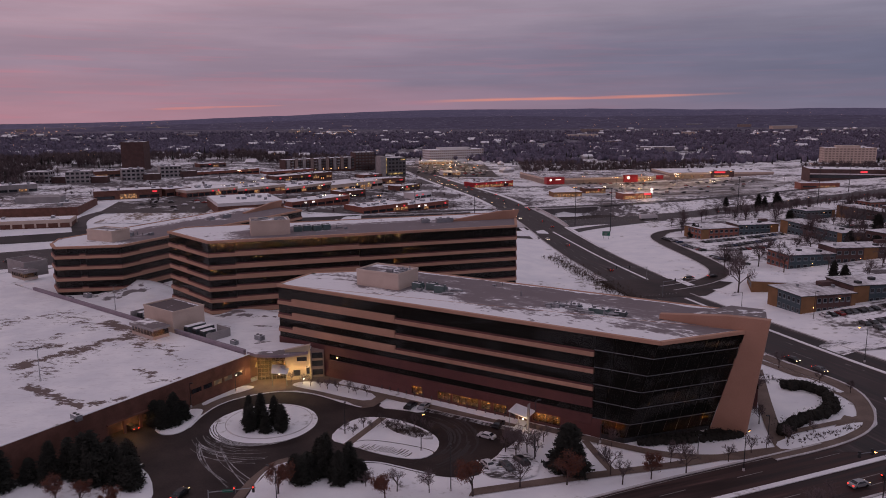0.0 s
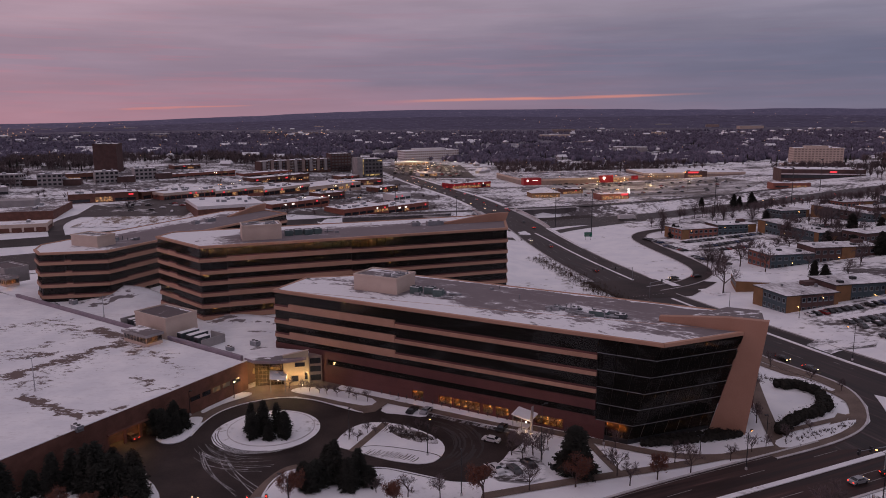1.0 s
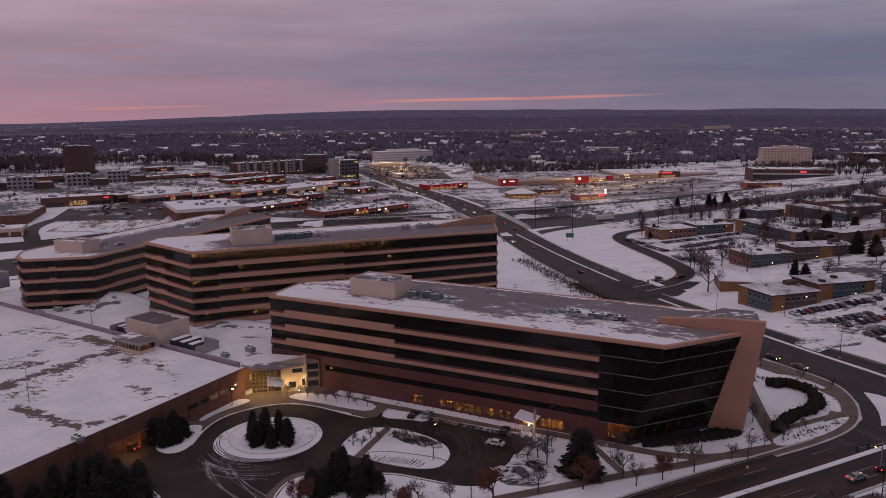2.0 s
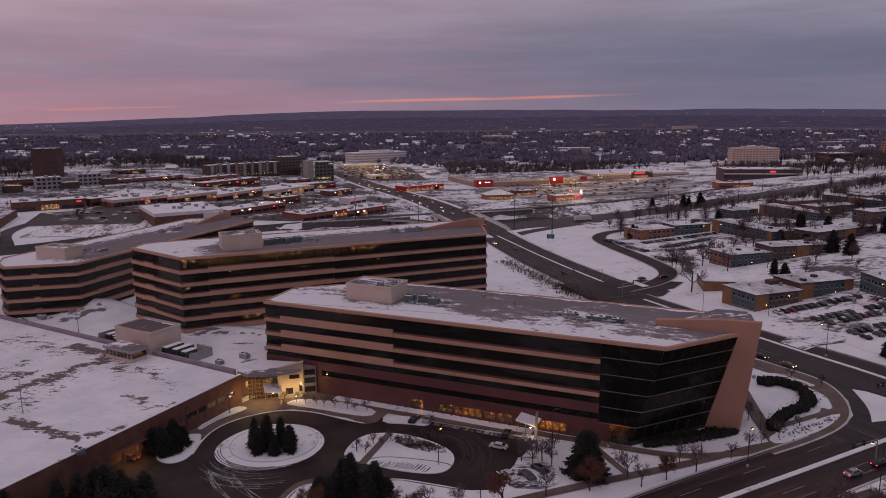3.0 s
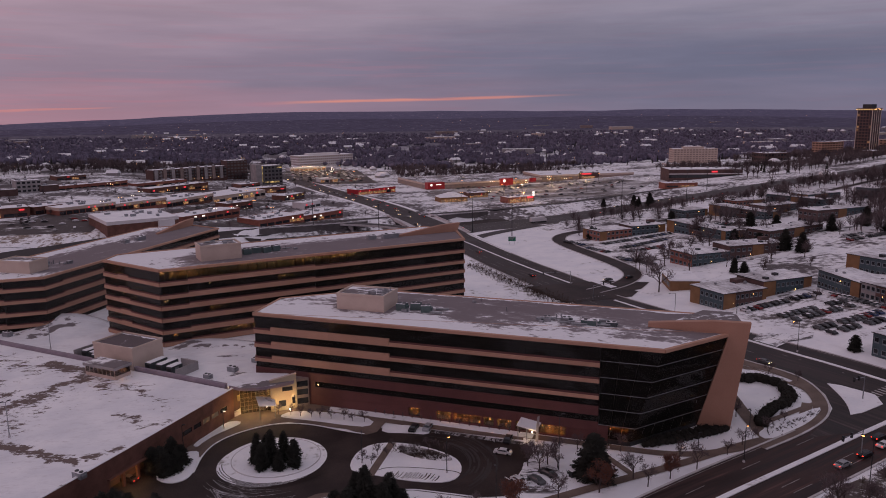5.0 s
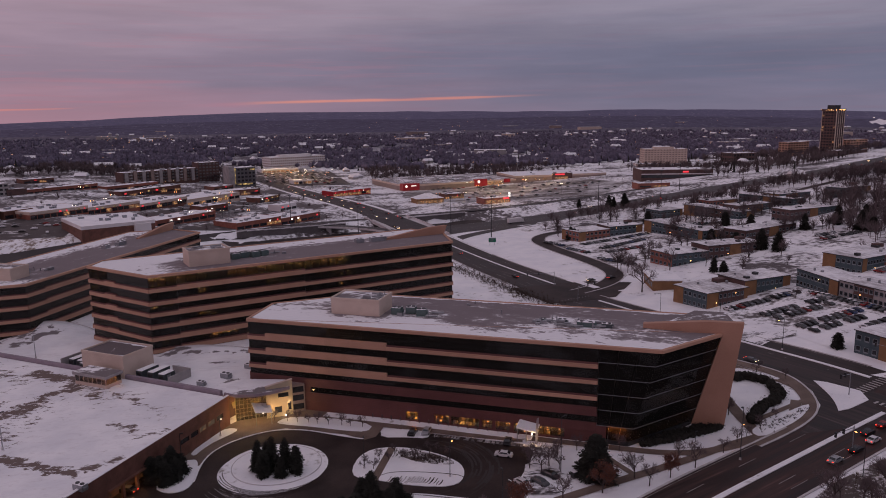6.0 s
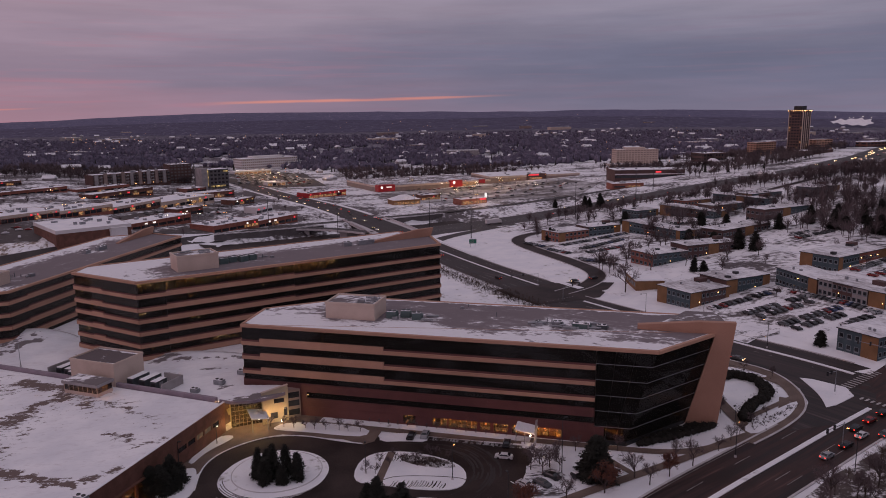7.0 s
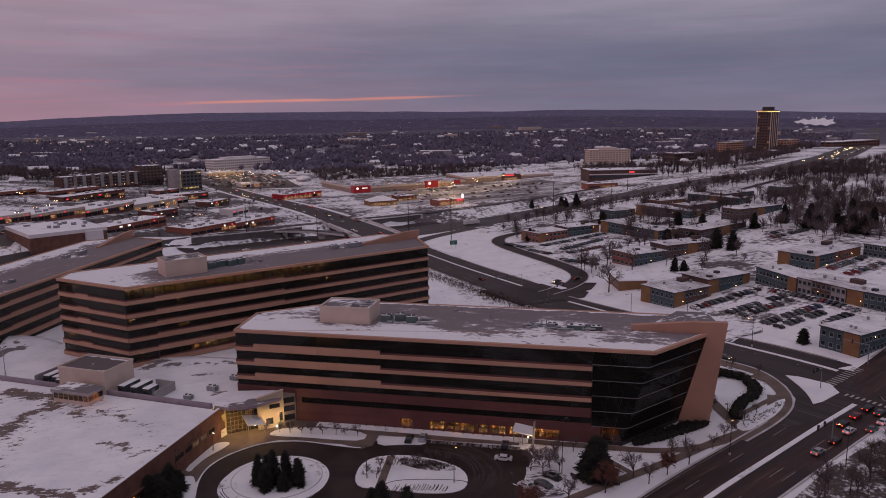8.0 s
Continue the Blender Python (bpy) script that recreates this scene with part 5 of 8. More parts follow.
roof_unit(office, 86, 15, TOP, 4.4, 1.5, 1.2, 0, green_metal)
roof_unit(office, 80, 16.5, TOP, 2.2, 1.4, 1.0, 10, case_metal)
roof_clutter(office, 82, 15.5, TOP, 30, 8, 2.0, 5)
roof_unit(office, 91, 15.5, TOP, 2.6, 1.5, 1.0, 5, case_metal)
roof_unit(office, 75, 17, TOP, 1.6, 1.2, 0.7, 20, case_metal)
roof_clutter(office, 30, 16, TOP + 4.0, 7, 3, 3, 6)
roof_clutter(office, 65, 22, TOP, 5, 20, 8, 8)

# office behind, seven storeys, and the third one further off: same family
def ribbon_office(m, pts, top, levels, faces, lit_rows, seed, label, drifts, skin):
    ob = thing("office_building", m, label, "office building")
    q = random.Random(seed)
    part("roof", MB().prism(inset_poly(pts, 0.4), top - 0.5, top), skin, ob)
    parapet(ob, pts, top - 0.5, top + 0.3, tan_stone)
    if drifts:
        roof_snow_on(ob, top, *drifts, seed)
    bare_floors(ob, pts, levels, 0, top, 5.0)
    for i in faces:
        fm, length = along(pts[i], pts[(i + 1) % len(pts)])
        band(ob, fm, -0.1, length + 0.1, top - 0.4, top + 0.35, 0.3, tan_stone, "parapet_band")
        for r, z in enumerate(levels):
            zt = levels[r + 1] if r + 1 < len(levels) else top - 0.4
            half = length * 0.46
            for u0, u1, h in ((0, min(8, length), 1.45), (min(8, length), half, 1.8), (half, length, 1.4)):
                if u1 - u0 > 0.5:
                    band(ob, fm, u0, u1 - 0.02, z, z + h - 0.36, 0.25, tan_stone)
                    band(ob, fm, u0, u1 - 0.02, z + h - 0.36, z + h, 0.1, red_stone, "red_lip")
                    on = lit_rows.get((i, r), 0.02)
                    glazing(ob, fm, u0 + 0.05, u1 - 0.05, z + h, zt, 3.0, lambda u: (2 if u < length * 0.55 else 1) if q.random() < on * (1.0 if u < length * 0.62 else 0.15) else 0)
    return ob


B_TOP = 30.2
B_OUT = [(0, 0), (103.3, 0), (110, 17), (105, 34), (-8, 34), (-13, 26)]
B_ROT = math.degrees(math.atan2(30, 98.8))
lev_b = [3.5, 7.1, 10.75, 14.4, 18.05, 21.45, 25.35]
office_b = ribbon_office(pose(-73.3, 226, 0, 0, 0, B_ROT), B_OUT, B_TOP, lev_b, (0, 1, 5), {(0, 6): 0.75, (5, 6): 0.5, (0, 5): 0.25, (5, 5): 0.1, (0, 4): 0.18, (5, 4): 0.3, (0, 1): 0.5, (0, 3): 0.05}, 5,
                         "seven-storey office with tan stone bands and lit top-floor windows", ((((0, 0), (103.3, 0), 0.9), ((105, 34), (-8, 34), 2.5), ((-8, 34), (-13, 26), 2), ((-13, 26), (0, 0), 1.6)), ()), roof_tall)
rooftop_box(office_b, 13.5, 26, 7.5, 16, B_TOP, B_TOP + 4.5)
for i in range(4):
    roof_unit(office_b, 29 + i * 3.2, 13 + (i % 2), B_TOP, 2.6, 2.2, 1.8, 5 * i, green_metal)
roof_clutter(office_b, 40, 14, B_TOP, 6, 6, 2, 14)
roof_clutter(office_b, 20, 12, B_TOP + 4.5, 6, 4, 3, 15)
roof_unit(office_b, 82, 17, B_TOP, 6, 2, 1.6, 0)
roof_unit(office_b, 75, 18, B_TOP, 3, 2, 1.4, 0)
v = [(84, 17.2, B_TOP), (110.2, 17.2, B_TOP), (111.5, 17.2, B_TOP + 3.2), (104, 17.2, B_TOP + 3.0), (84, 17.2, B_TOP + 0.4)]
part("fin", MB().add(v + [(x, y + 1.4, z) for x, y, z in v], [(0, 1, 2, 3, 4), (9, 8, 7, 6, 5)] + [((i + 1) % 5, i, 5 + i, 5 + (i + 1) % 5) for i in range(5)]), fin_stone, office_b)

C_TOP = 24.0
C_ROT = math.degrees(math.atan2(93.3, 46.1))
office_c = ribbon_office(pose(-113.4, 255.4, 0, 0, 0, C_ROT), [(0, 0), (104, 0), (110, 17), (100, 33), (0, 33), (-8, 26), (-12.5, 18)], C_TOP, [4.3, 8.15, 12.0, 16.05, 19.9], (0, 1, 6, 5), {(0, 3): 0.05}, 9,
                         "tan-banded office with black ribbon windows, bent round the snowy podium", ((((0, 0), (104, 0), 0.9), ((100, 33), (0, 33), 2.5), ((0, 33), (-8, 26), 2.0), ((-8, 26), (-12.5, 18), 2), ((-12.5, 18), (0, 0), 1.5)), ()), roof_bent)
rooftop_box(office_c, 4, 12, 9, 22, C_TOP, C_TOP + 3.6)
roof_clutter(office_c, 18, 12, C_TOP, 9, 4, 4, 24)
roof_unit(office_c, 70, 16, C_TOP, 5, 2, 1.5, 0)
roof_unit(office_c, 62, 17, C_TOP, 3, 2, 1.3, 0)
v = [(84, 17.2, C_TOP), (110, 17.2, C_TOP), (111.5, 17.2, C_TOP + 3.2), (104, 17.2, C_TOP + 3.0), (84, 17.2, C_TOP + 0.4)]
part("fin", MB().add(v + [(x, y + 1.4, z) for x, y, z in v], [(0, 1, 2, 3, 4), (9, 8, 7, 6, 5)] + [((i + 1) % 5, i, 5 + i, 5 + (i + 1) % 5) for i in range(5)]), fin_stone, office_c)

# ---- low podium and parking deck ----
podium = thing("podium", pose(0, 0, 0), "low link building with a snow-covered roof between the offices", "podium")
pod = [(-162, 272), (-148, 260), (-52.6, 186.8), (-44.5, 197.5), (-38, 214), (-28, 236), (-66, 262), (-90, 276), (-120, 300), (-150, 300)]
part("wall", MB().prism(pod, 0, 6.6), dark_brick, podium)
part("roof", MB().prism(inset_poly(pod, 0.2), 6.6, 6.9), snow_podium, podium)
m, length = along((-148, 260), (-52.6, 186.8))
part("coping", MB().box(0, length, -0.5, 0.35, 6.4, 8.3, m), purple_trim, podium, "grey-purple coping wall")


def curved_roof(p, q_, depth, rise, peak):
    """A roof that swells towards its arched back edge; p to q_ is that edge, depth runs towards the deck."""
    m_, length_ = along(p, q_)
    b_, n_ = MB(), 24
    for j in range(7):
        r_ = j / 6
        for i in range(n_ + 1):
            u_ = i / n_
            k_ = math.sin(math.pi * (u_ ** peak)) ** 0.8
            v_ = m_ @ Vector((length_ * u_, -depth * (1 - r_) * (0.6 + 0.4 * math.sin(math.pi * u_)), 6.88 + rise * k_ * r_ ** 1.4))
            b_.v.append(tuple(v_))
    b_.f = [(j * (n_ + 1) + i, j * (n_ + 1) + i + 1, (j + 1) * (n_ + 1) + i + 1, (j + 1) * (n_ + 1) + i) for j in range(6) for i in range(n_)]
    back_ = [b_.v[6 * (n_ + 1) + i] for i in range(n_ + 1)]
    o_ = len(b_.v)
    b_.v += [(x, y, 6.8) for x, y, z in back_]
    b_.f += [(6 * (n_ + 1) + i, 6 * (n_ + 1) + i + 1, o_ + i + 1, o_ + i) for i in range(n_)]
    roof_ = part("curved_roof", b_, snow_podium, podium, "swelling curved roof under thin snow", True)
    lip_ = MB()
    for a_, c_ in zip(back_, back_[1:]):
        lip_.tube(a_, c_, 0.22, 0.22, 5)
    part("roof_edge", lip_, kerb_mat, roof_, "pale rounded roof edge")


curved_roof((-123, 262.5), (-95.5, 258.5), 17, 3.6, 1.0)
curved_roof((-71, 228.5), (-43.5, 222.5), 8, 1.7, 0.75)
deck = thing("parking_deck", pose(0, 0, 0), "brown brick parking deck with a snow-covered open top", "parking deck")
near_a, near_b = (-50.9, 184.6), (-128, 61)
dk = [near_b, near_a, (-52.9, 186.3), (-148, 259.6), (-200, 300), (-320, 240), (-260, 60)]
dk = dk[::-1] if sum(dk[i - 1][0] * dk[i][1] - dk[i][0] * dk[i - 1][1] for i in range(len(dk))) < 0 else dk
part("roof", MB().prism(inset_poly(dk, 0.3), 6.6, 7.3), snow_deck, deck)
part("core_wall", MB().prism(inset_poly(dk, 2.5), 0, 6.6), dark_brick, deck)
m, length = along(near_b, near_a)
part("parapet", MB().box(0, length, -0.1, 0.35, 5.2, 7.7, m), brick, deck)
part("coping", MB().box(0, length, -0.18, 0.43, 7.7, 7.85, m), snow_lawn, deck, "snow-topped coping")
part("wall", MB().box(0, length - 62, 0, 0.35, 0, 5.2, m), brick, deck)
for u0, u1 in ((length - 62, length - 41), (length - 29, length - 19), (length - 2, length)):
    part("wall", MB().box(u0, u1, 0, 0.35, 0, 5.2, m), brick, deck)
for u in (length - 37, length - 33):
    part("column", MB().box(u - 0.3, u + 0.3, 0.05, 0.6, 0, 3.5, m), brick, deck)
part("lintel", MB().box(length - 41, length - 29, 0.02, 0.35, 3.5, 5.2, m), brick, deck)
part("wall", MB().box(length - 19, length - 2, 0.02, 0.35, 0, 3.0, m), brick, deck)
for i in range(5):
    u = length - 17.8 + i * 3.3
    ob = part("window_pane", pane_mesh(2.7, 1.2, garage_window if i in (2, 3) else dark_pane), None, deck)
    ob.matrix_local = m @ Matrix.Translation((u + 0.6, 0.2, 3.0))
    part("wall_pier", MB().box(u + 1.95, u + 2.55, 0.02, 0.35, 3.0, 4.2, m), brick, deck)
part("wall", MB().box(length - 19, length - 2, 0.02, 0.35, 4.2, 5.2, m), brick, deck)
part("floor_slab", MB().box(length - 41, length - 29, 0.5, 14, -0.05, 0.02, m), asphalt, deck)
for u in (length - 39, length - 35, length - 31):
    part("ceiling_lamp", MB().box(u - 0.6, u + 0.6, 1.0, 1.3, 3.3, 3.4, m), lamp_warm, deck)
lamp = new("garage_lamp", bpy.data.lights.new("garage_lamp", "POINT"))
lamp.data.energy, lamp.data.color, lamp.data.shadow_soft_size = 420, (1.0, 0.5, 0.18), 0.3
lamp.location = m @ Vector((length - 35, 1.4, 3.0))
tagged(lamp, "orange lamp inside the garage entrance", "lamp")
part("entrance_canopy", MB().box(length - 41.5, length - 28.5, -0.7, 0, 3.5, 3.8, m), brick, deck)


# ---- entrance block between deck and office ----
ent = thing("entrance_pavilion", pose(-50.5, 185.2, 0, 0, 0, 8), "glazed entrance pavilion with a curved canopy, lit from inside", "entrance")
arc = [(1.2 + 13.2 * i / 12, -2.6 * math.sin(math.pi * (0.15 + 0.75 * i / 12))) for i in range(13)]
part("canopy", MB().prism([(-1.2, 1.6), *arc, (15.4, 4.5), (6, 9), (0, 7)], 7.2, 7.75), snow_podium, ent, "curved canopy with thin snow")
part("fascia", strip(MB(), [(-1.2, 1.6), *arc, (15.2, 1.4)], -0.12, 0.12, 7.8, lambda x, y: 0.0, 0.75), purple_trim, ent)
for i in range(9):
    part("mullion", MB().box(1.2 + i * 0.95, 1.26 + i * 0.95, 0.94, 1.06, 0, 7.2), taupe, ent)
for z in (0.9, 2.0, 3.1, 4.2, 5.3, 6.4):
    part("transom", MB().box(1.2, 9, 0.95, 1.05, z, z + 0.06), taupe, ent)
part("glass_wall", MB().box(1.2, 9, 0.98, 1.02, 0, 7.2), clear_glass, ent)
part("back_wall", MB().box(0.2, 9.4, 5.2, 5.5, 0, 7.1), cream, ent)
for x in (1.5, 4.6, 7.8):
    part("column", MB().tube((x, 2.0, 0), (x, 2.0, 7.1), 0.28, 0.28, 10), cream, ent)
for x0, x1, y, h in ((2.2, 4.4, 4.2, 1.1), (5.6, 7.4, 3.8, 2.0), (3.0, 6.6, 4.6, 5.2)):
    part("lobby_counter", MB().box(x0, x1, y, y + 0.5, 0 if h < 4 else 3.8, h), dark_metal if h > 4 else beige, ent)
part("floor_slab", MB().box(0.6, 9.4, 1.1, 5.2, 3.5, 3.8), cream, ent)
for x in (2.4, 5.0, 7.6):
    for z in (3.3, 6.9):
        part("ceiling_lamp", MB().box(x - 0.5, x + 0.5, 2.4, 2.8, z, z + 0.1), pavilion_lamp, ent)
SLAB = [(0, 3, 2, 1), (4, 5, 6, 7), (0, 1, 5, 4), (1, 2, 6, 5), (2, 3, 7, 6), (3, 0, 4, 7)]
part("wall", MB().add([(8.6, -0.6, 0), (15.2, -0.6, 0), (15.2, 0, 0), (8.6, 0, 0), (8.6, -0.6, 8.3), (15.2, -0.6, 9.5), (15.2, 0, 9.5), (8.6, 0, 8.3)], SLAB), cream, ent, "tall cream-painted wall with a slanting top")
part("coping", MB().add([(8.5, -0.68, 8.3), (15.3, -0.68, 9.52), (15.3, 0.08, 9.52), (8.5, 0.08, 8.3), (8.5, -0.68, 8.45), (15.3, -0.68, 9.67), (15.3, 0.08, 9.67), (8.5, 0.08, 8.45)], SLAB), beige, ent)
part("wall", MB().box(9.4, 15.2, 0, 5, 0, 7.1), cream, ent)
part("roof_snow", MB().box(9.4, 15.2, 0.1, 5, 7.1, 7.4), snow_podium, ent)
for x0, x1, z0, z1 in ((10.6, 12.4, 1.2, 2.8), (11.6, 14.2, 5.2, 6.3), (14.0, 14.8, 1.6, 3.8)):
    part("window_pane", MB().box(x0, x1, -0.66, -0.6, z0, z1), dark_pane, ent)
part("wall", MB().box(15.2, 18.6, 0.6, 4, 0, 7.4), taupe, ent)
for z in (0.8, 3.2, 5.4):
    part("window_pane", MB().box(15.5, 18.3, 0.53, 0.6, z, z + 1.5), dark_pane, ent)
part("porch_roof", MB().add([(5.2, -4.6, 3.6), (9.4, -4.9, 3.2), (9.6, 0.8, 3.4), (5.0, 0.8, 4.2), (5.2, -4.6, 3.75), (9.4, -4.9, 3.35), (9.6, 0.8, 3.55), (5.0, 0.8, 4.35)], [(0, 3, 2, 1), (4, 5, 6, 7), (0, 1, 5, 4), (1, 2, 6, 5), (2, 3, 7, 6), (3, 0, 4, 7)]), roof_snow, ent)
for x, y in ((5.4, -4.3), (9.1, -4.6)):
    part("porch_post", MB().tube((x, y, 0), (x, y, 3.5), 0.1, 0.1, 8), grey_metal, ent)
for x, y in ((7.2, -3.2), (13.2, -1.2)):
    part("wall_lamp", MB().ball((x, y, 2.9 if x < 9 else 0.5), 0.22), lamp_white, ent)
# four lights added for the forecourt glow; only two wall lamps are built
for x in (0.5, 6.5, 10.0, 14.5):
    lamp = new("entrance_lamp", bpy.data.lights.new("entrance_lamp", "POINT"))
    lamp.data.energy, lamp.data.color, lamp.data.shadow_soft_size = 250, (1.0, 0.62, 0.26), 0.3
    lamp.location = ent.matrix_world @ Vector((x, -2.6, 3.0))
    tagged(lamp, "warm light added over the entrance forecourt", "lamp")
side = thing("side_porch", pose(18.2, 158.2, 0, 0, 0, A_ROT), "small side porch with a tilted snowy roof and pylon", "porch")
part("porch_roof", MB().add([(-2.6, -3.4, 3.3), (2.2, -3.8, 2.7), (2.4, 0.4, 3.0), (-2.4, 0.4, 3.8), (-2.6, -3.4, 3.5), (2.2, -3.8, 2.9), (2.4, 0.4, 3.2), (-2.4, 0.4, 4.0)], [(0, 3, 2, 1), (4, 5, 6, 7), (0, 1, 5, 4), (1, 2, 6, 5), (2, 3, 7, 6), (3, 0, 4, 7)]), roof_snow, side)
part("pylon", MB().add([(1.9, -3.6, 0), (2.5, -3.6, 0), (2.5, -3.2, 0), (1.9, -3.2, 0), (2.3, -3.9, 6.2), (2.8, -3.9, 6.6), (2.8, -3.5, 6.6), (2.3, -3.5, 6.2)], [(0, 3, 2, 1), (4, 5, 6, 7), (0, 1, 5, 4), (1, 2, 6, 5), (2, 3, 7, 6), (3, 0, 4, 7)]), grey_wall, side)
for x in (-2.3, -0.2):
    part("porch_post", MB().tube((x, -3.2, 0), (x, -3.2, 3.2), 0.09, 0.09, 8), grey_metal, side)
part("wall_lamp", MB().ball((1.2, -3.9, 2.5), 0.17), lamp_white, side)
lamp = new("porch_lamp", bpy.data.lights.new("porch_lamp", "POINT"))
lamp.data.energy, lamp.data.color, lamp.data.shadow_soft_size = 80, (1.0, 0.6, 0.26), 0.25
lamp.location = side.matrix_world @ Vector((1.2, -4.3, 2.6))
tagged(lamp, "warm lamp at the side porch", "lamp")

# plant on the podium roof and the stair block on the deck
plant = thing("rooftop_plant_block", pose(-81, 214, 6.9, 0, 0, -37.5), "beige plant block with flanking cooling units on the podium roof", "plant room")
rooftop_box(plant, -7.5, 7.5, -5, 5.5, 0, 6.2)
for x, y, sx in ((-14.6, 0.2, 6.5), (-11.4, 0.0, 6.5), (-8.8, -3.0, 2.6), (10.6, 0.0, 6.8), (14.4, 0.2, 6.8), (18.2, -1.0, 4.4)):
    case = part("air_unit", MB().box(x - 1.0, x + 1.0, y - sx * 0.45, y + sx * 0.45, 0.15, 2.3), case_metal, plant)
    part("louvre", MB().box(x - 0.7, x + 0.7, y - sx * 0.45 - 0.06, y - sx * 0.45, 0.5, 1.9), dark_metal, case)
    part("side_door", MB().box(x + 1.0, x + 1.05, y - 0.8, y + 0.5, 0.4, 1.9), grey_metal, case)
    part("snow_cap", MB().box(x - 0.95, x + 0.95, y - sx * 0.43, y + sx * 0.43, 2.3, 2.42), drift_snow, case)
part("screen_wall", MB().box(-17.2, -16.9, -4, 4.5, 0, 2.6), grey_wall, plant)
part("screen_wall", MB().box(-17.2, -8, 4.5, 4.8, 0, 2.6), grey_wall, plant)
part("screen_wall", MB().box(16, 22, 3.6, 3.9, 0, 2.4), grey_wall, plant)
part("screen_wall", MB().box(21.7, 22, -4, 3.6, 0, 2.4), grey_wall, plant)
stair = thing("stair_block", pose(-84.5, 203.6, 7.3, 0, 0, -37.5), "low glazed stair block lit on the deck", "stair block")
part("wall", MB().box(-5.5, 5.5, -2.0, 3.0, 0, 0.9), beige, stair)
part("glass_wall", MB().box(-5.4, 5.4, -1.95, 2.9, 0.9, 2.6), clear_glass, stair, "lit window strip")
part("inner_wall", MB().box(-5.2, 5.2, 1.6, 1.9, 0.0, 2.6), lobby_mat, stair)
for x in (-4.2, -1.4, 1.4, 4.6):
    part("ceiling_lamp", MB().box(x - 0.25, x + 0.25, -0.5, -0.1, 2.45, 2.55), lamp_warm if x < 4 else lobby_lamp, stair)
for i in range(8):
    part("mullion", MB().box(-5.46 + i * 1.55, -5.36 + i * 1.55, -2.02, -1.9, 0.9, 2.6), beige, stair)
part("roof", MB().box(-5.9, 5.9, -2.4, 3.3, 2.6, 3.3), grey_wall, stair)
part("roof_snow", MB().box(-5.7, 5.7, -2.2, 3.1, 3.3, 3.36), roof_mixed, stair)
copy_thing(stair, pose(-163, 280, 7.3, 0, 0, -37.5))
blk = thing("rooftop_plant_block", pose(-166, 289, 6.9, 0, 0, -37.5), "beige plant block beside the deck", "plant room")
rooftop_box(blk, -9, 6, -4, 5, 0, 5.5, grey_wall)
for x, y, s in ((-76.3, 144.2, 1.0), (-58, 196, 0.9), (-52, 200, 1.1), (-128, 246, 1.0), (-124, 250, 1.2), (-46, 206, 1.0)):
    u = thing("roof_vent", pose(x, y, 7.3 if y < 190 else 6.9, 0, 0, -37), "small grey vent housing standing in the roof snow", "roof vent", "roof vents")
    roof_unit(u, 0, 0, 0, 2.4 * s, 1.4 * s, 1.2 * s)


# ---- lamps, signals and other street things ----
def street_lamp(name, x, y, h, head, label, arm=1.6, turn=0.0, ground_z=None, both=False):
    z = land(x, y) if ground_z is None else ground_z
    ob = thing(name, pose(x, y, z, 0, 0, turn), label, "street lamp", name + "s of the site")
    part("base", MB().tube((0, 0, 0), (0, 0, 0.6), 0.28, 0.22, 8), kerb_mat, ob)
    part("pole", MB().tube((0, 0, 0.5), (0, 0, h), 0.11, 0.06, 6), grey_metal if name == "deck_lamp" else dark_metal, ob)
    for s in ((1, -1) if both else (1,)):
        part("arm", MB().tube((0, 0, h - 0.1), (s * arm, 0, h + 0.15), 0.05, 0.04, 5), dark_metal, ob)
        hd = part("lamp_head", MB().box(s * arm - 0.35, s * arm + 0.35, -0.17, 0.17, h + 0.08, h + 0.24), dark_metal, ob)
        if head:
            part("lens", MB().ball((s * arm, 0, h + 0.02), 0.22, 1.2, 0.8, 0.6), head, hd)
    return ob


for x, y, h, head, turn, arm in ((18, 139, 13, None, 0, 0.8), (58.4, 134.5, 8, lamp_orange, 40, 1.2), (1, 127.2, 9, None, 90, 0.6), (-5, 144, 8, lamp_orange, 30, 0.6), (-22, 152.5, 7, None, 80, 0.6),
                                 (113, 190, 10, lamp_orange, 200, 3), (77, 120, 10, lamp_orange, 120, 2), (-30, 121, 8, None, 150, 1.8), (-61, 168, 6, None, 0, 0.4), (-53, 178, 4.5, lamp_white, 0, 0.3), (69.5, 149, 5, None, 200, 0.5),
                                 (120, 232, 9, None, 20, 1), (98, 236, 10, None, 200, 3), (52, 142, 4, None, 10, 0.3), (33, 147.3, 4, None, 10, 0.3)):
    street_lamp("street_lamp", x, y, h, head, "slender dark street lamp, lit" if head else "slender dark street lamp, unlit", arm, turn)
for x, y in ((-96, 167), (-106, 231), (-122, 150), (-150, 215)):
    street_lamp("deck_lamp", x, y, 8, None, "slim grey lamp mast on the snowy deck", 0.7, 35, 7.3, True)
for x, y, h in ((102.7, 449.6, 26), (92, 511, 26), (196, 489, 26), (20, 470, 26), (-20, 520, 24), (270, 530, 26), (330, 600, 26)):
    z = land(x, y)
    mast = thing("highway_mast", pose(x, y, z), "tall slender highway lighting mast standing in snow", "light mast", "highway light masts")
    part("pole", MB().tube((0, 0, 0), (0, 0, h), 0.3, 0.14, 8), dark_metal, mast)
    part("lamp_ring", MB().tube((0, 0, h), (0, 0, h + 0.6), 1.1, 0.8, 8), dark_metal, mast)


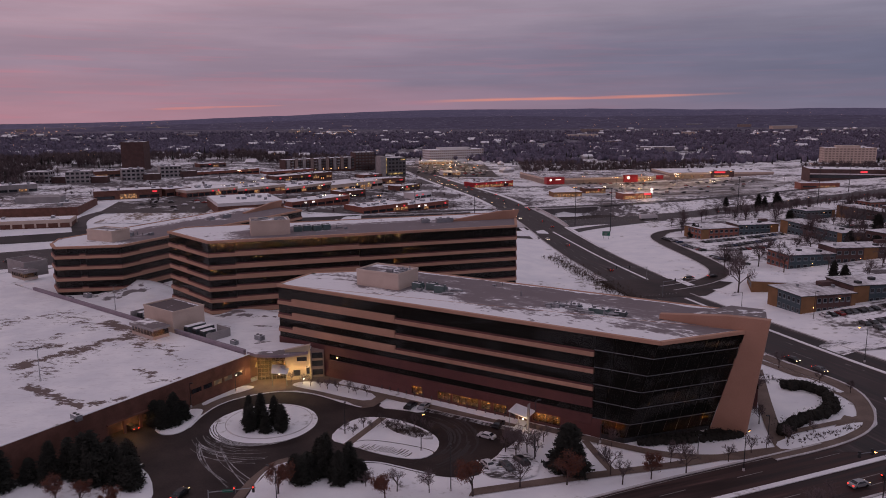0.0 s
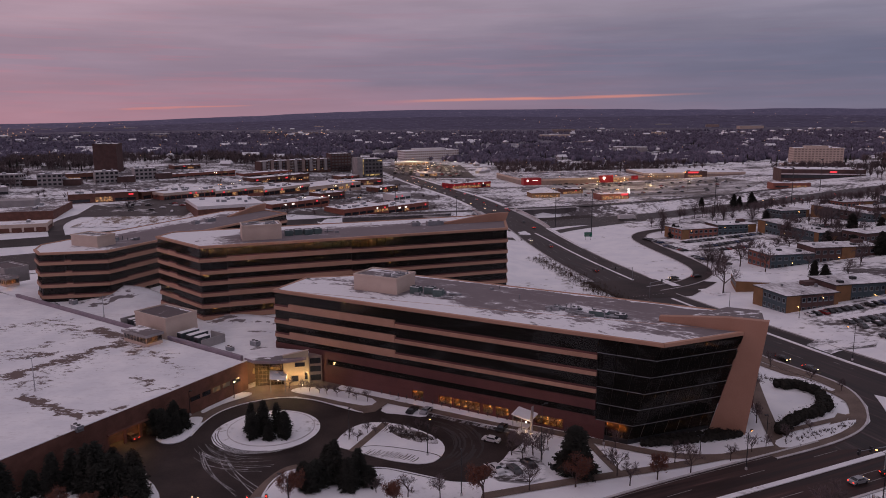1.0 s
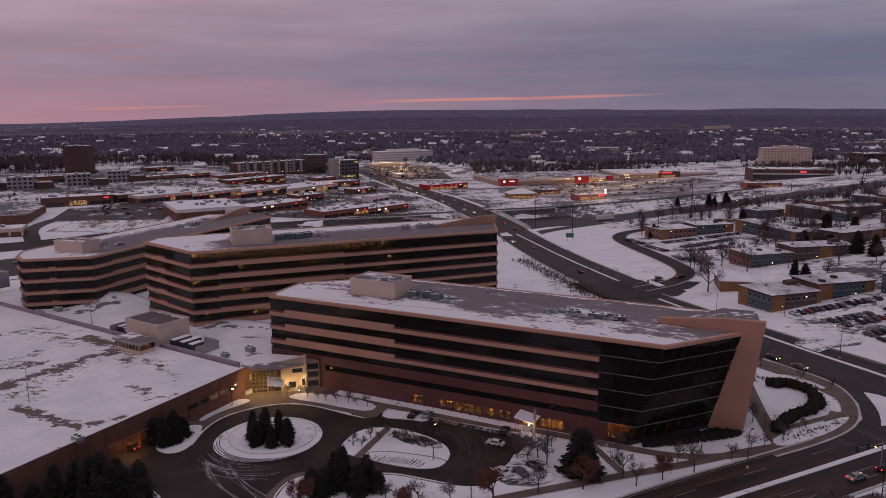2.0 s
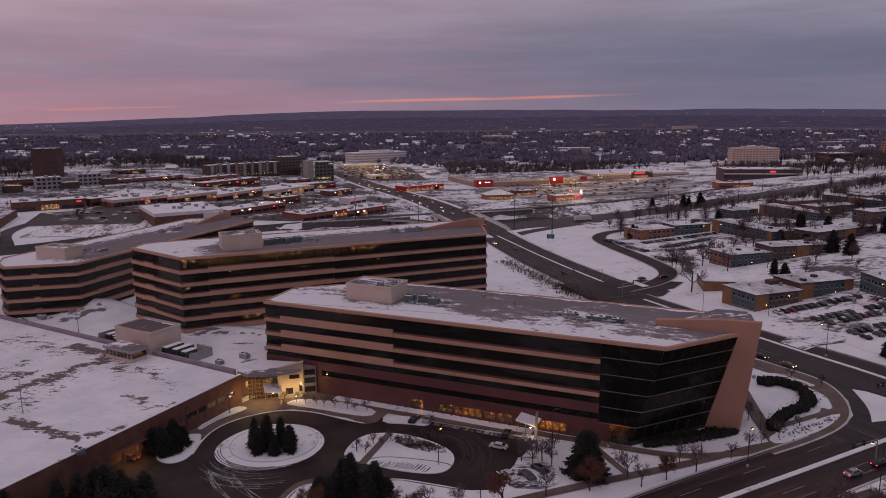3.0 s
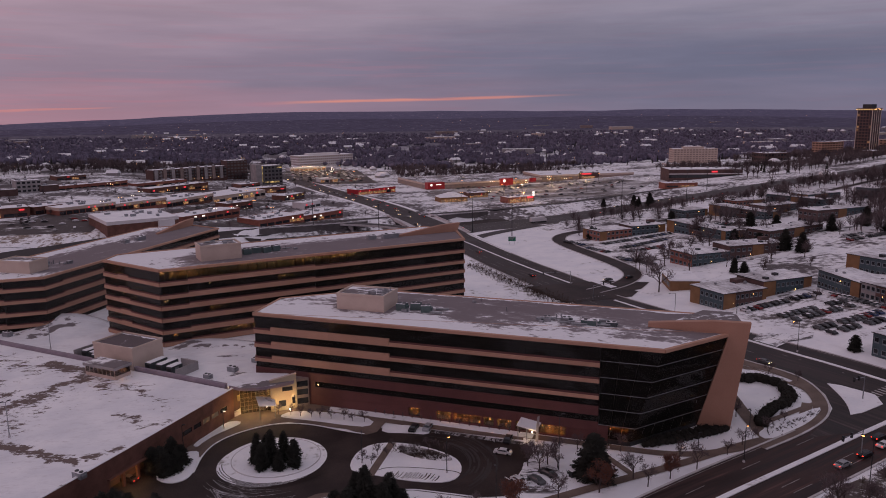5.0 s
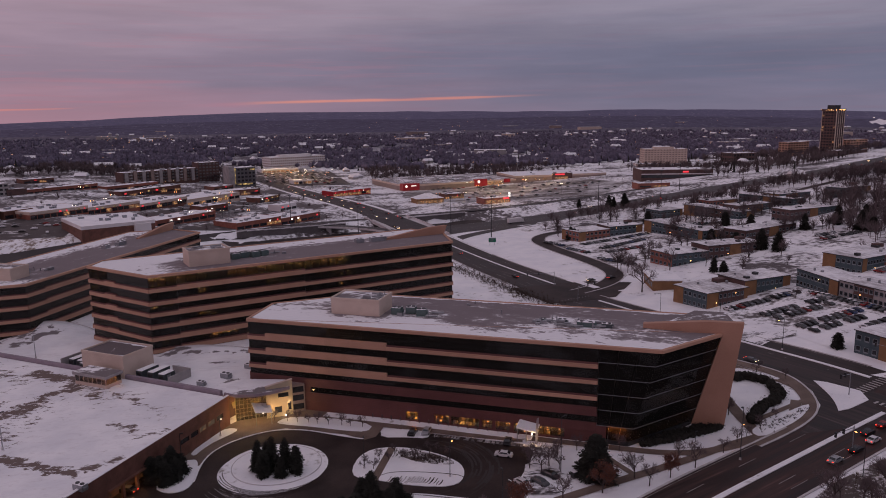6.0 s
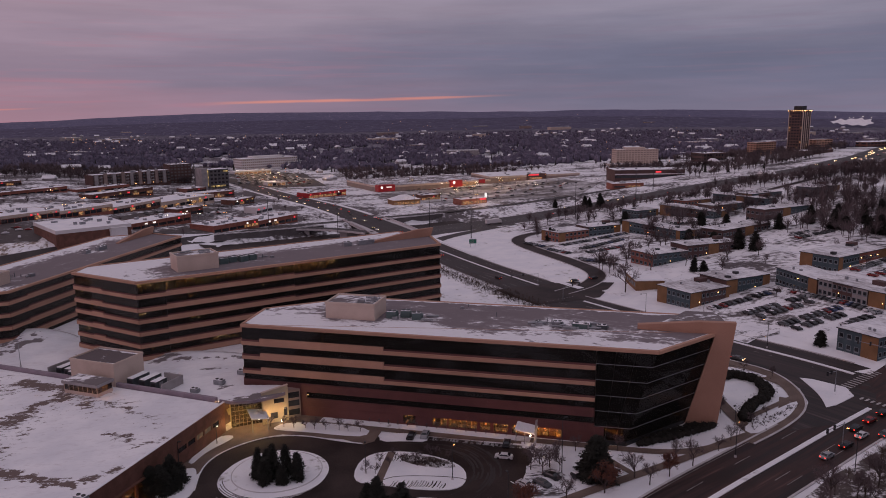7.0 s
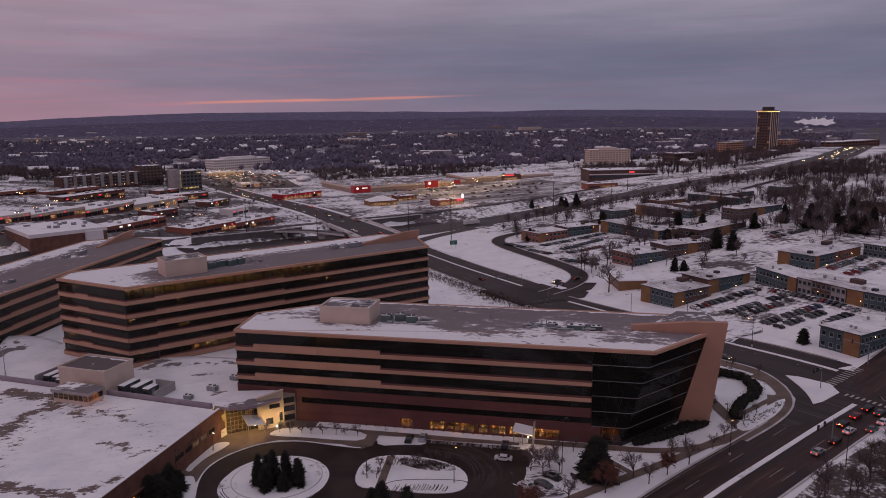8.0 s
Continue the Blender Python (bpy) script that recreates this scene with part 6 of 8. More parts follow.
def traffic_signal(x, y, turn, arm, lit):
    ob = thing("traffic_signal", pose(x, y, land(x, y), 0, 0, turn), "traffic signal on a mast arm over the junction", "traffic signal", "signals at the junctions")
    part("pole", MB().tube((0, 0, 0), (0, 0, 6.4), 0.14, 0.1, 8), grey_metal, ob)
    part("mast_arm", MB().tube((0, 0, 6.0), (arm, 0, 6.5), 0.1, 0.06, 6), grey_metal, ob)
    for u in (arm * 0.55, arm * 0.95):
        hd = part("signal_head", MB().box(u - 0.2, u + 0.2, -0.2, 0.2, 5.7, 6.9), dark_metal, ob)
        for i in range(3):
            part("signal_lens", MB().tube((u, -0.21, 6.68 - i * 0.37), (u, -0.27, 6.68 - i * 0.37), 0.13, 0.13, 8), (tail_red if i == 0 else dark_pane) if lit else dark_pane, hd)
    return ob


for a in ((-40.5, 116.4, 5, 8, True), (106, 155.5, 200, 5, False), (129.5, 161.5, 120, 8, True), (86, 306, 185, 14, False), (84, 276, 20, 10, False), (100, 128, 60, 10, False), (84, 130.5, 200, 8, False)):
    traffic_signal(*a)
part("sign_blade", MB().box(2.4, 4.2, -0.06, 0.0, 5.9, 6.4), plain("green_sign", (0.0, 0.10, 0.06), (0.0, 0.13, 0.08), 1, 5, 0.5), scene.objects["traffic_signal"], "green street-name blade")
gantry = thing("road_sign", pose(93.7, 420, land(93.7, 420), 0, 0, -10), "green direction sign on two posts beside the ramp", "road sign")
part("board", MB().box(-2.2, 2.2, -0.08, 0.08, 2.0, 4.6), bpy.data.materials["green_sign"], gantry)
for x in (-1.4, 1.4):
    part("post", MB().tube((x, 0.12, 0), (x, 0.12, 4.4), 0.09, 0.09, 6), grey_metal, gantry)
for i in range(3):
    part("lettering_bar", MB().box(-1.6, 1.6 - 0.5 * i, -0.1, -0.085, 4.0 - 0.7 * i, 4.25 - 0.7 * i), paint_white, gantry)
bol = thing("bollard", pose(-16, 179, 0), "short dark path light beside the snowy verge", "bollard", "path lights along the office")
part("post", MB().tube((0, 0, 0), (0, 0, 1.1), 0.12, 0.12, 8), dark_metal, bol)
part("cap", MB().ball((0, 0, 1.15), 0.17, 1, 1, 0.5), dark_metal, bol)
for i in range(1, 16):
    s = i / 15.5
    copy_thing(bol, pose(-16 + 33 * s, 179 - 20 * s, 0))
bin_ = thing("utility_cabinet", pose(20.5, 137, 0, 0, 0, 20), "small dark utility cabinet with a cap of snow", "utility cabinet")
part("body", MB().box(-0.9, 0.9, -0.5, 0.5, 0, 1.4), dark_metal, bin_)
part("snow_cap", MB().box(-0.95, 0.95, -0.55, 0.55, 1.4, 1.55), roof_snow, bin_)


# ---- cars ----
def car_meshes():
    prof = [(-2.3, 0.35), (-2.28, 0.75), (-2.05, 0.98), (-1.65, 1.02), (-0.95, 1.42), (0.75, 1.46), (1.35, 1.05), (2.15, 0.88), (2.32, 0.7), (2.33, 0.35)]

    def skin(w_at, pts):
        b = MB()
        n = len(pts)
        v = [(x, -w_at(z), z) for x, z in pts] + [(x, w_at(z), z) for x, z in pts]
        f = [(i, (i + 1) % n, n + (i + 1) % n, n + i)[::-1] for i in range(n)] + [tuple(range(n)), tuple(range(n, 2 * n))[::-1]]
        return b.add(v, f)
    body = skin(lambda z: 0.91 if z < 1.1 else 0.66, prof)
    glass = MB()
    for s in (-1, 1):
        q = [(-1.45, s * 0.90, 1.04), (1.15, s * 0.90, 1.06), (0.68, s * 0.70, 1.38), (-0.9, s * 0.70, 1.36)]
        glass.add([(x, y + s * 0.02, z) for x, y, z in q], [(0, 1, 2, 3) if s < 0 else (3, 2, 1, 0)])
    glass.add([(0.80, -0.62, 1.43), (1.36, -0.82, 1.08), (1.36, 0.82, 1.08), (0.80, 0.62, 1.43)], [(0, 1, 2, 3)])
    glass.add([(-1.0, -0.62, 1.41), (-1.66, -0.82, 1.05), (-1.66, 0.82, 1.05), (-1.0, 0.62, 1.41)], [(3, 2, 1, 0)])
    wheel = MB().tube((0, -0.11, 0), (0, 0.11, 0), 0.33, 0.33, 10)
    for piece in (body, glass, wheel):
        piece.v = [tuple(0.88 * c for c in p) for p in piece.v]
    return body, glass, wheel


BODY, GLASS, WHEEL = car_meshes()
BODIES = [BODY.mesh("body", c) for c in CAR_PAINT]
GLASS_ME, WHEEL_ME = GLASS.mesh("window", dark_pane), WHEEL.mesh("wheel", tyre)
CAP_ME = MB().box(-0.8, 0.62, -0.54, 0.54, 1.27, 1.33).mesh("snow_cap", drift_snow)
TAIL_ON, TAIL_OFF = MB().box(-2.06, -2.0, -0.13, 0.13, 0.63, 0.79).mesh("tail_lamp", tail_red), MB().box(-2.06, -2.0, -0.13, 0.13, 0.63, 0.79).mesh("tail_lamp", lens_dark)
HEAD_ON = MB().box(2.02, 2.08, -0.13, 0.13, 0.55, 0.69).mesh("headlight", head_lamp)
PAINT_NAMES = ("black", "dark grey", "silver", "white", "dark red", "dark blue")
MODEL = {}


def car(x, y, z, turn, paint, lit=False, snow=False, where="parked in the snowy lot", group="parked cars"):
    key = (paint, lit, snow, where)
    if key in MODEL:
        return copy_thing(MODEL[key], pose(x, y, z, 0, 0, turn))
    ob = thing("car", pose(x, y, z, 0, 0, turn), f"{PAINT_NAMES[paint]} car {where}" + (", snow-topped" if snow else ""), "car", group)
    part("body", BODIES[paint], None, ob)
    part("window", GLASS_ME, None, ob)
    for sx in (-1.23, 1.25) if "shopping" not in where and "driving" not in where else ():
        for sy in (-0.72, 0.72):
            part("wheel", WHEEL_ME, None, ob).location = (sx, sy, 0.29)
    for sy in (-0.6, 0.6):
        if lit or where.startswith("in the office"):
            part("tail_lamp", TAIL_ON if lit else TAIL_OFF, None, ob).location = (0, sy, 0)
        if lit:
            part("headlight", HEAD_ON, None, ob).location = (0, sy, 0)
    if snow:
        part("snow_cap", CAP_ME, None, ob)
    MODEL[key] = ob
    return ob


rc = random.Random(11)


def car_row(a, b, side_turn, keep=0.92, pitch=2.36):
    d = Vector(b) - Vector(a)
    n = max(1, int(d.length / pitch))
    ang = math.degrees(math.atan2(d.y, d.x)) + 90
    for i in range(n):
        if rc.random() < keep:
            p = Vector(a) + d * (i + 0.5) / n
            x, y = p.x + rc.uniform(-0.2, 0.2), p.y + rc.uniform(-0.3, 0.3)
            car(x, y, land(x, y) + 0.1, ang + (180 if rc.random() < 0.4 else 0) + side_turn + rc.uniform(-3, 3), rc.choice((0, 0, 0, 0, 1, 1, 1, 1, 2, 3, 4, 5)), False, rc.random() < 0.35)


for a, b in (((123, 233), (158, 238)), ((129, 221), (157, 223.5)), ((130, 215.5), (155, 217.5)), ((130, 204), (156, 206)), ((130, 198.5), (154, 200)), ((159.5, 234), (161, 194)), ((143, 191), (157, 193)),
             ((197, 241), (227, 251)), ((196, 231), (224, 239)), ((234, 314), (256, 313)), ((238, 322), (250, 324)), ((140, 393), (188, 404)), ((143, 376), (178, 388)), ((138, 364), (164, 367)),
             ((128, 386), (132, 368)), ((130, 352), (137, 326)), ((125, 414), (129, 396)), ((222, 418), (238, 404)), ((215, 420), (228, 405))):
    car_row(a, b, 0)
for x, y, t, p in ((-8.2, 167, -118, 0), (-4.9, 166.6, -118, 2), (12, 156, -118, 0), (8.6, 136.8, -66, 3), (12.2, 136.2, -66, 1), (15.4, 138.4, -62, 0)):
    car(x, y, 0.06, t, p, False, False, "in the office car park")
car(9, 150, 0.06, 150, 3, False, False, "in the office car park")
car(-70.3, 155.4, 0.06, 148, 0, True, False, "leaving the parking deck", "cars on the road")
car(-49, 126, 0.06, 75, 0, True, False, "on the entrance drive", "cars on the road")
for x, y, p in ((77.3, 127.9, 2), (85.2, 130.6, 0), (92.3, 133.2, 3), (94, 136.6, 0), (97.8, 131.8, 1), (103.5, 133.6, 3), (100.2, 138.6, 4), (106.4, 140.6, 0), (107, 137.6, 1)):
    car(x, y, land(x, y) + 0.1, 19, p, True, False, "waiting with its tail lamps lit", "cars on the road")
for x, y, t, p in ((96, 195, -70, 0), (99, 186, -70, 1), (76, 330, 100, 0), (68, 400, 97, 1), (60, 420, -82, 3), (70, 470, 92, 0), (66, 560, 95, 0), (50, 600, -75, 1), (34, 690, -70, 2), (12, 745, 110, 0), (-8, 830, 108, 3), (-22, 890, -72, 1), (114, 306, 20, 0), (104, 306, 190, 1)):
    car(x, y, lie(x, y) + 0.12, t, p, True, False, "driving with its lamps lit", "cars on the road")
art_line = smooth_line(ARTERIAL[6:12], 4)
for i in range(38):
    o = rc.choice((-9.5, -6, -2.8, -6, -9.5, 3.2, 7, 10))
    j = int(len(art_line) * (0.22 + 0.5 * rc.random() if i < 26 else 0.1 + 0.88 * rc.random()))
    (x, y), (x1, y1) = beside(art_line, o)[j], beside(art_line, o)[j + 1]
    car(x, y, lie(x, y) + 0.1, math.degrees(math.atan2(y1 - y, x1 - x)) + (180 if o < 0 else 0), rc.choice((0, 1, 2, 3)), True, False, "driving with its lamps lit", "cars on the road")
for i in range(46):
    s = rc.uniform(0, 1)
    x0 = -380 + 1080 * s
    seg = next((a, b) for a, b in zip(HIGHWAY, HIGHWAY[1:]) if a[0] <= x0 <= b[0])
    yy = seg[0][1] + (seg[1][1] - seg[0][1]) * (x0 - seg[0][0]) / (seg[1][0] - seg[0][0])
    up = rc.random() < 0.5
    y0 = yy + rc.choice((5, 8.7, 12.3)) * (1 if up else -1)
    car(x0, y0, land(x0, y0) + 0.16, 16 + (180 if up else 0), rc.choice((0, 1, 2, 3)), True, False, "driving with its lamps lit", "cars on the road")
truck = thing("lorry", pose(150, 536, land(150, 536) + 0.16, 0, 0, 16), "white box lorry on the highway", "lorry")
part("box_body", MB().box(-7, 5, -1.25, 1.25, 1.0, 4.0), white_wall, truck)
part("cab", MB().add([(5.2, -1.2, 0.7), (7.6, -1.2, 0.7), (7.6, 1.2, 0.7), (5.2, 1.2, 0.7), (5.2, -1.2, 3.0), (6.9, -1.2, 3.0), (6.9, 1.2, 3.0), (5.2, 1.2, 3.0)], [(0, 3, 2, 1), (4, 5, 6, 7), (0, 1, 5, 4), (1, 2, 6, 5), (2, 3, 7, 6), (3, 0, 4, 7)]), white_wall, truck)
part("chassis", MB().box(-6.8, 7.2, -0.9, 0.9, 0.6, 1.0), dark_metal, truck)
for x in (-5.6, -4.2, 6.2):
    for y in (-1.1, 1.1):
        part("wheel", MB().tube((x, y - 0.15, 0.5), (x, y + 0.15, 0.5), 0.5, 0.5, 10), tyre, truck)


# ---- trees ----
def grow(mb_, twigs, p, d, r, length, level, q, spread=0.52):
    end = p + d * length
    (mb_ if level < 2 else twigs).tube(p, end, max(r, 0.032 if level < 3 else 0.024), max(0.016, r * 0.6), 6 if level == 0 else (4 if level < 2 else 3))
    if level >= 4:
        return
    n = (6, 5, 5, 4)[level]
    for i in range(n):
        s = 0.45 + 0.55 * (i + 1) / n
        a = q.uniform(0, 6.283)
        side_ = d.orthogonal().normalized()
        side_.rotate(Matrix.Rotation(a, 3, d))
        nd = (d * (1 - spread * q.uniform(0.6, 1.3)) + side_ * spread * q.uniform(0.8, 1.4) + Vector((0, 0, 0.2))).normalized()
        grow(mb_, twigs, p + d * length * s, nd, r * 0.55, length * q.uniform(0.5, 0.72), level + 1, q, spread)


def bare_tree_meshes(h, seed, leaves=False):
    q = random.Random(seed)
    trunk, twigs, lv = MB(), MB(), MB()
    grow(trunk, twigs, Vector((0, 0, -0.1)), Vector((q.uniform(-0.05, 0.05), q.uniform(-0.05, 0.05), 1)).normalized(), h * 0.022, h * (0.36 if leaves else 0.42), 0, q, 0.46 if leaves else 0.52)
    if leaves:
        ends = twigs.v[3::6]
        for e in ends:
            for _ in range(4):
                c = Vector(e) + Vector((q.gauss(0, 0.22), q.gauss(0, 0.22), q.gauss(0, 0.25)))
                a, b = Vector((q.gauss(0, 1), q.gauss(0, 1), q.gauss(0, 1))).normalized() * 0.13, Vector((q.gauss(0, 1), q.gauss(0, 1), q.gauss(0, 1))).normalized() * 0.1
                lv.add([c - a, c + b, c + a, c - b], [(0, 1, 2, 3)])
    return trunk.mesh("trunk", bark), twigs.mesh("crown", twig), lv.mesh("leaves", rust_leaf) if leaves else None


BARE = [bare_tree_meshes(1.0 * h, 20 + i) for i, h in enumerate((9, 8, 10, 7))]
OAK = [bare_tree_meshes(h, 40 + i, True) for i, h in enumerate((9.0, 8.0))]


def conifer_meshes(h, r, seed, boughs=300, power=0.5):
    """Tapered trunk and drooping boughs at uneven heights, each a fan of needle sprays with gaps between."""
    q = random.Random(seed)
    trunk, crown = MB().tube((0, 0, -0.1), (0, 0, h * 0.96), r * 0.07, 0.03, 6), MB()
    ph, ph2, lean = q.uniform(0, 6.28), q.uniform(0, 6.28), q.uniform(-0.04, 0.04)
    for i in range(boughs):
        t_ = q.random() ** 1.25
        z = h * (0.05 + 0.93 * t_)
        a = q.uniform(0, 6.283)
        lobe = 1 + 0.16 * math.sin(2 * a + ph + 5 * t_) + 0.12 * math.sin(5 * a + ph2 - 9 * t_)
        ln = (r * min(1.0, 0.8 + 2.2 * t_) * (1 - t_) ** power * lobe + 0.22) * q.uniform(0.6, 1.0)
        c, s = math.cos(a), math.sin(a)
        root = Vector((lean * z, 0, z + 0.2))
        tip = Vector((lean * z + c * ln, s * ln, z - ln * q.uniform(0.02, 0.42) + 0.1))
        w_ = (0.05 * ln + 0.06) * q.uniform(0.7, 1.4)
        sd = Vector((-s, c, q.uniform(-0.25, 0.25))) * w_
        midp = root.lerp(tip, q.uniform(0.5, 0.7))
        crown.add([root, midp - sd, tip, midp + sd, midp + Vector((0, 0, 0.3 * w_ + 0.1))], [(0, 1, 4), (1, 2, 4), (2, 3, 4), (3, 0, 4)])
        for _ in range(7):
            p_ = root.lerp(tip, q.uniform(0.4, 1.02)) + Vector((q.gauss(0, 0.16), q.gauss(0, 0.16), q.gauss(0, 0.08)))
            e = 0.12 + 0.06 * ln
            crown.add([p_ + Vector((q.gauss(0, e), q.gauss(0, e), q.gauss(0, 0.5 * e))) for _ in range(3)], [(0, 1, 2)])
    return trunk.mesh("trunk", bark), crown.mesh("crown", needles)


SPRUCE = [conifer_meshes(8.2, 3.0, 60, 640), conifer_meshes(7.0, 3.1, 61, 640, 0.42), conifer_meshes(9.0, 3.0, 62, 700, 0.55), conifer_meshes(6.0, 2.8, 63, 560, 0.4), conifer_meshes(9.9, 4.2, 64, 2100, 0.38), conifer_meshes(8.6, 2.2, 65, 620, 0.62), conifer_meshes(6.6, 2.1, 66, 520, 0.55)]
TREES = {}


def tree(kind, i, x, y, s, turn, where, ground_at=land):
    key = (kind, i, where)
    m_ = pose(x, y, ground_at(x, y), 0, 0, turn)
    if key in TREES:
        ob = copy_thing(TREES[key], m_)
    else:
        names, label = {"bare": ("bare_tree", "leafless tree with grey-brown twigs "), "oak": ("oak_tree", "oak with dry rust-red leaves "), "spruce": ("spruce_tree", "dense dark green spruce ")}[kind]
        meshes = {"bare": BARE, "oak": OAK, "spruce": SPRUCE}[kind][i]
        ob = thing(names, m_, label + where, "tree", f"{names.replace('_', ' ')}s {where}")
        for me in meshes:
            if me:
                part(me.name.split(".")[0], me, None, ob)
        TREES[key] = ob
    ob.scale = (s, s, s)
    return ob


rt = random.Random(21)
for x, y, s, i in ((-44.4, 157.6, 0.82, 5), (-43.2, 154.6, 0.9, 6), (-41.2, 156.8, 0.93, 5), (-39.7, 153.2, 0.7, 6), (-36.4, 154.8, 0.93, 6), (-38.6, 157.6, 0.82, 5), (-42.4, 159.4, 0.85, 6)):
    tree("spruce", i, x, y, s, rt.uniform(0, 360), "on the snowy round island")
for x, y, s in ((-66, 158.8, 0.8), (-64.3, 158, 0.85), (-62.3, 160.2, 0.85), (-60.6, 161, 0.75), (-63, 156.6, 0.7), (-61.2, 158, 0.6)):
    tree("spruce", rt.randrange(4), x, y, s, rt.uniform(0, 360), "beside the parking deck")
for x, y, s in ((-88, 126, 1.1), (-84, 129, 1.0), (-80, 132, 0.8), (-76.5, 132.5, 0.9), (-73, 134, 1.0), (-70, 133, 1.15), (-67, 131, 1.2), (-64, 131.5, 1.1), (-61, 132, 1.05), (-59.5, 129.5, 0.9), (-72, 137, 0.9), (-66, 136, 0.9), (-87, 122, 1.0), (-62.5, 135.5, 0.8), (-92, 119, 1.0)):
    tree("spruce", rt.randrange(4), x, y, s, rt.uniform(0, 360), "in the grove by the entrance drive")
for x, y, s in ((-29, 133, 0.8), (-26.5, 132.5, 0.9), (-23.5, 134, 0.98), (-21, 132.5, 0.85), (-18.5, 133, 0.9), (-16.5, 132, 0.7), (-25, 135.5, 0.85), (-27.6, 130.8, 0.75), (-20, 130.6, 0.75)):
    tree("spruce", rt.randrange(4), x, y, s, rt.uniform(0, 360), "in the clump beside the car park")
tree("spruce", 4, 24.2, 135.2, 1.0, 20, "standing alone by the footpath")
for x, y, s, i in ((-31, 126.5, 1.0, 0), (5, 125.5, 1.05, 0), (23, 129.5, 1.0, 1), (39.5, 131.5, 0.8, 1), (-66, 123, 0.7, 0), (-60, 121, 0.7, 1), (-71, 124, 0.8, 1), (-11, 124, 0.8, 0)):
    tree("oak", i, x, y, s, rt.uniform(0, 360), "by the avenue")
for x, y, s in ((14, 128.5, 0.8), (32, 133, 0.9), (33.5, 129.5, 0.6), (47, 134, 0.75), (45.2, 138, 0.65), (-3, 126.5, 0.75), (-9, 127, 0.6), (-15, 129, 0.6), (70.5, 156, 0.75), (76, 172, 0.9), (80, 184, 0.8), (72.5, 146.5, 0.6), (80, 150.5, 0.5), (35, 145.5, 0.5), (26, 148.5, 0.5), (14.5, 141, 0.7), (12.5, 143, 0.8), (17, 143, 0.7), (15.5, 145, 0.6), (18.5, 141, 0.7), (13.5, 147.5, 0.5), (16, 148.5, 0.5), (19.5, 145, 0.6), (21, 148, 0.5), (63, 142, 0.5), (67, 144, 0.5), (86, 197, 0.8), (90, 190, 0.6), (95, 178, 0.5), (99, 171, 0.5), (57, 138.5, 0.5)):
    tree("bare", rt.randrange(4), x, y, s, rt.uniform(0, 360), "on the snowy office lawn")
for i in range(9):
    tree("bare", i % 4, -40 + i * 2.6 + rt.uniform(-0.4, 0.4), 184 - i * 1.25, 0.42, rt.uniform(0, 360), "along the entrance walk")
for i in range(11):
    tree("bare", i % 4, -22 + i * 1.9, 155.5 - abs(i - 5) * 0.5 + rt.uniform(-3, 3), rt.uniform(0.3, 0.42), rt.uniform(0, 360), "on the car park island")
for x, y in ((63, 112), (66.5, 114.5), (69, 111.5), (73, 113.5), (77, 114), (80, 116.5), (84, 115), (71, 109), (79, 111.5), (87, 118.5), (58, 109), (90, 114)):
    tree("bare", rt.randrange(4), x, y, rt.uniform(0.75, 1.1), rt.uniform(0, 360), "across the avenue")
for x, y, s in ((113, 276, 1.75), (140, 322, 1.6), (131, 318, 1.2), (144, 306, 1.3), (137, 262, 0.8), (161, 303, 1.2), (186, 306, 1.3), (197, 297, 1.2), (205, 322, 1.4), (151, 338, 1.3), (192, 340, 1.4), (212, 372, 1.5), (222, 385, 1.4), (206, 398, 1.4), (174, 345, 1.5), (182, 352, 1.4), (215, 356, 1.5), (191, 386, 1.2), (169, 287, 0.8), (165, 281, 0.7), (152, 232, 0.6), (209, 246, 0.6), (182, 300, 1.0), (187, 280, 0.7), (226, 280, 0.7), (150, 330, 1.1), (160, 345, 1.1), (170, 350, 1.0), (138, 340, 0.9)):
    tree("bare", rt.randrange(4), x, y, s, rt.uniform(0, 360), "among the apartment blocks")
for x, y, s in ((268, 342, 1.2), (260, 317, 1.3), (262, 311, 1.2), (266, 300, 1.2), (268, 295, 1.4), (270, 290, 1.1), (286, 299, 1.3), (283, 320, 1.2), (241, 379, 1.2), (157, 291, 0.8), (198, 354, 1.2), (203, 350, 1.0), (198, 333, 1.3), (202, 318, 1.3), (204, 308, 1.2), (160, 288, 0.7), (127.2, 183.5, 0.8), (296, 310, 1.2), (300, 325, 1.3), (310, 300, 1.2), (275, 330, 1.2), (250, 345, 1.1), (142, 415, 1.0), (208, 440, 1.2), (235, 395, 1.2), (240, 560, 1.2), (246, 563, 1.0), (252, 556, 1.3), (256, 560, 1.2), (225, 585, 0.9)):
    tree("spruce", rt.randrange(4), x, y, s, rt.uniform(0, 360), "among the apartment blocks")

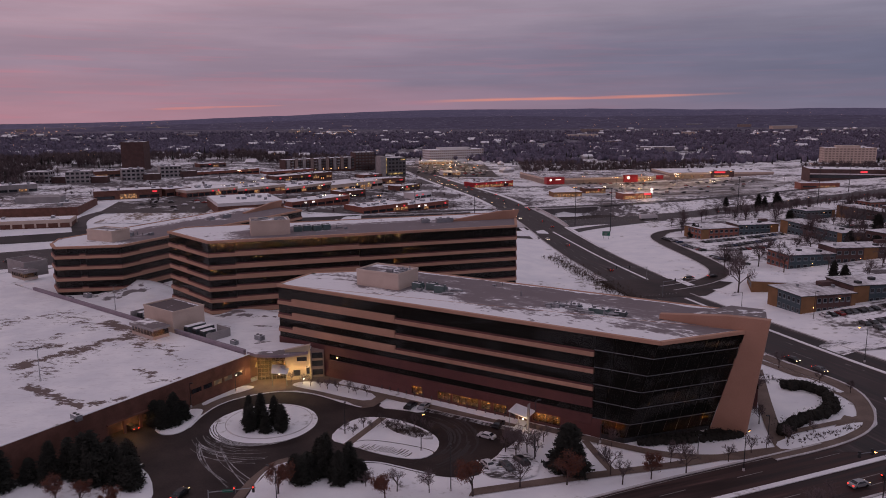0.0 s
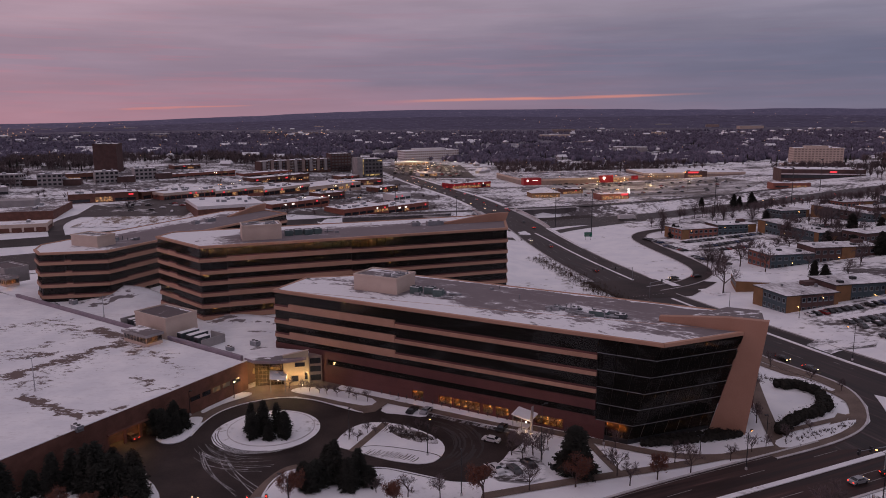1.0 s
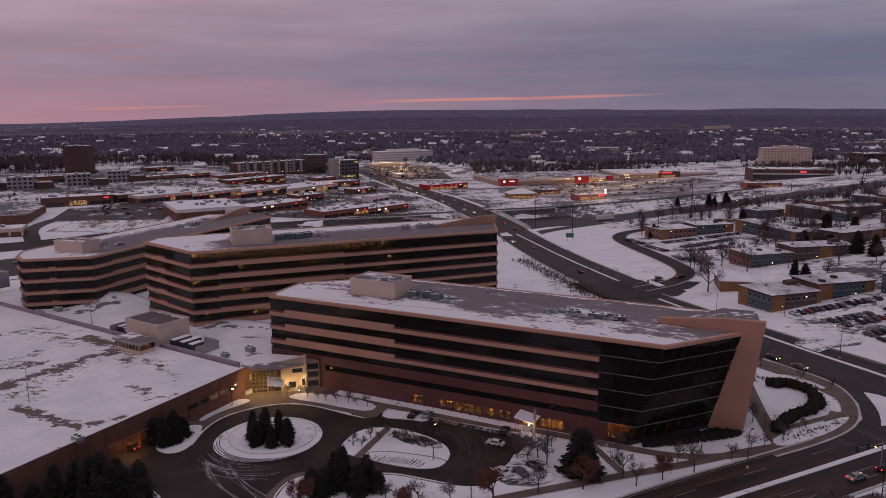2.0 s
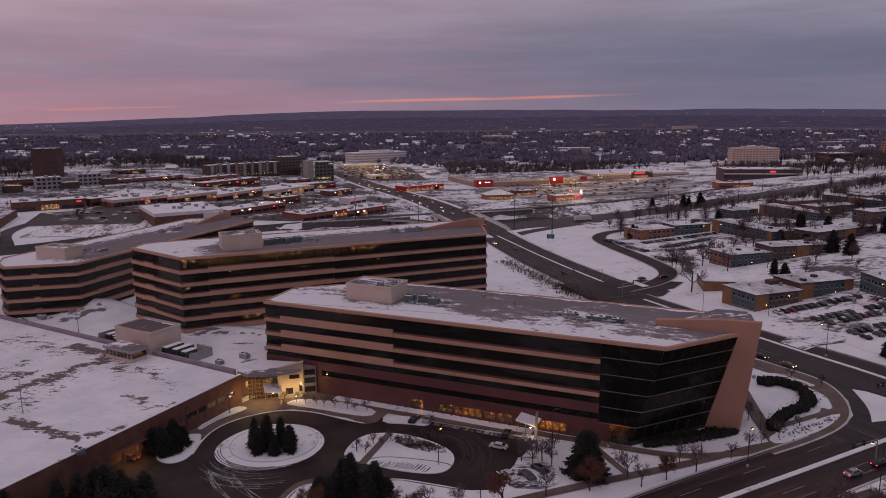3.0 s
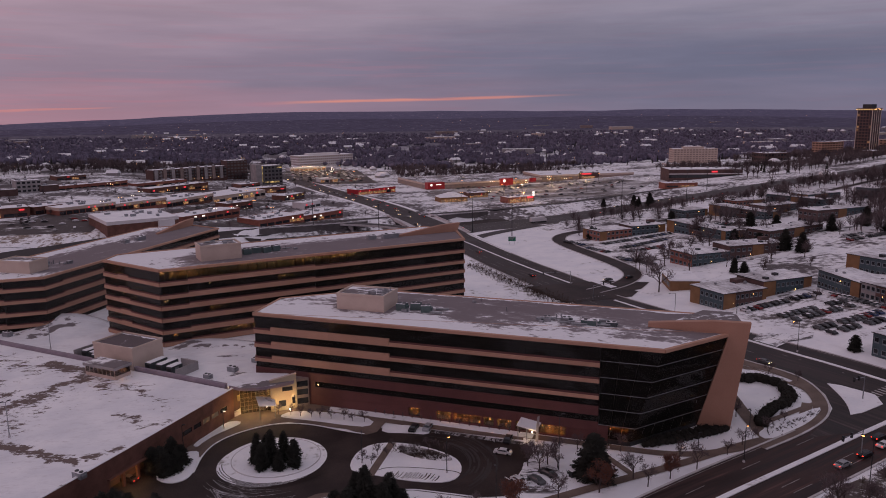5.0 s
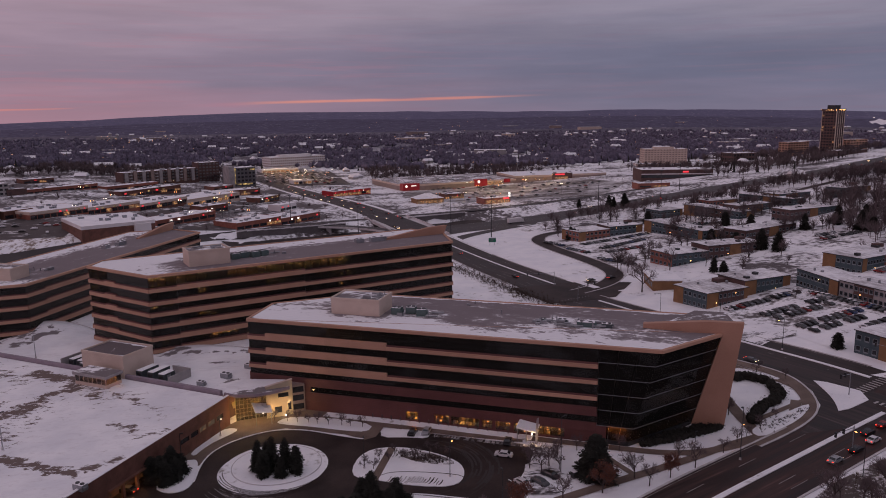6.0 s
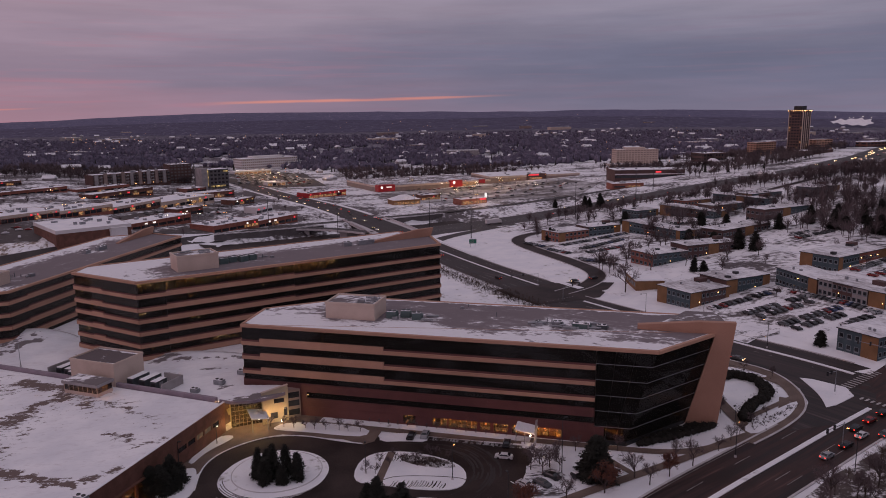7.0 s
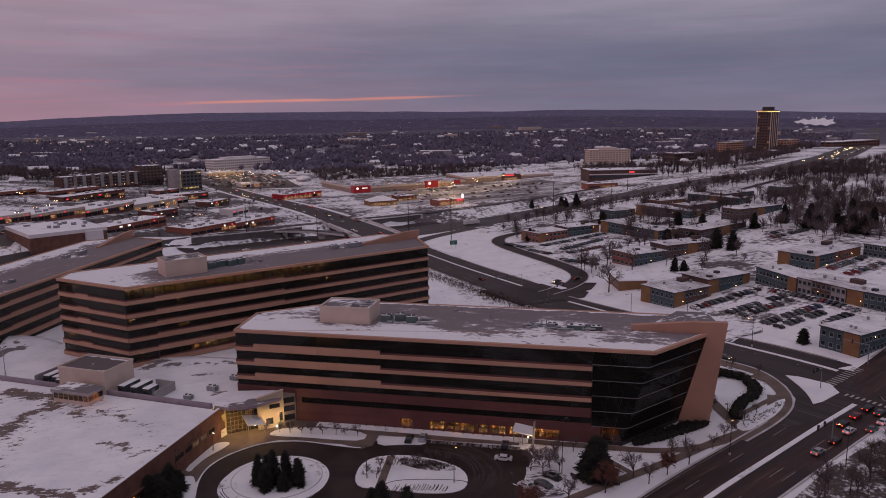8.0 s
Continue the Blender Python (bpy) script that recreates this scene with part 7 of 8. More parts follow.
# clipped hedges, built of leafy tufts along their run
def hedge(line, width, height, label, seed):
    q = random.Random(seed)
    ob = thing("hedge", pose(0, 0, 0), label, "hedge")
    for i, (x, y) in enumerate(line):
        c = MB()
        z = land(x, y)
        for _ in range(4):
            c.ball((x + q.uniform(-0.3, 0.3) * width, y + q.uniform(-0.3, 0.3) * width, z + height * q.uniform(0.4, 0.52)), height * 0.52, 0.8 * width / height, 0.8 * width / height, 1, 5, 9, 0.2, q)
        for _ in range(60):
            p_ = Vector((x + q.gauss(0, 0.46) * width, y + q.gauss(0, 0.42) * width, z + height * q.uniform(0.25, 1.04)))
            e = Vector((q.gauss(0, 0.2), q.gauss(0, 0.2), q.uniform(0.05, 0.3)))
            c.add([p_, p_ + e, p_ + Vector((q.gauss(0, 0.22), q.gauss(0, 0.22), 0.05))], [(0, 1, 2)])
        part("shrub", c, hedge_leaf, ob)
    return ob


crescent = smooth_line([(85.6, 175.6), (90.6, 175), (92.4, 168.5), (90, 161.8), (85, 157.8), (79, 155.6), (75, 152.4), (73.3, 150)], 1.0)
hedge(crescent, 2.5, 2.2, "dark clipped crescent hedge round a snowy lawn", 1)
hedge([(89.6, 160.4), (90.4, 161.2)], 1.7, 1.8, "round dark shrub beside the crescent hedge", 2)
hedge(smooth_line([(41.5, 146.2), (52, 147), (63.5, 149.6)], 1.1), 1.6, 1.3, "low row of dark shrubs under the glass prow", 3)
hedge(smooth_line([(44, 148), (53, 149), (62, 150.8)], 1.2), 1.5, 1.0, "low row of dark shrubs under the glass prow", 4)
hedge(smooth_line([(47, 149.6), (54, 150.6), (60, 152)], 1.2), 1.5, 0.9, "low row of dark shrubs under the glass prow", 5)


# ---- apartments ----
SECTION = {"T": tan_brick, "B": blue_panel, "D": dark_brick, "R": red_brick, "G": grey_wall}
FRAMED = {}


def framed_window(w_, h_):
    """A pale frame round dark glass, with a sill and a mid rail, as one mesh."""
    key = (w_, h_)
    if key not in FRAMED:
        b_ = MB()
        a, c, d0, d1 = w_ / 2, w_ / 2 - 0.14, 0.42, h_ - 0.12
        outer, inner = [(-a, 0), (a, 0), (a, h_), (-a, h_)], [(-c, d0), (c, d0), (c, d1), (-c, d1)]
        v_ = [(x, 0, z) for x, z in outer] + [(x, -0.09, z) for x, z in outer] + [(x, -0.09, z) for x, z in inner] + [(x, -0.03, z) for x, z in inner]
        ring_ = [(i + k_, (i + 1) % 4 + k_, (i + 1) % 4 + k_ + 4, i + k_ + 4) for k_ in (0, 4, 8) for i in range(4)]
        b_.add(v_, ring_ + [(12, 13, 14, 15)])
        me = b_.mesh("window", window_trim)
        me.materials.append(dark_pane)
        me.polygons.foreach_set("material_index", [0] * 12 + [1])
        FRAMED[key] = me
    return FRAMED[key]


def clad(ob, m, length, top, sections, fh, floors, bay=2.9, wide=1.9):
    """One face: stretches of cladding, each a little proud, with their windows."""
    total, u = sum(k_ for k_, c in sections), 0.0
    for k_, c in sections:
        u1 = u + length * k_ / total
        out_ = 0.10 if c == "T" else 0.05
        part("wall_panel", MB().box(u + 0.02, u1 - 0.02, -out_, 0.0, -0.5, top - 0.34, m), SECTION[c], ob)
        n = 0 if c == "T" else max(1, round((u1 - u) / bay))
        for i in range(n):
            for f in range(floors):
                wd = part("window", framed_window(wide, 1.75), None, ob)
                wd.matrix_local = m @ Matrix.Translation((u + (i + 0.5) * (u1 - u) / n, -out_, 0.75 + f * fh))
        u = u1


def flat_wing(p, q_, depth, h, label, front, end0, end1, seed, floors=2, lamps=1, ground_at=land):
    """A flat-roofed two-storey wing: its front runs from p to q_, with the outside on the right of that line."""
    m, length = along(p, q_)
    zs = [ground_at(*(m @ Vector((u, v, 0))).xy) for u in (0, length) for v in (0, depth)]
    z0 = min(zs)
    ob = thing("apartment_building", Matrix.Translation((0, 0, z0)) @ m, label, "apartment building", "flat-roofed apartment blocks")
    top = h + (max(zs) - z0) * 0.5
    q = random.Random(seed)
    part("wall", MB().box(0, length, 0, depth, -0.5, top - 0.3), dark_brick, ob)
    fh = (top - 0.5) / floors
    pace = (2.2, 1.5) if p[1] < 300 else (3.1, 2.0)
    clad(ob, Matrix.Identity(4), length, top, front, fh, floors, *pace)
    if end0:
        clad(ob, Matrix.Translation((0, depth, 0)) @ Matrix.Rotation(-math.pi / 2, 4, "Z"), depth, top, end0, fh, floors, *pace)
    if end1:
        clad(ob, Matrix.Translation((length, 0, 0)) @ Matrix.Rotation(math.pi / 2, 4, "Z"), depth, top, end1, fh, floors, *pace)
    part("roof", MB().box(-0.4, length + 0.4, -0.4, depth + 0.4, top - 0.3, top - 0.06), dark_metal, ob)
    part("roof_snow", MB().box(-0.3, length + 0.3, -0.3, depth + 0.3, top - 0.06, top), roof_flat, ob)
    for i in range(max(2, int(length / 7))):
        u, v = q.uniform(0.08, 0.92) * length, q.uniform(0.2, 0.8) * depth
        s_ = q.choice((0.3, 0.3, 0.45, 0.9))
        part("roof_vent", MB().box(u - s_, u + s_, v - s_, v + s_, top, top + q.uniform(0.5, 1.1)), grey_metal if s_ < 0.8 else dark_metal, ob)
    if seed % 3 == 0:
        part("stair_head", MB().box(length * 0.75, length * 0.75 + 4.5, depth * 0.6, depth * 0.6 + 3, top, top + 1.5), dark_brick, ob)
    for i in range(lamps):
        part("wall_lamp", MB().ball(((0.12 + 0.7 * (i + q.random()) / lamps) * length, -0.35, q.choice((2.8, 5.4))), 0.13), lamp_warm, ob)
    return ob


roof_flat = snowy("flat_roof_thin_snow", (0.16, 0.14, 0.145), (0.24, 0.215, 0.22), 0.62, 0.05, (1.4, 0.7), 0.4, soft=0.16)
BLUE2 = "two-storey flat-roofed apartment block with blue panels and snowy roof"
TAN2 = "two-storey flat-roofed apartment block with tan brick and snowy roof"
RED2 = "two-storey flat-roofed apartment block with red brick and snowy roof"


def bays(text):
    """'3T6B' means three parts tan, six parts blue."""
    return [(int(text[i]), text[i + 1]) for i in range(0, len(text), 2)]


WINGS = [
    ((119, 239), (139.8, 243.6), 17, TAN2, "3T7D1T", "3T7B", "", 2), ((140, 245.8), (164, 250), 14, BLUE2, "3T7B2T", "", "", 1), ((164.4, 247), (162.6, 223.5), 14, BLUE2, "8B2T", "", "", 1),
    ((162.8, 223), (165, 203), 14, TAN2, "3G4D3G", "", "", 1), ((165, 202.6), (173, 176), 14, BLUE2, "2T8B", "", "4B2T", 2), ((131, 166), (160, 172), 12.6, BLUE2, "8B2T", "6B4T", "", 1),
    ((194, 245.6), (230.3, 256.1), 17, TAN2, "1T4B5R2T", "3T6B", "", 4), ((230.8, 255), (242, 208), 14, BLUE2, "9B1T", "", "5B3T", 2),
    ((143, 404.5), (166, 410.5), 16.5, RED2, "2T8R", "2T8R", "", 1), ((166.2, 411), (190, 414.5), 14, BLUE2, "8B2T", "", "", 2), ((190.4, 413), (199, 364), 13, TAN2, "2T4B3D5B1T", "", "3B3T", 3),
    ((148.5, 311.8), (170.2, 315), 16, BLUE2, "9B", "9R", "", 1), ((170.4, 315.6), (203, 318.6), 13, TAN2, "4D2T4D", "", "", 1), ((206, 336), (250, 352), 13, TAN2, "5D2T4D", "6D", "", 1),
    ((223, 450), (243, 455), 14, BLUE2, "8B1T", "6B", "", 1), ((243.4, 454), (254, 408), 13, BLUE2, "3T4B3D4B", "", "3B3T", 3), ((262, 372), (302, 380), 13, TAN2, "5D2T5B", "6D", "", 1),
    ((268, 461), (294, 466), 13, TAN2, "6R4T", "6R", "", 1), ((294.4, 465), (306, 424), 13, BLUE2, "6B2T5B", "", "4B", 1), ((308, 440), (340, 448), 13, BLUE2, "4B2T4B", "5T", "", 2), ((262, 420), (294, 428), 13, TAN2, "5D2T3B", "5D", "", 1),
    ((342, 420), (372, 428), 13, BLUE2, "6B2T", "5B", "", 1), ((260, 240), (300, 250), 14, BLUE2, "2T8B", "5T", "", 1), ((330, 330), (372, 345), 14, TAN2, "5D3T", "5T", "", 1), ((178, 150), (205, 158), 13, BLUE2, "8B2T", "5B", "", 1),
]
for i, (p, q_, d, lab, a, b, c, n) in enumerate(WINGS):
    flat_wing(p, q_, d, 5.7, lab, bays(a), bays(b), bays(c), i, lamps=n)
low = thing("community_building", pose(126, 282, land(126, 282), 0, 0, -17), "low tan brick community building with snowy roof", "building")
part("wall", MB().box(-6, 6, -9, 9, -0.5, 4.0), tan_brick, low)
part("roof", MB().box(-6.4, 6.4, -9.4, 9.4, 4.0, 4.3), roof_snow, low)
for y in (-6, -3, 0, 3, 6):
    part("window", framed_window(1.9, 1.75), None, low).matrix_local = Matrix.Translation((-6.0, y, 1.0)) @ Matrix.Rotation(-math.pi / 2, 4, "Z")
sb = thing("notice_board", pose(118.2, 248.5, land(118, 249), 0, 0, -84), "dark notice board with pale writing on the brick wall", "sign")
part("board", MB().box(-1.8, 1.8, -0.35, -0.12, 1.2, 5.0), dark_metal, sb)
for z in (1.8, 2.5, 3.2, 3.9, 4.5):
    part("lettering_bar", MB().box(-1.4, 1.4, -0.38, -0.35, z, z + 0.22), white_wall, sb)
# cleared lots between the blocks
lot_snow = snowy("packed_snow_lot", (0.10, 0.09, 0.09), (0.15, 0.13, 0.13), 0.60, 0.05)
for pts in ([(120, 230), (160, 240), (161, 192), (150, 186), (126, 184), (122, 212)], [(196, 228), (228, 236), (229, 252), (196, 243)], [(124, 418), (186, 408), (190, 380), (150, 356), (140, 330), (128, 330), (130, 372)], [(224, 430), (242, 430), (246, 404), (226, 402)]):
    flat("car_park", pts, lot_snow, "car park covered with rutted packed snow", "car park", 0.08)


# ---- shops, stores and far buildings ----
def block(name, x, y, sx, sy, h, turn, walls, label, category, storeys=1, shop=(), roof=None, units=3, seed=0, group="", ribs=0, rib_mat=None, win=dark_pane, lit=0.0, bay=4.0, ground_at=lie, fascia=None):
    """A building with its front on -y: wall, parapet, roof, windows or shop fronts, roof units."""
    flat_turn = pose(x, y, 0, 0, 0, turn)
    z0 = sum(ground_at(*(flat_turn @ Vector((a * sx / 2, b * sy / 2, 0))).xy) for a in (-1, 1) for b in (-1, 1)) / 4
    q = random.Random(seed + 500)
    ob = thing(name, pose(x, y, z0, 0, 0, turn), label, category, group)
    part("wall", MB().box(-sx / 2, sx / 2, -sy / 2, sy / 2, -4, h), walls, ob)
    rim = MB()
    for a in ((-sx / 2 - 0.15, sx / 2 + 0.15, -sy / 2 - 0.15, -sy / 2 + 0.3), (-sx / 2 - 0.15, sx / 2 + 0.15, sy / 2 - 0.3, sy / 2 + 0.15), (-sx / 2 - 0.15, -sx / 2 + 0.3, -sy / 2 + 0.3, sy / 2 - 0.3), (sx / 2 - 0.3, sx / 2 + 0.15, -sy / 2 + 0.3, sy / 2 - 0.3)):
        rim.box(*a, h - (1.6 if fascia else 0.2), h + 0.35)
    part("parapet", rim, fascia or walls, ob)
    part("roof", MB().box(-sx / 2 + 0.3, sx / 2 - 0.3, -sy / 2 + 0.3, sy / 2 - 0.3, h, h + 0.25), roof or roof_snow, ob)
    for i in range(units):
        roof_unit(ob, q.uniform(-0.42, 0.42) * sx, q.uniform(-0.3, 0.3) * sy, h + 0.25, q.uniform(1.6, 3.4), 1.8, q.uniform(0.9, 1.6), q.choice((0, 90)), None, False)
    for u0, u1, za, zb, mat, nm in shop:
        part(nm, MB().box(u0 * sx - sx / 2, u1 * sx - sx / 2, -sy / 2 - 0.22, -sy / 2, za, zb), mat, ob)
    if storeys > 1:
        fh = h / storeys
        for side_ in (0, 3 if x > -40 else 1):
            ln = sx if side_ % 2 == 0 else sy
            n = max(1, int(ln / bay))
            tm = Matrix.Rotation(math.pi / 2 * side_, 4, "Z") @ Matrix.Translation((0, -(sy if side_ % 2 == 0 else sx) / 2 - 0.04, 0))
            for f in range(storeys):
                rows_ = {}
                for i in range(n):
                    u = -ln / 2 + (i + 0.5) * ln / n
                    mat = lit_shop if q.random() < lit else win
                    rows_.setdefault(mat.name, (mat, MB()))[1].box(u - ln / n * 0.31, u + ln / n * 0.31, -0.03, 0.03, f * fh + fh * 0.3, f * fh + fh * 0.8, tm)
                for mat, rb in rows_.values():
                    tagged(part("ribbon_window", rb, mat, ob), kind="stuff")
    for i in range(ribs):
        for s in (-1, 1):
            u = -sx / 2 + sx * i / (ribs - 1)
            part("pier", MB().box(u - 0.5, u + 0.5, s * sy / 2 - 0.3, s * sy / 2 + 0.3, 0, h + 0.2), rib_mat or walls, ob)
    return ob


def row(name, p, q_, depth, h, walls, label, category, **more):
    """A block whose front runs from p to q_."""
    a = math.atan2(q_[1] - p[1], q_[0] - p[0])
    x, y = (p[0] + q_[0]) / 2 - math.sin(a) * depth / 2, (p[1] + q_[1]) / 2 + math.cos(a) * depth / 2
    return block(name, x, y, math.hypot(q_[0] - p[0], q_[1] - p[1]), depth, h, math.degrees(a), walls, label, category, **more)


def shopfronts(n, seed, lit=0.3, h=2.6, top=3.9, signs=0.5):
    """Windows, piers and small lit signs along a strip of shops."""
    q, res = random.Random(seed), []
    for i in range(n):
        a, b = (i + 0.08) / n, (i + 0.92) / n
        res.append((a, b, 0.4, h, lit_shop if q.random() < lit else dark_pane, "shop_window"))
        if q.random() < signs:
            c = q.uniform(0.25, 0.5)
            res.append((a + (b - a) * c, a + (b - a) * (c + q.uniform(0.2, 0.4)), h + 0.4, top - 0.2, q.choice((sign_red, sign_red, sign_white, sign_yellow)), "lit_sign"))
    return res


# big red-fronted store and its centre
st = block("store_building", 168, 834, 140, 92, 5.6, 12, taupe, "long taupe store with lit red entrance panels", "store", units=12, seed=1, roof=roof_mixed, fascia=beige)
part("red_panel", MB().box(-70.4, -51, -46.6, -38, 0, 7.0), store_red, st, "red corner wall")
part("wall_sign", MB().tube((-66.5, -46.6, 4.4), (-66.5, -46.9, 4.4), 1.2, 1.3, 20), sign_white, st, "round white lit sign")
part("lettering_bar", MB().box(-61, -55, -46.9, -46.6, 4.2, 5.0), sign_white, st)
part("red_panel", MB().box(16, 32, -47.4, -44, 0, 7.8), store_red, st, "red entrance wall")
part("wall_sign", MB().tube((21, -47.4, 5), (21, -47.7, 5), 1.6, 1.7, 24), sign_white, st, "round white lit sign")
part("red_panel", MB().box(54, 62, -47.2, -46, 2.5, 6.6), store_red, st, "red wall panel")
for u in range(4):
    part("shop_window", MB().box(33 + u * 4.6, 37 + u * 4.6, -46.5, -46, 0.5, 4.2), lit_shop, st)
b = block("store_building", 302, 836, 116, 60, 5.6, 2, taupe, "long low store with a red lit sign", "store", units=9, seed=2, fascia=beige, shop=((0.40, 0.62, 0, 7.4, dark_brick, "entrance_wall"),) + tuple((0.1 + 0.1 * i, 0.14 + 0.1 * i, 0.5, 2.6, lit_shop, "shop_window") for i in range(3)))
part("lit_sign", MB().box(-8, 4, -30.6, -30.22, 5.2, 6.8), sign_red, b)
part("shop_window", MB().box(-8, 8, -30.6, -30.22, 0.5, 3), lit_shop, b)
pv = block("restaurant_building", 110, 664, 26, 16, 4, 8, tan_brick, "restaurant with a white tent-shaped snowy roof", "restaurant", seed=3, units=0, shop=shopfronts(5, 3, 0.7, 2.4, 3.5, 0))
part("roof", MB().add([(-13.6, -8.6, 4.3), (13.6, -8.6, 4.3), (13.6, 8.6, 4.3), (-13.6, 8.6, 4.3), (-3, 0, 8.4), (3, 0, 8.4)], [(0, 1, 5, 4), (1, 2, 5), (2, 3, 4, 5), (3, 0, 4), (3, 2, 1, 0)]), roof_snow, pv)
block("restaurant_building", 140, 690, 20, 13, 4.5, 12, brick, "small brick restaurant with lit windows", "restaurant", seed=4, units=3, shop=shopfronts(4, 8, 0.6, 2.4, 3.8))
b = block("restaurant_building", 164, 634, 27, 14, 4.6, 14, red_brick, "small restaurant with bright orange lit front", "restaurant", seed=5, units=3, shop=((0.05, 0.45, 0.6, 3.0, lit_shop, "shop_window"), (0.5, 0.95, 0.6, 3.0, lit_shop, "shop_window"), (0.72, 0.95, 3.3, 5.0, sign_red, "lit_sign")))
py = thing("pylon_sign", pose(180.5, 638, lie(180.5, 638)), "tall lit white pylon sign beside the restaurant", "sign")
part("post", MB().tube((0, 0, 0), (0, 0, 3.4), 0.25, 0.25, 8), grey_metal, py)
part("sign_box", MB().box(-1.0, 1.0, -0.3, 0.3, 3.2, 5.6), sign_white, py)
part("sign_top", MB().tube((0, -0.3, 7.0), (0, 0.3, 7.0), 1.15, 1.15, 16), sign_white, py)
block("store_building", 384, 702, 74, 34, 9, -14, dark_brick, "dark flat-roofed showroom with a pale band and red sign", "showroom", units=6, seed=6, shop=((0.0, 1.0, 4.4, 5.4, white_wall, "pale_band"), (0.0, 1.0, 1, 3.8, dark_pane, "shop_window"), (0.58, 0.66, 6.2, 7.8, sign_red, "lit_sign")))
block("restaurant_building", 323, 638, 32, 14, 4.2, -4, red_brick, "low red-fronted diner with a snowy roof", "restaurant", units=3, seed=7, shop=((0.05, 0.4, 0.8, 2.2, dark_pane, "shop_window"), (0.45, 0.9, 0.8, 2.2, lit_shop, "shop_window")))
hotel = block("hotel_building", 484, 890, 56, 20, 20, -12, beige, "beige hotel block with ribbed concrete front", "hotel", storeys=7, seed=8, ribs=15, units=6, bay=4.0, lit=0.01, win=taupe)
part("penthouse", MB().box(-14, 12, -6, 6, 20, 22.5), beige, hotel)
block("hotel_building", 434, 842, 30, 18, 6, -12, beige, "low beige entrance wing of the hotel", "hotel", units=3, seed=51)
tw = block("tower_building", 612, 738, 17, 17, 50, 20, dark_brick, "dark high-rise tower with a lit crown", "tower", storeys=15, seed=9, ribs=5, rib_mat=beige, units=0, bay=3.4, lit=0.04)
part("crown", MB().box(-9.5, 9.5, -9.5, 9.5, 50.4, 52.6), dark_brick, tw)
for i in range(7):
    for s in (0, 1, 3):
        part("crown_lamp", MB().box(-9 + i * 2.8, -8.6 + i * 2.8, -9.75, -9.5, 51.2, 51.7, Matrix.Rotation(s * math.pi / 2, 4, "Z")), lamp_warm, tw)
part("penthouse", MB().box(-5, 5, -5, 5, 52.6, 57), dark_metal, tw)
block("office_block", 612, 800, 36, 14, 17, 10, tan_stone, "beige slab wing beside the tower", "office", storeys=6, seed=10, bay=4.5)
block("office_block", 664, 760, 30, 14, 14, 10, tan_stone, "tan slab wing beside the tower", "office", storeys=5, seed=11, bay=4.5, lit=0.1)
block("office_block", 605, 706, 50, 16, 5, 12, dark_brick, "low dark hall at the foot of the tower", "hall", seed=12)
block("office_block", 545, 815, 34, 26, 10, 0, dark_brick, "dark two-storey block among trees", "office", storeys=2, seed=13)
block("office_block", 860, 850, 120, 30, 8, 12, brick, "long low brick block by the highway", "office", storeys=2, seed=14, bay=8)
# west side: malls and strips
hall = row("store_building", (-137.5, 448), (-101, 465), 48, 9.0, brick, "brown brick hall with a white fascia and a snowy roof", "hall", units=9, seed=15, fascia=white_wall)
part("entrance_box", MB().box(8, 17, -27, -24, -1, 8.2), white_wall, hall)
for i, (p, q_) in enumerate((((-56, 512), (-26, 538)), ((-26, 538), (4, 567)))):
    row("store_building", p, q_, 24, 4.6, red_brick, "red brick strip of shops with small lit signs", "shops", units=9, seed=16 + 300 * i, shop=shopfronts(6, 16 + i, 0.15, 2.2, 3.9, 0.4))
s4 = row("store_building", (-107, 520), (-72, 560), 20, 4.2, red_brick, "low brick shops with a snowy roof", "shops", units=6, seed=17, shop=shopfronts(7, 17, 0.1, 2.2, 3.8, 0.3))
part("rounded_end", MB().tube((26.6, 0, -1), (26.6, 0, 4.2), 7.5, 7.5, 20), red_brick, s4)
STRIP_ROW = [(-186, 534), (-157, 563), (-128, 598), (-98, 646)]
for i, (p, q_) in enumerate(zip(STRIP_ROW, STRIP_ROW[1:])):
    row("store_building", p, q_, 30, 4.8, red_brick if i < 2 else brick, "long strip of shops with lit fronts under a snowy roof", "shops", units=9, seed=20 + 300 * i, group="strip mall buildings", shop=shopfronts(9, 20 + i, 0.16 if i < 2 else 0.08, 2.7, 4.3, 0.5), fascia=beige)
row("store_building", (-98, 644), (-57, 694), 34, 5.2, beige, "beige strip of shops with small lit signs", "shops", units=8, seed=21, group="strip mall buildings", shop=shopfronts(9, 21, 0.3, 2.7, 4.6, 0.3))
row("store_building", (-246, 518), (-205, 537), 20, 6, brick, "low brick shops with a glowing corner front", "shops", units=5, seed=22, group="strip mall buildings", shop=[(0.38, 0.62, 0.4, 3.6, lit_shop, "shop_window"), (0.02, 0.3, 0.4, 2.4, dark_pane, "shop_window"), (0.66, 0.96, 0.4, 2.4, dark_pane, "shop_window"), (0.86, 0.93, 4.2, 5.2, sign_red, "lit_sign")])
row("store_building", (-203, 540), (-190, 556), 18, 5, brick, "narrow brick shop with a snowy roof", "shops", units=3, seed=23, shop=shopfronts(3, 23, 0.4))
row("store_building", (-231, 692), (-183, 738), 14, 4, red_brick, "red brick strip of shops with a snowy roof", "shops", units=6, seed=24, group="strip mall buildings", shop=shopfronts(9, 24, 0.05, 2, 3.6, 0.25))
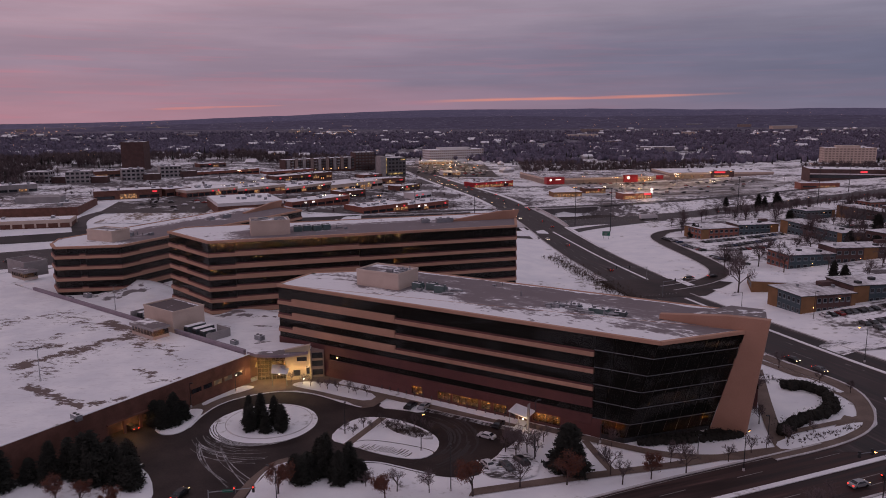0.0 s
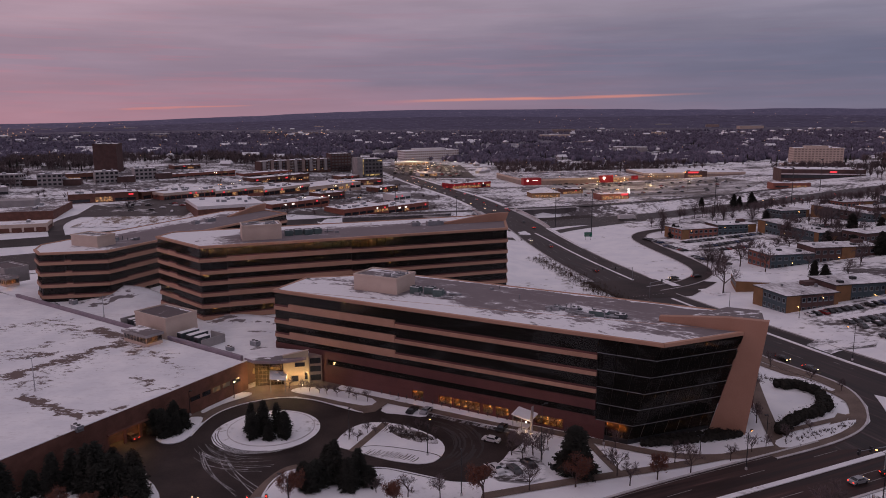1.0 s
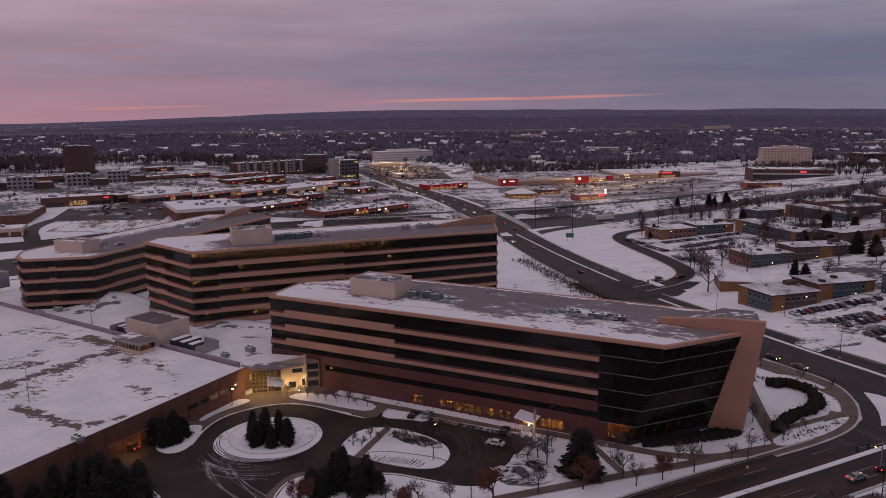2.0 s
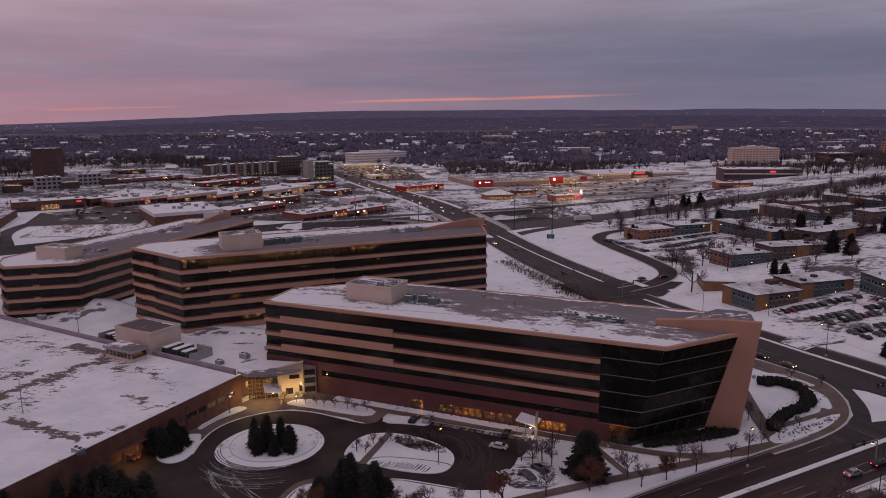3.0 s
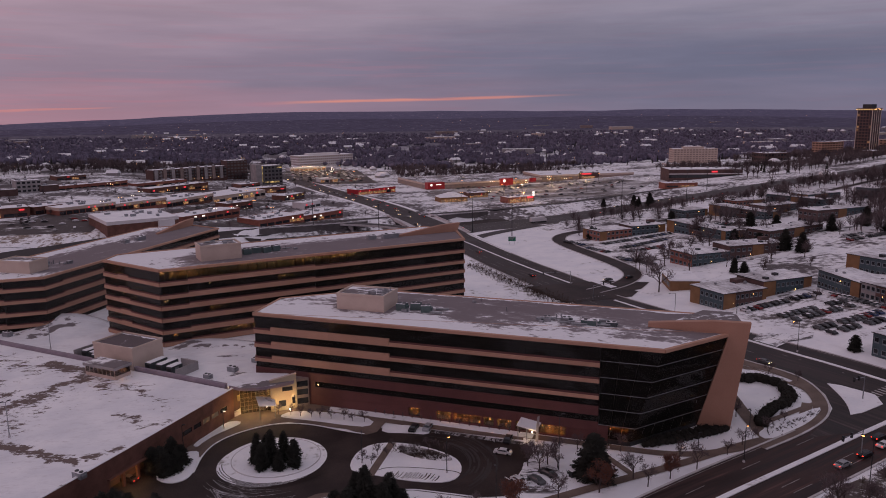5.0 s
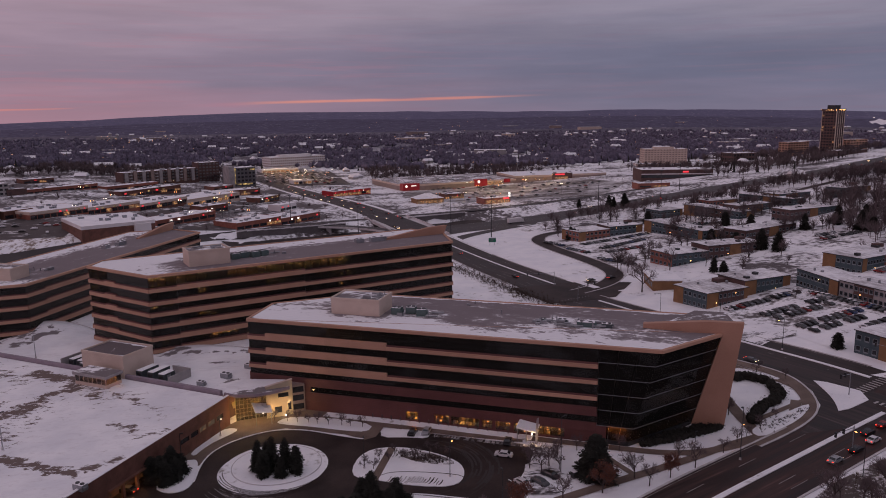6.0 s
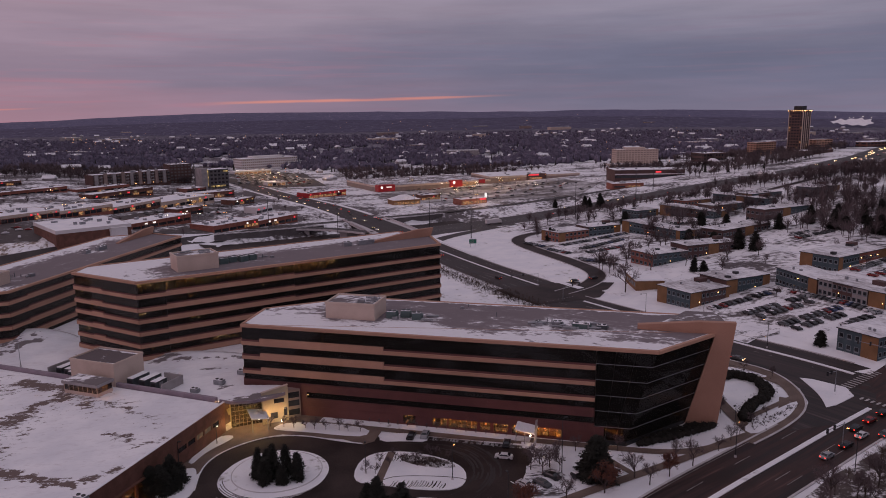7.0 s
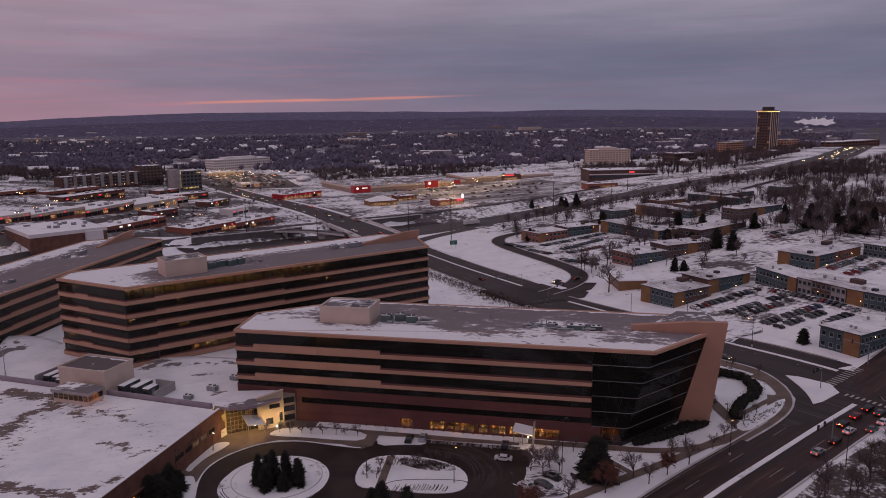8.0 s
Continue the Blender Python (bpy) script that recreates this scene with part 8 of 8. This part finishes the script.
row("store_building", (-176, 742), (-136, 782), 14, 4, red_brick, "red brick strip of shops with a snowy roof", "shops", units=5, seed=25, group="strip mall buildings", shop=shopfronts(8, 25, 0.1, 2, 3.6, 0.2))
row("store_building", (-156, 694), (-112, 748), 16, 5, brick, "brown strip of shops with a snowy roof", "shops", units=6, seed=26, group="strip mall buildings", shop=shopfronts(8, 26, 0.2, 2.2, 4, 0.3))
row("store_building", (-40, 676), (-22, 700), 14, 4.4, brick, "small corner shop with bright signs", "shops", units=3, seed=27, shop=shopfronts(4, 29, 0.5, 2.4, 4, 0.9))
row("store_building", (-24, 616), (-10, 634), 12, 5, white_wall, "small white drive-in hut with a snowy roof", "shop", units=2, seed=28, shop=shopfronts(3, 30, 0.4, 2.4, 4, 0.5))
mall = block("store_building", -264, 468, 70, 50, 4.4, 12, brick, "large low brick mall hall with a snow-streaked roof", "mall", units=10, seed=30, roof=roof_mixed)
part("penthouse", MB().box(-8, 18, 2, 16, 4.6, 8.6), grey_wall, mall)
block("store_building", -244, 411, 66, 16, 3.8, 16, brick, "low brick mall wing with pale piers", "mall", units=3, seed=31, ribs=12, rib_mat=beige, fascia=beige)
for i, (x, y, t_) in enumerate(((-343, 630, 8), (-311, 633, 14), (-275, 656, 28), (-252, 684, 30))):
    block("office_block", x, y, 19, 14, 10, t_, grey_wall, "small grey office with tall windows", "office", storeys=3, seed=32 + i, group="small grey offices", bay=3.8)
    block("office_block", x + 15, y + 4, 15, 9, 5, t_, dark_brick, "low dark wing between the grey offices", "office", seed=132 + i, units=1, group="low dark office wings")
# darker brick window rows paint the shade of the tower's recesses
block("tower_building", -312, 756, 22, 20, 28, 4, tower_brick, "brown brick residential tower", "tower", storeys=9, seed=34, bay=4.2, win=dark_brick)
dk = block("office_block", -60, 846, 30, 20, 20, 24, slate_glass, "dark glass block outlined with yellow lights", "office", storeys=5, seed=35, shop=((0.18, 0.24, 3, 20.4, sign_yellow, "light_strip"), (0.3, 0.86, 1.6, 3.2, sign_yellow, "lit_sign"), (0.78, 0.98, 17.4, 18.6, sign_yellow, "lit_sign")))
part("corner_wing", MB().box(-15.4, -9, -10.6, 6, -1, 22), grey_wall, dk)
block("office_block", -98, 905, 24, 20, 21, 24, dark_brick, "dark mid-rise block among trees", "office", storeys=6, seed=36, bay=3.5, win=dim_window)
ap = row("apartment_building", (-174, 820), (-104, 872), 16, 13, tower_brick, "long four-storey apartment row with pale bays", "apartment building", storeys=4, seed=37, bay=3.6, lit=0.02, win=dim_window, group="mid-rise apartment rows", units=10)
for i in range(9):
    part("pale_bay", MB().box(-42 + i * 9.6, -38.4 + i * 9.6, -8.9, -8.0, 0, 13.6 + 0.8 * (i % 2)), taupe if i % 2 else grey_wall, ap)
    for z in (3.4, 6.6, 9.8):
        part("balcony", MB().box(-37.4 + i * 9.6, -34 + i * 9.6, -9.4, -8.0, z, z + 0.9), dark_metal if (i + int(z)) % 3 else grey_wall, ap)
for i in range(8):
    part("wall_lamp", MB().ball((-38 + i * 10, -9.2, 1.6), 0.25), lamp_warm, ap)
wh = block("office_block", 16, 1172, 92, 30, 15, 24, white_wall, "long white office block above the trees", "office", storeys=4, seed=41, bay=3.2, win=taupe)
part("penthouse", MB().box(-26, 26, -7, 7, 15, 18), white_wall, wh)
row("store_building", (31, 734), (72, 760), 18, 5, store_red, "row of shops with a red fascia and lit fronts", "shops", units=6, seed=42, shop=shopfronts(8, 42, 0.8, 2.8, 4.6, 0.5), fascia=store_red)
block("store_building", -12, 1052, 52, 18, 4.5, 20, white_wall, "car dealer hall with lit windows", "showroom", units=4, seed=43, shop=shopfronts(8, 43, 0.7, 3.2, 4.2, 0.2))
block("store_building", 8, 880, 22, 14, 4.5, 20, white_wall, "small bright dealer pavilion", "showroom", units=2, seed=44, shop=shopfronts(4, 44, 0.8, 3.2, 4.2, 0))
rs = random.Random(303)
for i in range(30):
    x, y = -320 + 62 * (i % 6) + rs.uniform(-12, 12), 560 + 58 * (i // 6) + rs.uniform(-14, 14)
    if off_line(x, y, ARTERIAL)[0] < 45 or any((x - o.location.x) ** 2 + (y - o.location.y) ** 2 < 48 ** 2 for o in scene.objects if o.name.startswith(("store_building", "office_block", "tower_building", "apartment_building")) and o.location.length > 1):
        continue
    block("store_building", x, y, rs.uniform(22, 44), rs.uniform(14, 20), rs.uniform(3.6, 5.5), 40 + rs.uniform(-10, 10), rs.choice((red_brick, brick, brick, grey_wall)), "small flat-roofed shop with snow on its roof", "shops", units=4, seed=330 + i, group="small shops", shop=shopfronts(4, 330 + i, 0.15, 2.2, 3.4, 0.2))
# far slabs peeping over the woods
rf = random.Random(77)
for i in range(26):
    a, d = math.radians(rf.uniform(-30, 52)), rf.uniform(1250, 3300)
    x, y = -28 + d * math.sin(a), d * math.cos(a)
    block("office_block", x, y, rf.uniform(30, 90), rf.uniform(14, 30), rf.uniform(5, 11), rf.uniform(-20, 40), rf.choice((grey_wall, grey_wall, beige, taupe)), "pale flat-roofed building among the far woods", "building", storeys=1, seed=60 + i, units=0, group="far flat-roofed buildings")
# their lots
old_lot = snowy("old_lot", (0.05, 0.043, 0.044), (0.10, 0.085, 0.084), 0.24, 0.03, (0.6, 1.5), 0.6)
store_lot = snowy("store_lot", (0.07, 0.058, 0.056), (0.13, 0.108, 0.10), 0.36, 0.03, (0.6, 1.5), 0.6, soft=0.14)
for pts in ([(134, 655), (262, 616), (330, 700), (325, 790), (230, 786), (110, 765), (96, 715)], [(-216, 458), (-150, 462), (-150, 500), (-182, 538), (-200, 522), (-226, 512)], [(-132, 548), (-118, 545), (-68, 606), (-40, 676), (-56, 682), (-112, 606)], [(-40, 940), (0, 850), (66, 862), (60, 1060), (-40, 1060)], [(-300, 500), (-250, 500), (-250, 516), (-300, 540)], [(-172, 650), (-100, 700), (-96, 745), (-150, 690)], [(-96, 504), (-60, 508), (-30, 545), (-66, 556)]):
    flat("car_park", pts, store_lot if pts[0][0] > 100 else old_lot, "wide worn asphalt car park streaked with snow", "car park", 0.3)
lot_cars = MB()
for i in range(210):
    zone = rf.choice(((140, 320, 650, 780), (140, 320, 650, 780), (140, 260, 690, 785), (140, 260, 690, 785), (-32, 56, 870, 1050), (-32, 56, 870, 1050), (-205, -160, 470, 520), (-110, -50, 585, 660)))
    x, y = rf.uniform(zone[0], zone[1]), rf.uniform(zone[2], zone[3])
    mm = pose(x, y, lie(x, y) + 0.35, 0, 0, rf.choice((12, 102, 192)) + rf.uniform(-3, 3))
    lot_cars.add([mm @ Vector(p) for p in BODY.v], BODY.f)
for i in range(150):
    x, y = -30 + 9.5 * (i // 17) + rf.uniform(-0.4, 0.4), 885 + 10 * (i % 17) + rf.uniform(-1.5, 1.5)
    mm = pose(x, y, lie(x, y) + 0.35, 0, 0, 20 + rf.choice((0, 180)) + rf.uniform(-3, 3))
    lot_cars.add([mm @ Vector(p) for p in BODY.v], BODY.f)
tagged(part("lot_cars", lot_cars, mixed_paint), "parked cars scattered over the shopping centre lots", "cars", kind="stuff")
for i in range(44):
    zone = rf.choice(((140, 320, 650, 780), (-32, 56, 870, 1050), (-190, -40, 530, 690)))
    x, y = rf.uniform(zone[0], zone[1]), rf.uniform(zone[2], zone[3])
    street_lamp("lot_lamp", x, y, 9, lamp_white if i % 3 else lamp_orange, "tall lit lamp over the shopping car park", 0.9, 0, lie(x, y), True)
# the pools of light under the brightest lot lamps
for x, y, e in ((206, 772, 7600), (176, 750, 6400), (232, 742, 7200), (190, 700, 6600), (280, 775, 6400), (166, 622, 2200), (0, 930, 7000), (10, 985, 7000), (34, 1030, 7000), (-18, 1010, 7000), (44, 930, 7000), (10, 880, 5000), (-8, 1052, 6000), (116, 648, 500), (246, 770, 700)):
    street_lamp("lot_lamp", x, y, 9, lamp_orange, "tall lit lamp over the shopping car park", 0.9, 0, lie(x, y), True)
    pl = new("lot_light", bpy.data.lights.new("lot_light", "POINT"))
    pl.data.energy, pl.data.color, pl.data.shadow_soft_size = e, (1.0, 0.6, 0.28), 0.3
    pl.location = (x, y - 1.2, lie(x, y) + 8.4)

# ---- far houses ----
house = thing("house", pose(420, 560, lie(420, 560)), "small house with a snow-covered gable roof", "house", "houses among the woods")
part("wall", MB().box(-6, 6, -4, 4, -1, 3), grey_wall, house)
part("roof", MB().add([(-6.6, -4.7, 2.8), (6.6, -4.7, 2.8), (6.6, 4.7, 2.8), (-6.6, 4.7, 2.8), (-6.6, 0, 6), (6.6, 0, 6)], [(0, 1, 5, 4), (2, 3, 4, 5), (1, 2, 5), (3, 0, 4), (3, 2, 1, 0)]), roof_snow, house)
for i in range(230):
    a, d = math.radians(rf.uniform(-32, 58)), 880 + 1900 * rf.random() ** 1.3
    if 14 < math.degrees(a) < 28 and d < 1000:
        continue
    x, y = -28 + d * math.sin(a), d * math.cos(a)
    if off_line(x, y, ARTERIAL)[0] < 60 or off_line(x, y, HIGHWAY)[0] < 60:
        continue
    copy_thing(house, pose(x, y, lie(x, y), 0, 0, rf.choice((0, 90)) + rf.uniform(-15, 25)))

for i in range(46):
    x, y = rf.uniform(330, 760), rf.uniform(300, 600)
    if x * 0.62 + 60 < y - 20 or off_line(x, y, HIGHWAY)[0] < 60:
        continue
    copy_thing(house, pose(x, y, lie(x, y), 0, 0, rf.choice((14, 104)) + rf.uniform(-8, 8)))

roofs, walls_ = MB(), MB()
for i in range(900):
    a, d = math.radians(rf.uniform(-33, 58)), 1050 + 1900 * rf.random() ** 1.2
    x, y = -28 + d * math.sin(a), d * math.cos(a)
    if noise.noise(Vector((x * 0.006, y * 0.005, 7.7))) < 0.24 or off_line(x, y, ARTERIAL)[0] < 40 or off_line(x, y, HIGHWAY)[0] < 60:
        continue
    mm, w_, k_ = pose(x, y, far_land(x, y), 0, 0, rf.choice((10, 100)) + rf.uniform(-12, 12)), rf.uniform(6, 11), rf.uniform(3.4, 6.5)
    walls_.box(-w_, w_, -4.4, 4.4, -1, k_, mm)
    roofs.add([mm @ Vector(p) for p in ((-w_ - 0.6, -5, k_ - 0.1), (w_ + 0.6, -5, k_ - 0.1), (w_ + 0.6, 5, k_ - 0.1), (-w_ - 0.6, 5, k_ - 0.1), (-w_ - 0.6, 0, k_ + 3.4), (w_ + 0.6, 0, k_ + 3.4))], [(0, 1, 5, 4), (2, 3, 4, 5), (1, 2, 5), (3, 0, 4), (3, 2, 1, 0)])
tagged(part("far_house_walls", walls_, grey_wall), "walls of distant houses standing in clusters among the woods", "houses", kind="stuff")
tagged(part("far_house_roofs", roofs, roof_snow), "snow-covered gable roofs of distant houses in the woods", "roofs", kind="stuff")

# ---- woods: uncounted, one mesh each ----
def wood(name, label, places, mat, hmin, hmax, seed, blades, thin=0.0):
    """Leafless crowns as sprays of twig blades; thin: blade width for trees near enough to see through."""
    q = random.Random(seed)
    b_ = MB()
    for x, y, s in places:
        h = q.uniform(hmin, hmax) * s
        z = far_land(x, y) - 0.2
        r = h * q.uniform(0.30, 0.42)
        if thin:
            b_.tube((x, y, z), (x, y, z + h * 0.5), h * 0.02, h * 0.012, 4)
        for i in range(blades):
            a = q.uniform(0, 6.283)
            if thin:
                e = math.acos(q.uniform(-0.35, 1.0))
                f_ = q.uniform(0.25, 0.6)
                k_ = q.uniform(0.75, 1.12)
                tip = (x + math.cos(a) * math.sin(e) * r * k_ * 1.35, y + math.sin(a) * math.sin(e) * r * k_ * 1.35, z + h * 0.62 + math.cos(e) * h * 0.38 * k_)
                root = (x, y, z + h * q.uniform(0.28, 0.5))
                base = tuple(root[j] + (tip[j] - root[j]) * (0.0 if i % 3 == 0 else f_) for j in range(3))
                w_ = h * thin * (1.6 if i % 3 == 0 else 1.0)
                sx, sy = -math.sin(a) * w_, math.cos(a) * w_
                b_.add([(base[0] - sx, base[1] - sy, base[2]), (base[0] + sx, base[1] + sy, base[2]), (tip[0] + sx * 0.4, tip[1] + sy * 0.4, tip[2]), (tip[0] - sx * 0.4, tip[1] - sy * 0.4, tip[2])], [(0, 1, 2, 3)])
                continue
            e, k_ = math.acos(q.uniform(0.0, 1.0)), q.uniform(0.7, 1.0)
            c_ = Vector((x + math.cos(a) * math.sin(e) * r * 1.15, y + math.sin(a) * math.sin(e) * r * 1.15, z + h * 0.5 + math.cos(e) * h * 0.36))
            out_ = (c_ - Vector((x, y, z + h * 0.3))).normalized() * h * 0.2 * k_
            w_ = Vector((-math.sin(a), math.cos(a), 0)) * h * 0.035
            b_.add([c_ - out_ - w_, c_ - out_ + w_, c_ + out_ + w_ * 0.3, c_ + out_ - w_ * 0.3], [(0, 1, 2, 3)])
        if not thin:
            b_.ball((x, y, z + h * 0.36), h * 0.44, r * 2.5 / h, r * 2.5 / h, q.uniform(0.75, 1.05), 4, 6, 0.34, q)
    ob = part(name, b_, mat, smooth=not thin)
    return tagged(ob, label, "woods", kind="stuff")


def clear(x, y, gap):
    if off_line(x, y, ARTERIAL)[0] < (22 + gap if y < 960 else 9) or off_line(x, y, HIGHWAY)[0] < (48 if x > 400 else 34):
        return False
    return True


def built(x, y):
    """Inside the shopping district or the near apartments."""
    return (-330 < x < 60 and 380 < y < 880) or (60 < x < 400 and 560 < y < 900) or (-60 < x < 100 and y < 1080)


spots = []
rw = random.Random(99)
for i in range(30000):
    a = math.radians(rw.uniform(-36, 62))
    d = 640 * (2700 / 640) ** (rw.random() ** 0.85)
    x, y = -28 + d * math.sin(a), d * math.cos(a)
    dens = noise.noise(Vector((x * 0.004, y * 0.004, 0.3)))
    open_ = noise.noise(Vector((x * 0.011, y * 0.009, 4.2)))
    if dens < -0.42 or open_ < -0.26 - 0.3 * ease(d, 1500, 2300) or d > 2700 or built(x, y) or not clear(x, y, 10):
        continue
    spots.append((x, y, 1.0 - 0.25 * ease(d, 1200, 2600) + 0.15 * ease(d, 2600, 4200)))
edge = [p for p in spots if math.hypot(p[0] + 28, p[1]) < 1080]
spots = [p for p in spots if math.hypot(p[0] + 28, p[1]) >= 1080]
wood("wood_edge", "leafless trees along the near edge of the woods", edge, twig, 7, 12, 15, 70, 0.013)
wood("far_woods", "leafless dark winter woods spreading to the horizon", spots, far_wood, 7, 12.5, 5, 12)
spots = [(x, y, rw.uniform(0.8, 1.2)) for x, y in [(rw.uniform(225, 700), rw.uniform(280, 640)) for _ in range(2600)] if clear(x, y, 0) and x > 240 + (y - 280) * 0.25 and y < 480 + (x - 240) * 0.35 and x * 0.9 + 40 > 0.45 * y and noise.noise(Vector((x * 0.012, y * 0.012, 0))) > -0.15]
wood("neighbourhood_trees", "leafless trees thick among the houses and apartments", spots, twig, 7, 11, 6, 75, 0.009)
spots = [(x, y, rw.uniform(0.5, 0.9)) for x, y in [(rw.uniform(100, 420), rw.uniform(440, 560)) for _ in range(1300)] if 27 < off_line(x, y, HIGHWAY)[0] < 58 and y < 430 + x * 0.42 and x > 190]
near_wings = [(o.matrix_world.translation.xy, (o.matrix_world @ Vector((20, 8, 0))).xy) for o in scene.objects if o.name.startswith("apartment_building") and o.location.y < 500]
spots_b = []
for _ in range(420):
    x, y = rw.uniform(112, 330), rw.uniform(262, 500)
    if x > 120 + (y - 262) * 0.05 and off_line(x, y, HIGHWAY)[0] > 45 and noise.noise(Vector((x * 0.02, y * 0.02, 5))) > -0.3 and min(min((Vector((x, y)) - a).length, (Vector((x, y)) - b).length) for a, b in near_wings) > 11 and not (124 < x < 186 and 330 < y < 412) and not (112 < x < 132 and 320 < y < 460) and rw.random() < (0.10 if y < 312 and x < 255 else (0.35 if x < 215 else 0.9)):
        spots_b.append((x, y, rw.uniform(0.8, 1.35)))
wood("neighbourhood_trees", "leafless trees between the apartment blocks", spots_b, twig, 7, 11, 16, 150, 0.006)
wood("roadside_scrub", "leafless scrub on the bank beside the highway", spots, twig, 4.5, 8, 7, 80, 0.009)
spots = [(55 + 17 * s + rw.gauss(0, 2.6), 366 - 98 * s, rw.uniform(0.12, 0.27)) for s in [rw.random() for _ in range(1100)]]
wood("roadside_scrub", "low brown scrub on the verge behind the office", spots, scrub, 5, 9, 8, 30, 0.010)
spots = [(x, y, rw.uniform(0.25, 0.6)) for x, y in [(rw.uniform(70, 125), rw.uniform(95, 132)) for _ in range(260)] if y < 121 + (x - 70) * 0.36 - 3]
wood("roadside_scrub", "leafless bushes on the verge across the avenue", spots, scrub, 5, 9, 18, 90, 0.006)
spots = [(rw.uniform(-330, 40), rw.uniform(480, 860), rw.uniform(0.5, 0.8)) for _ in range(130)]
wood("street_trees", "scattered leafless street trees in the shopping district", [s for s in spots if clear(s[0], s[1], 0)], twig, 6, 9, 9, 70, 0.014)
spots = [(-28 + d * math.sin(a), d * math.cos(a), 1.0) for a, d in [(math.radians(rw.uniform(-34, 58)), rw.uniform(700, 1700)) for _ in range(620)]]
ev = MB()
for x, y, s in spots:
    if built(x, y) or not clear(x, y, 6):
        continue
    h, z = rw.uniform(6, 10.5), land(x, y)
    for lvl in range(4):
        rr, z0 = h * 0.2 * (1 - lvl * 0.22), z + h * (0.08 + 0.22 * lvl)
        ring_ = [(x + rr * (1 + 0.25 * rw.uniform(-1, 1)) * math.cos(6.283 * i / 7), y + rr * math.sin(6.283 * i / 7), z0) for i in range(7)]
        ev.add(ring_ + [(x, y, z0 + h * 0.34)], [(i, (i + 1) % 7, 7) for i in range(7)])
tagged(part("far_evergreens", ev, needles), "dark evergreens scattered through the far woods", "woods", kind="stuff")
# lamps of the far town
fl = MB()
for i in range(170):
    a, d = math.radians(rf.uniform(-34, 58)), 900 + 3300 * rf.random() ** 1.6
    x, y = -28 + d * math.sin(a), d * math.cos(a)
    s = 0.14 + d * 0.00016
    fl.ball((x, y, far_land(x, y) + rf.uniform(9, 14)), s, 1, 1, 1, 2, 4)
for az0, az1, da, db, count in ((-30.5, -26, 2250, 2750, 46), (-29, -20, 2800, 3600, 40), (-11, -6, 1900, 2500, 26), (8, 16, 2600, 3300, 14)):
    for i in range(count):
        a, d = math.radians(rf.uniform(az0, az1)), rf.uniform(da, db)
        x, y = -28 + d * math.sin(a), d * math.cos(a)
        fl.ball((x, y, far_land(x, y) + rf.uniform(12, 17)), 0.2 + d * 0.0002 * rf.uniform(0.5, 1.3), 1, 1, 1, 2, 4)
tagged(part("far_town_lamps", fl, far_lamp), "pinpoint street lamps of the far town", "lamps", kind="stuff")

# stream of headlights on the far highway, and the floodlit snow slope
stream, beams = MB(), MB()
for i in range(60):
    s_ = rf.random()
    j = 11 if s_ < 0.55 else (10 if s_ < 0.72 else 12)
    (x0, y0), (x1, y1) = HIGHWAY[j], HIGHWAY[j + 1]
    k_ = rf.random() * (0.5 if j == 12 else 1.0)
    x, y = x0 + (x1 - x0) * k_, y0 + (y1 - y0) * k_
    side_ = rf.choice((-11, -7.5, -4, 4, 8))
    n_ = math.hypot(x1 - x0, y1 - y0)
    x, y = x - side_ * (y1 - y0) / n_, y + side_ * (x1 - x0) / n_
    mm = pose(x, y, land(x, y) + 0.15, 0, 0, math.degrees(math.atan2(y1 - y0, x1 - x0)) + (180 if side_ > 0 else 0))
    stream.add([mm @ Vector(p) for p in BODY.v], BODY.f)
    for s in (-0.6, 0.6):
        beams.ball(mm @ Vector((2.1, s, 0.65)), 0.28, 1, 1, 1, 3, 6)
tagged(part("far_cars", stream, mixed_paint), "stream of cars on the far highway", "cars", kind="stuff")
tagged(part("far_headlights", beams, head_lamp), "lit headlights of the far stream of cars", "headlights", kind="stuff")
slope = thing("snow_slope", pose(2078, 2120, lie(2078, 2120) + 8, 0, 0, -44), "floodlit white ski slope on the far hillside", "ski slope")
rim = [(-66, 12), (-56, 5), (-44, 8), (-30, 1), (-14, 3), (4, -2), (20, 1), (38, -4), (52, 2), (70, 6), (58, 12), (62, 20), (40, 17), (30, 25), (14, 19), (-4, 22), (-20, 16), (-34, 22), (-50, 15)]
part("slope", MB().add([(x, 2.0 * (z - 10), z) for x, z in rim], [tuple(range(len(rim)))]), drift_snow, slope)
for x, z in ((-52, 27), (-8, 25), (6, 24), (34, 29), (60, 24)):
    part("floodlight", MB().ball((x, 30, z), 0.9, 1, 1, 1, 3, 6), lamp_white, slope)
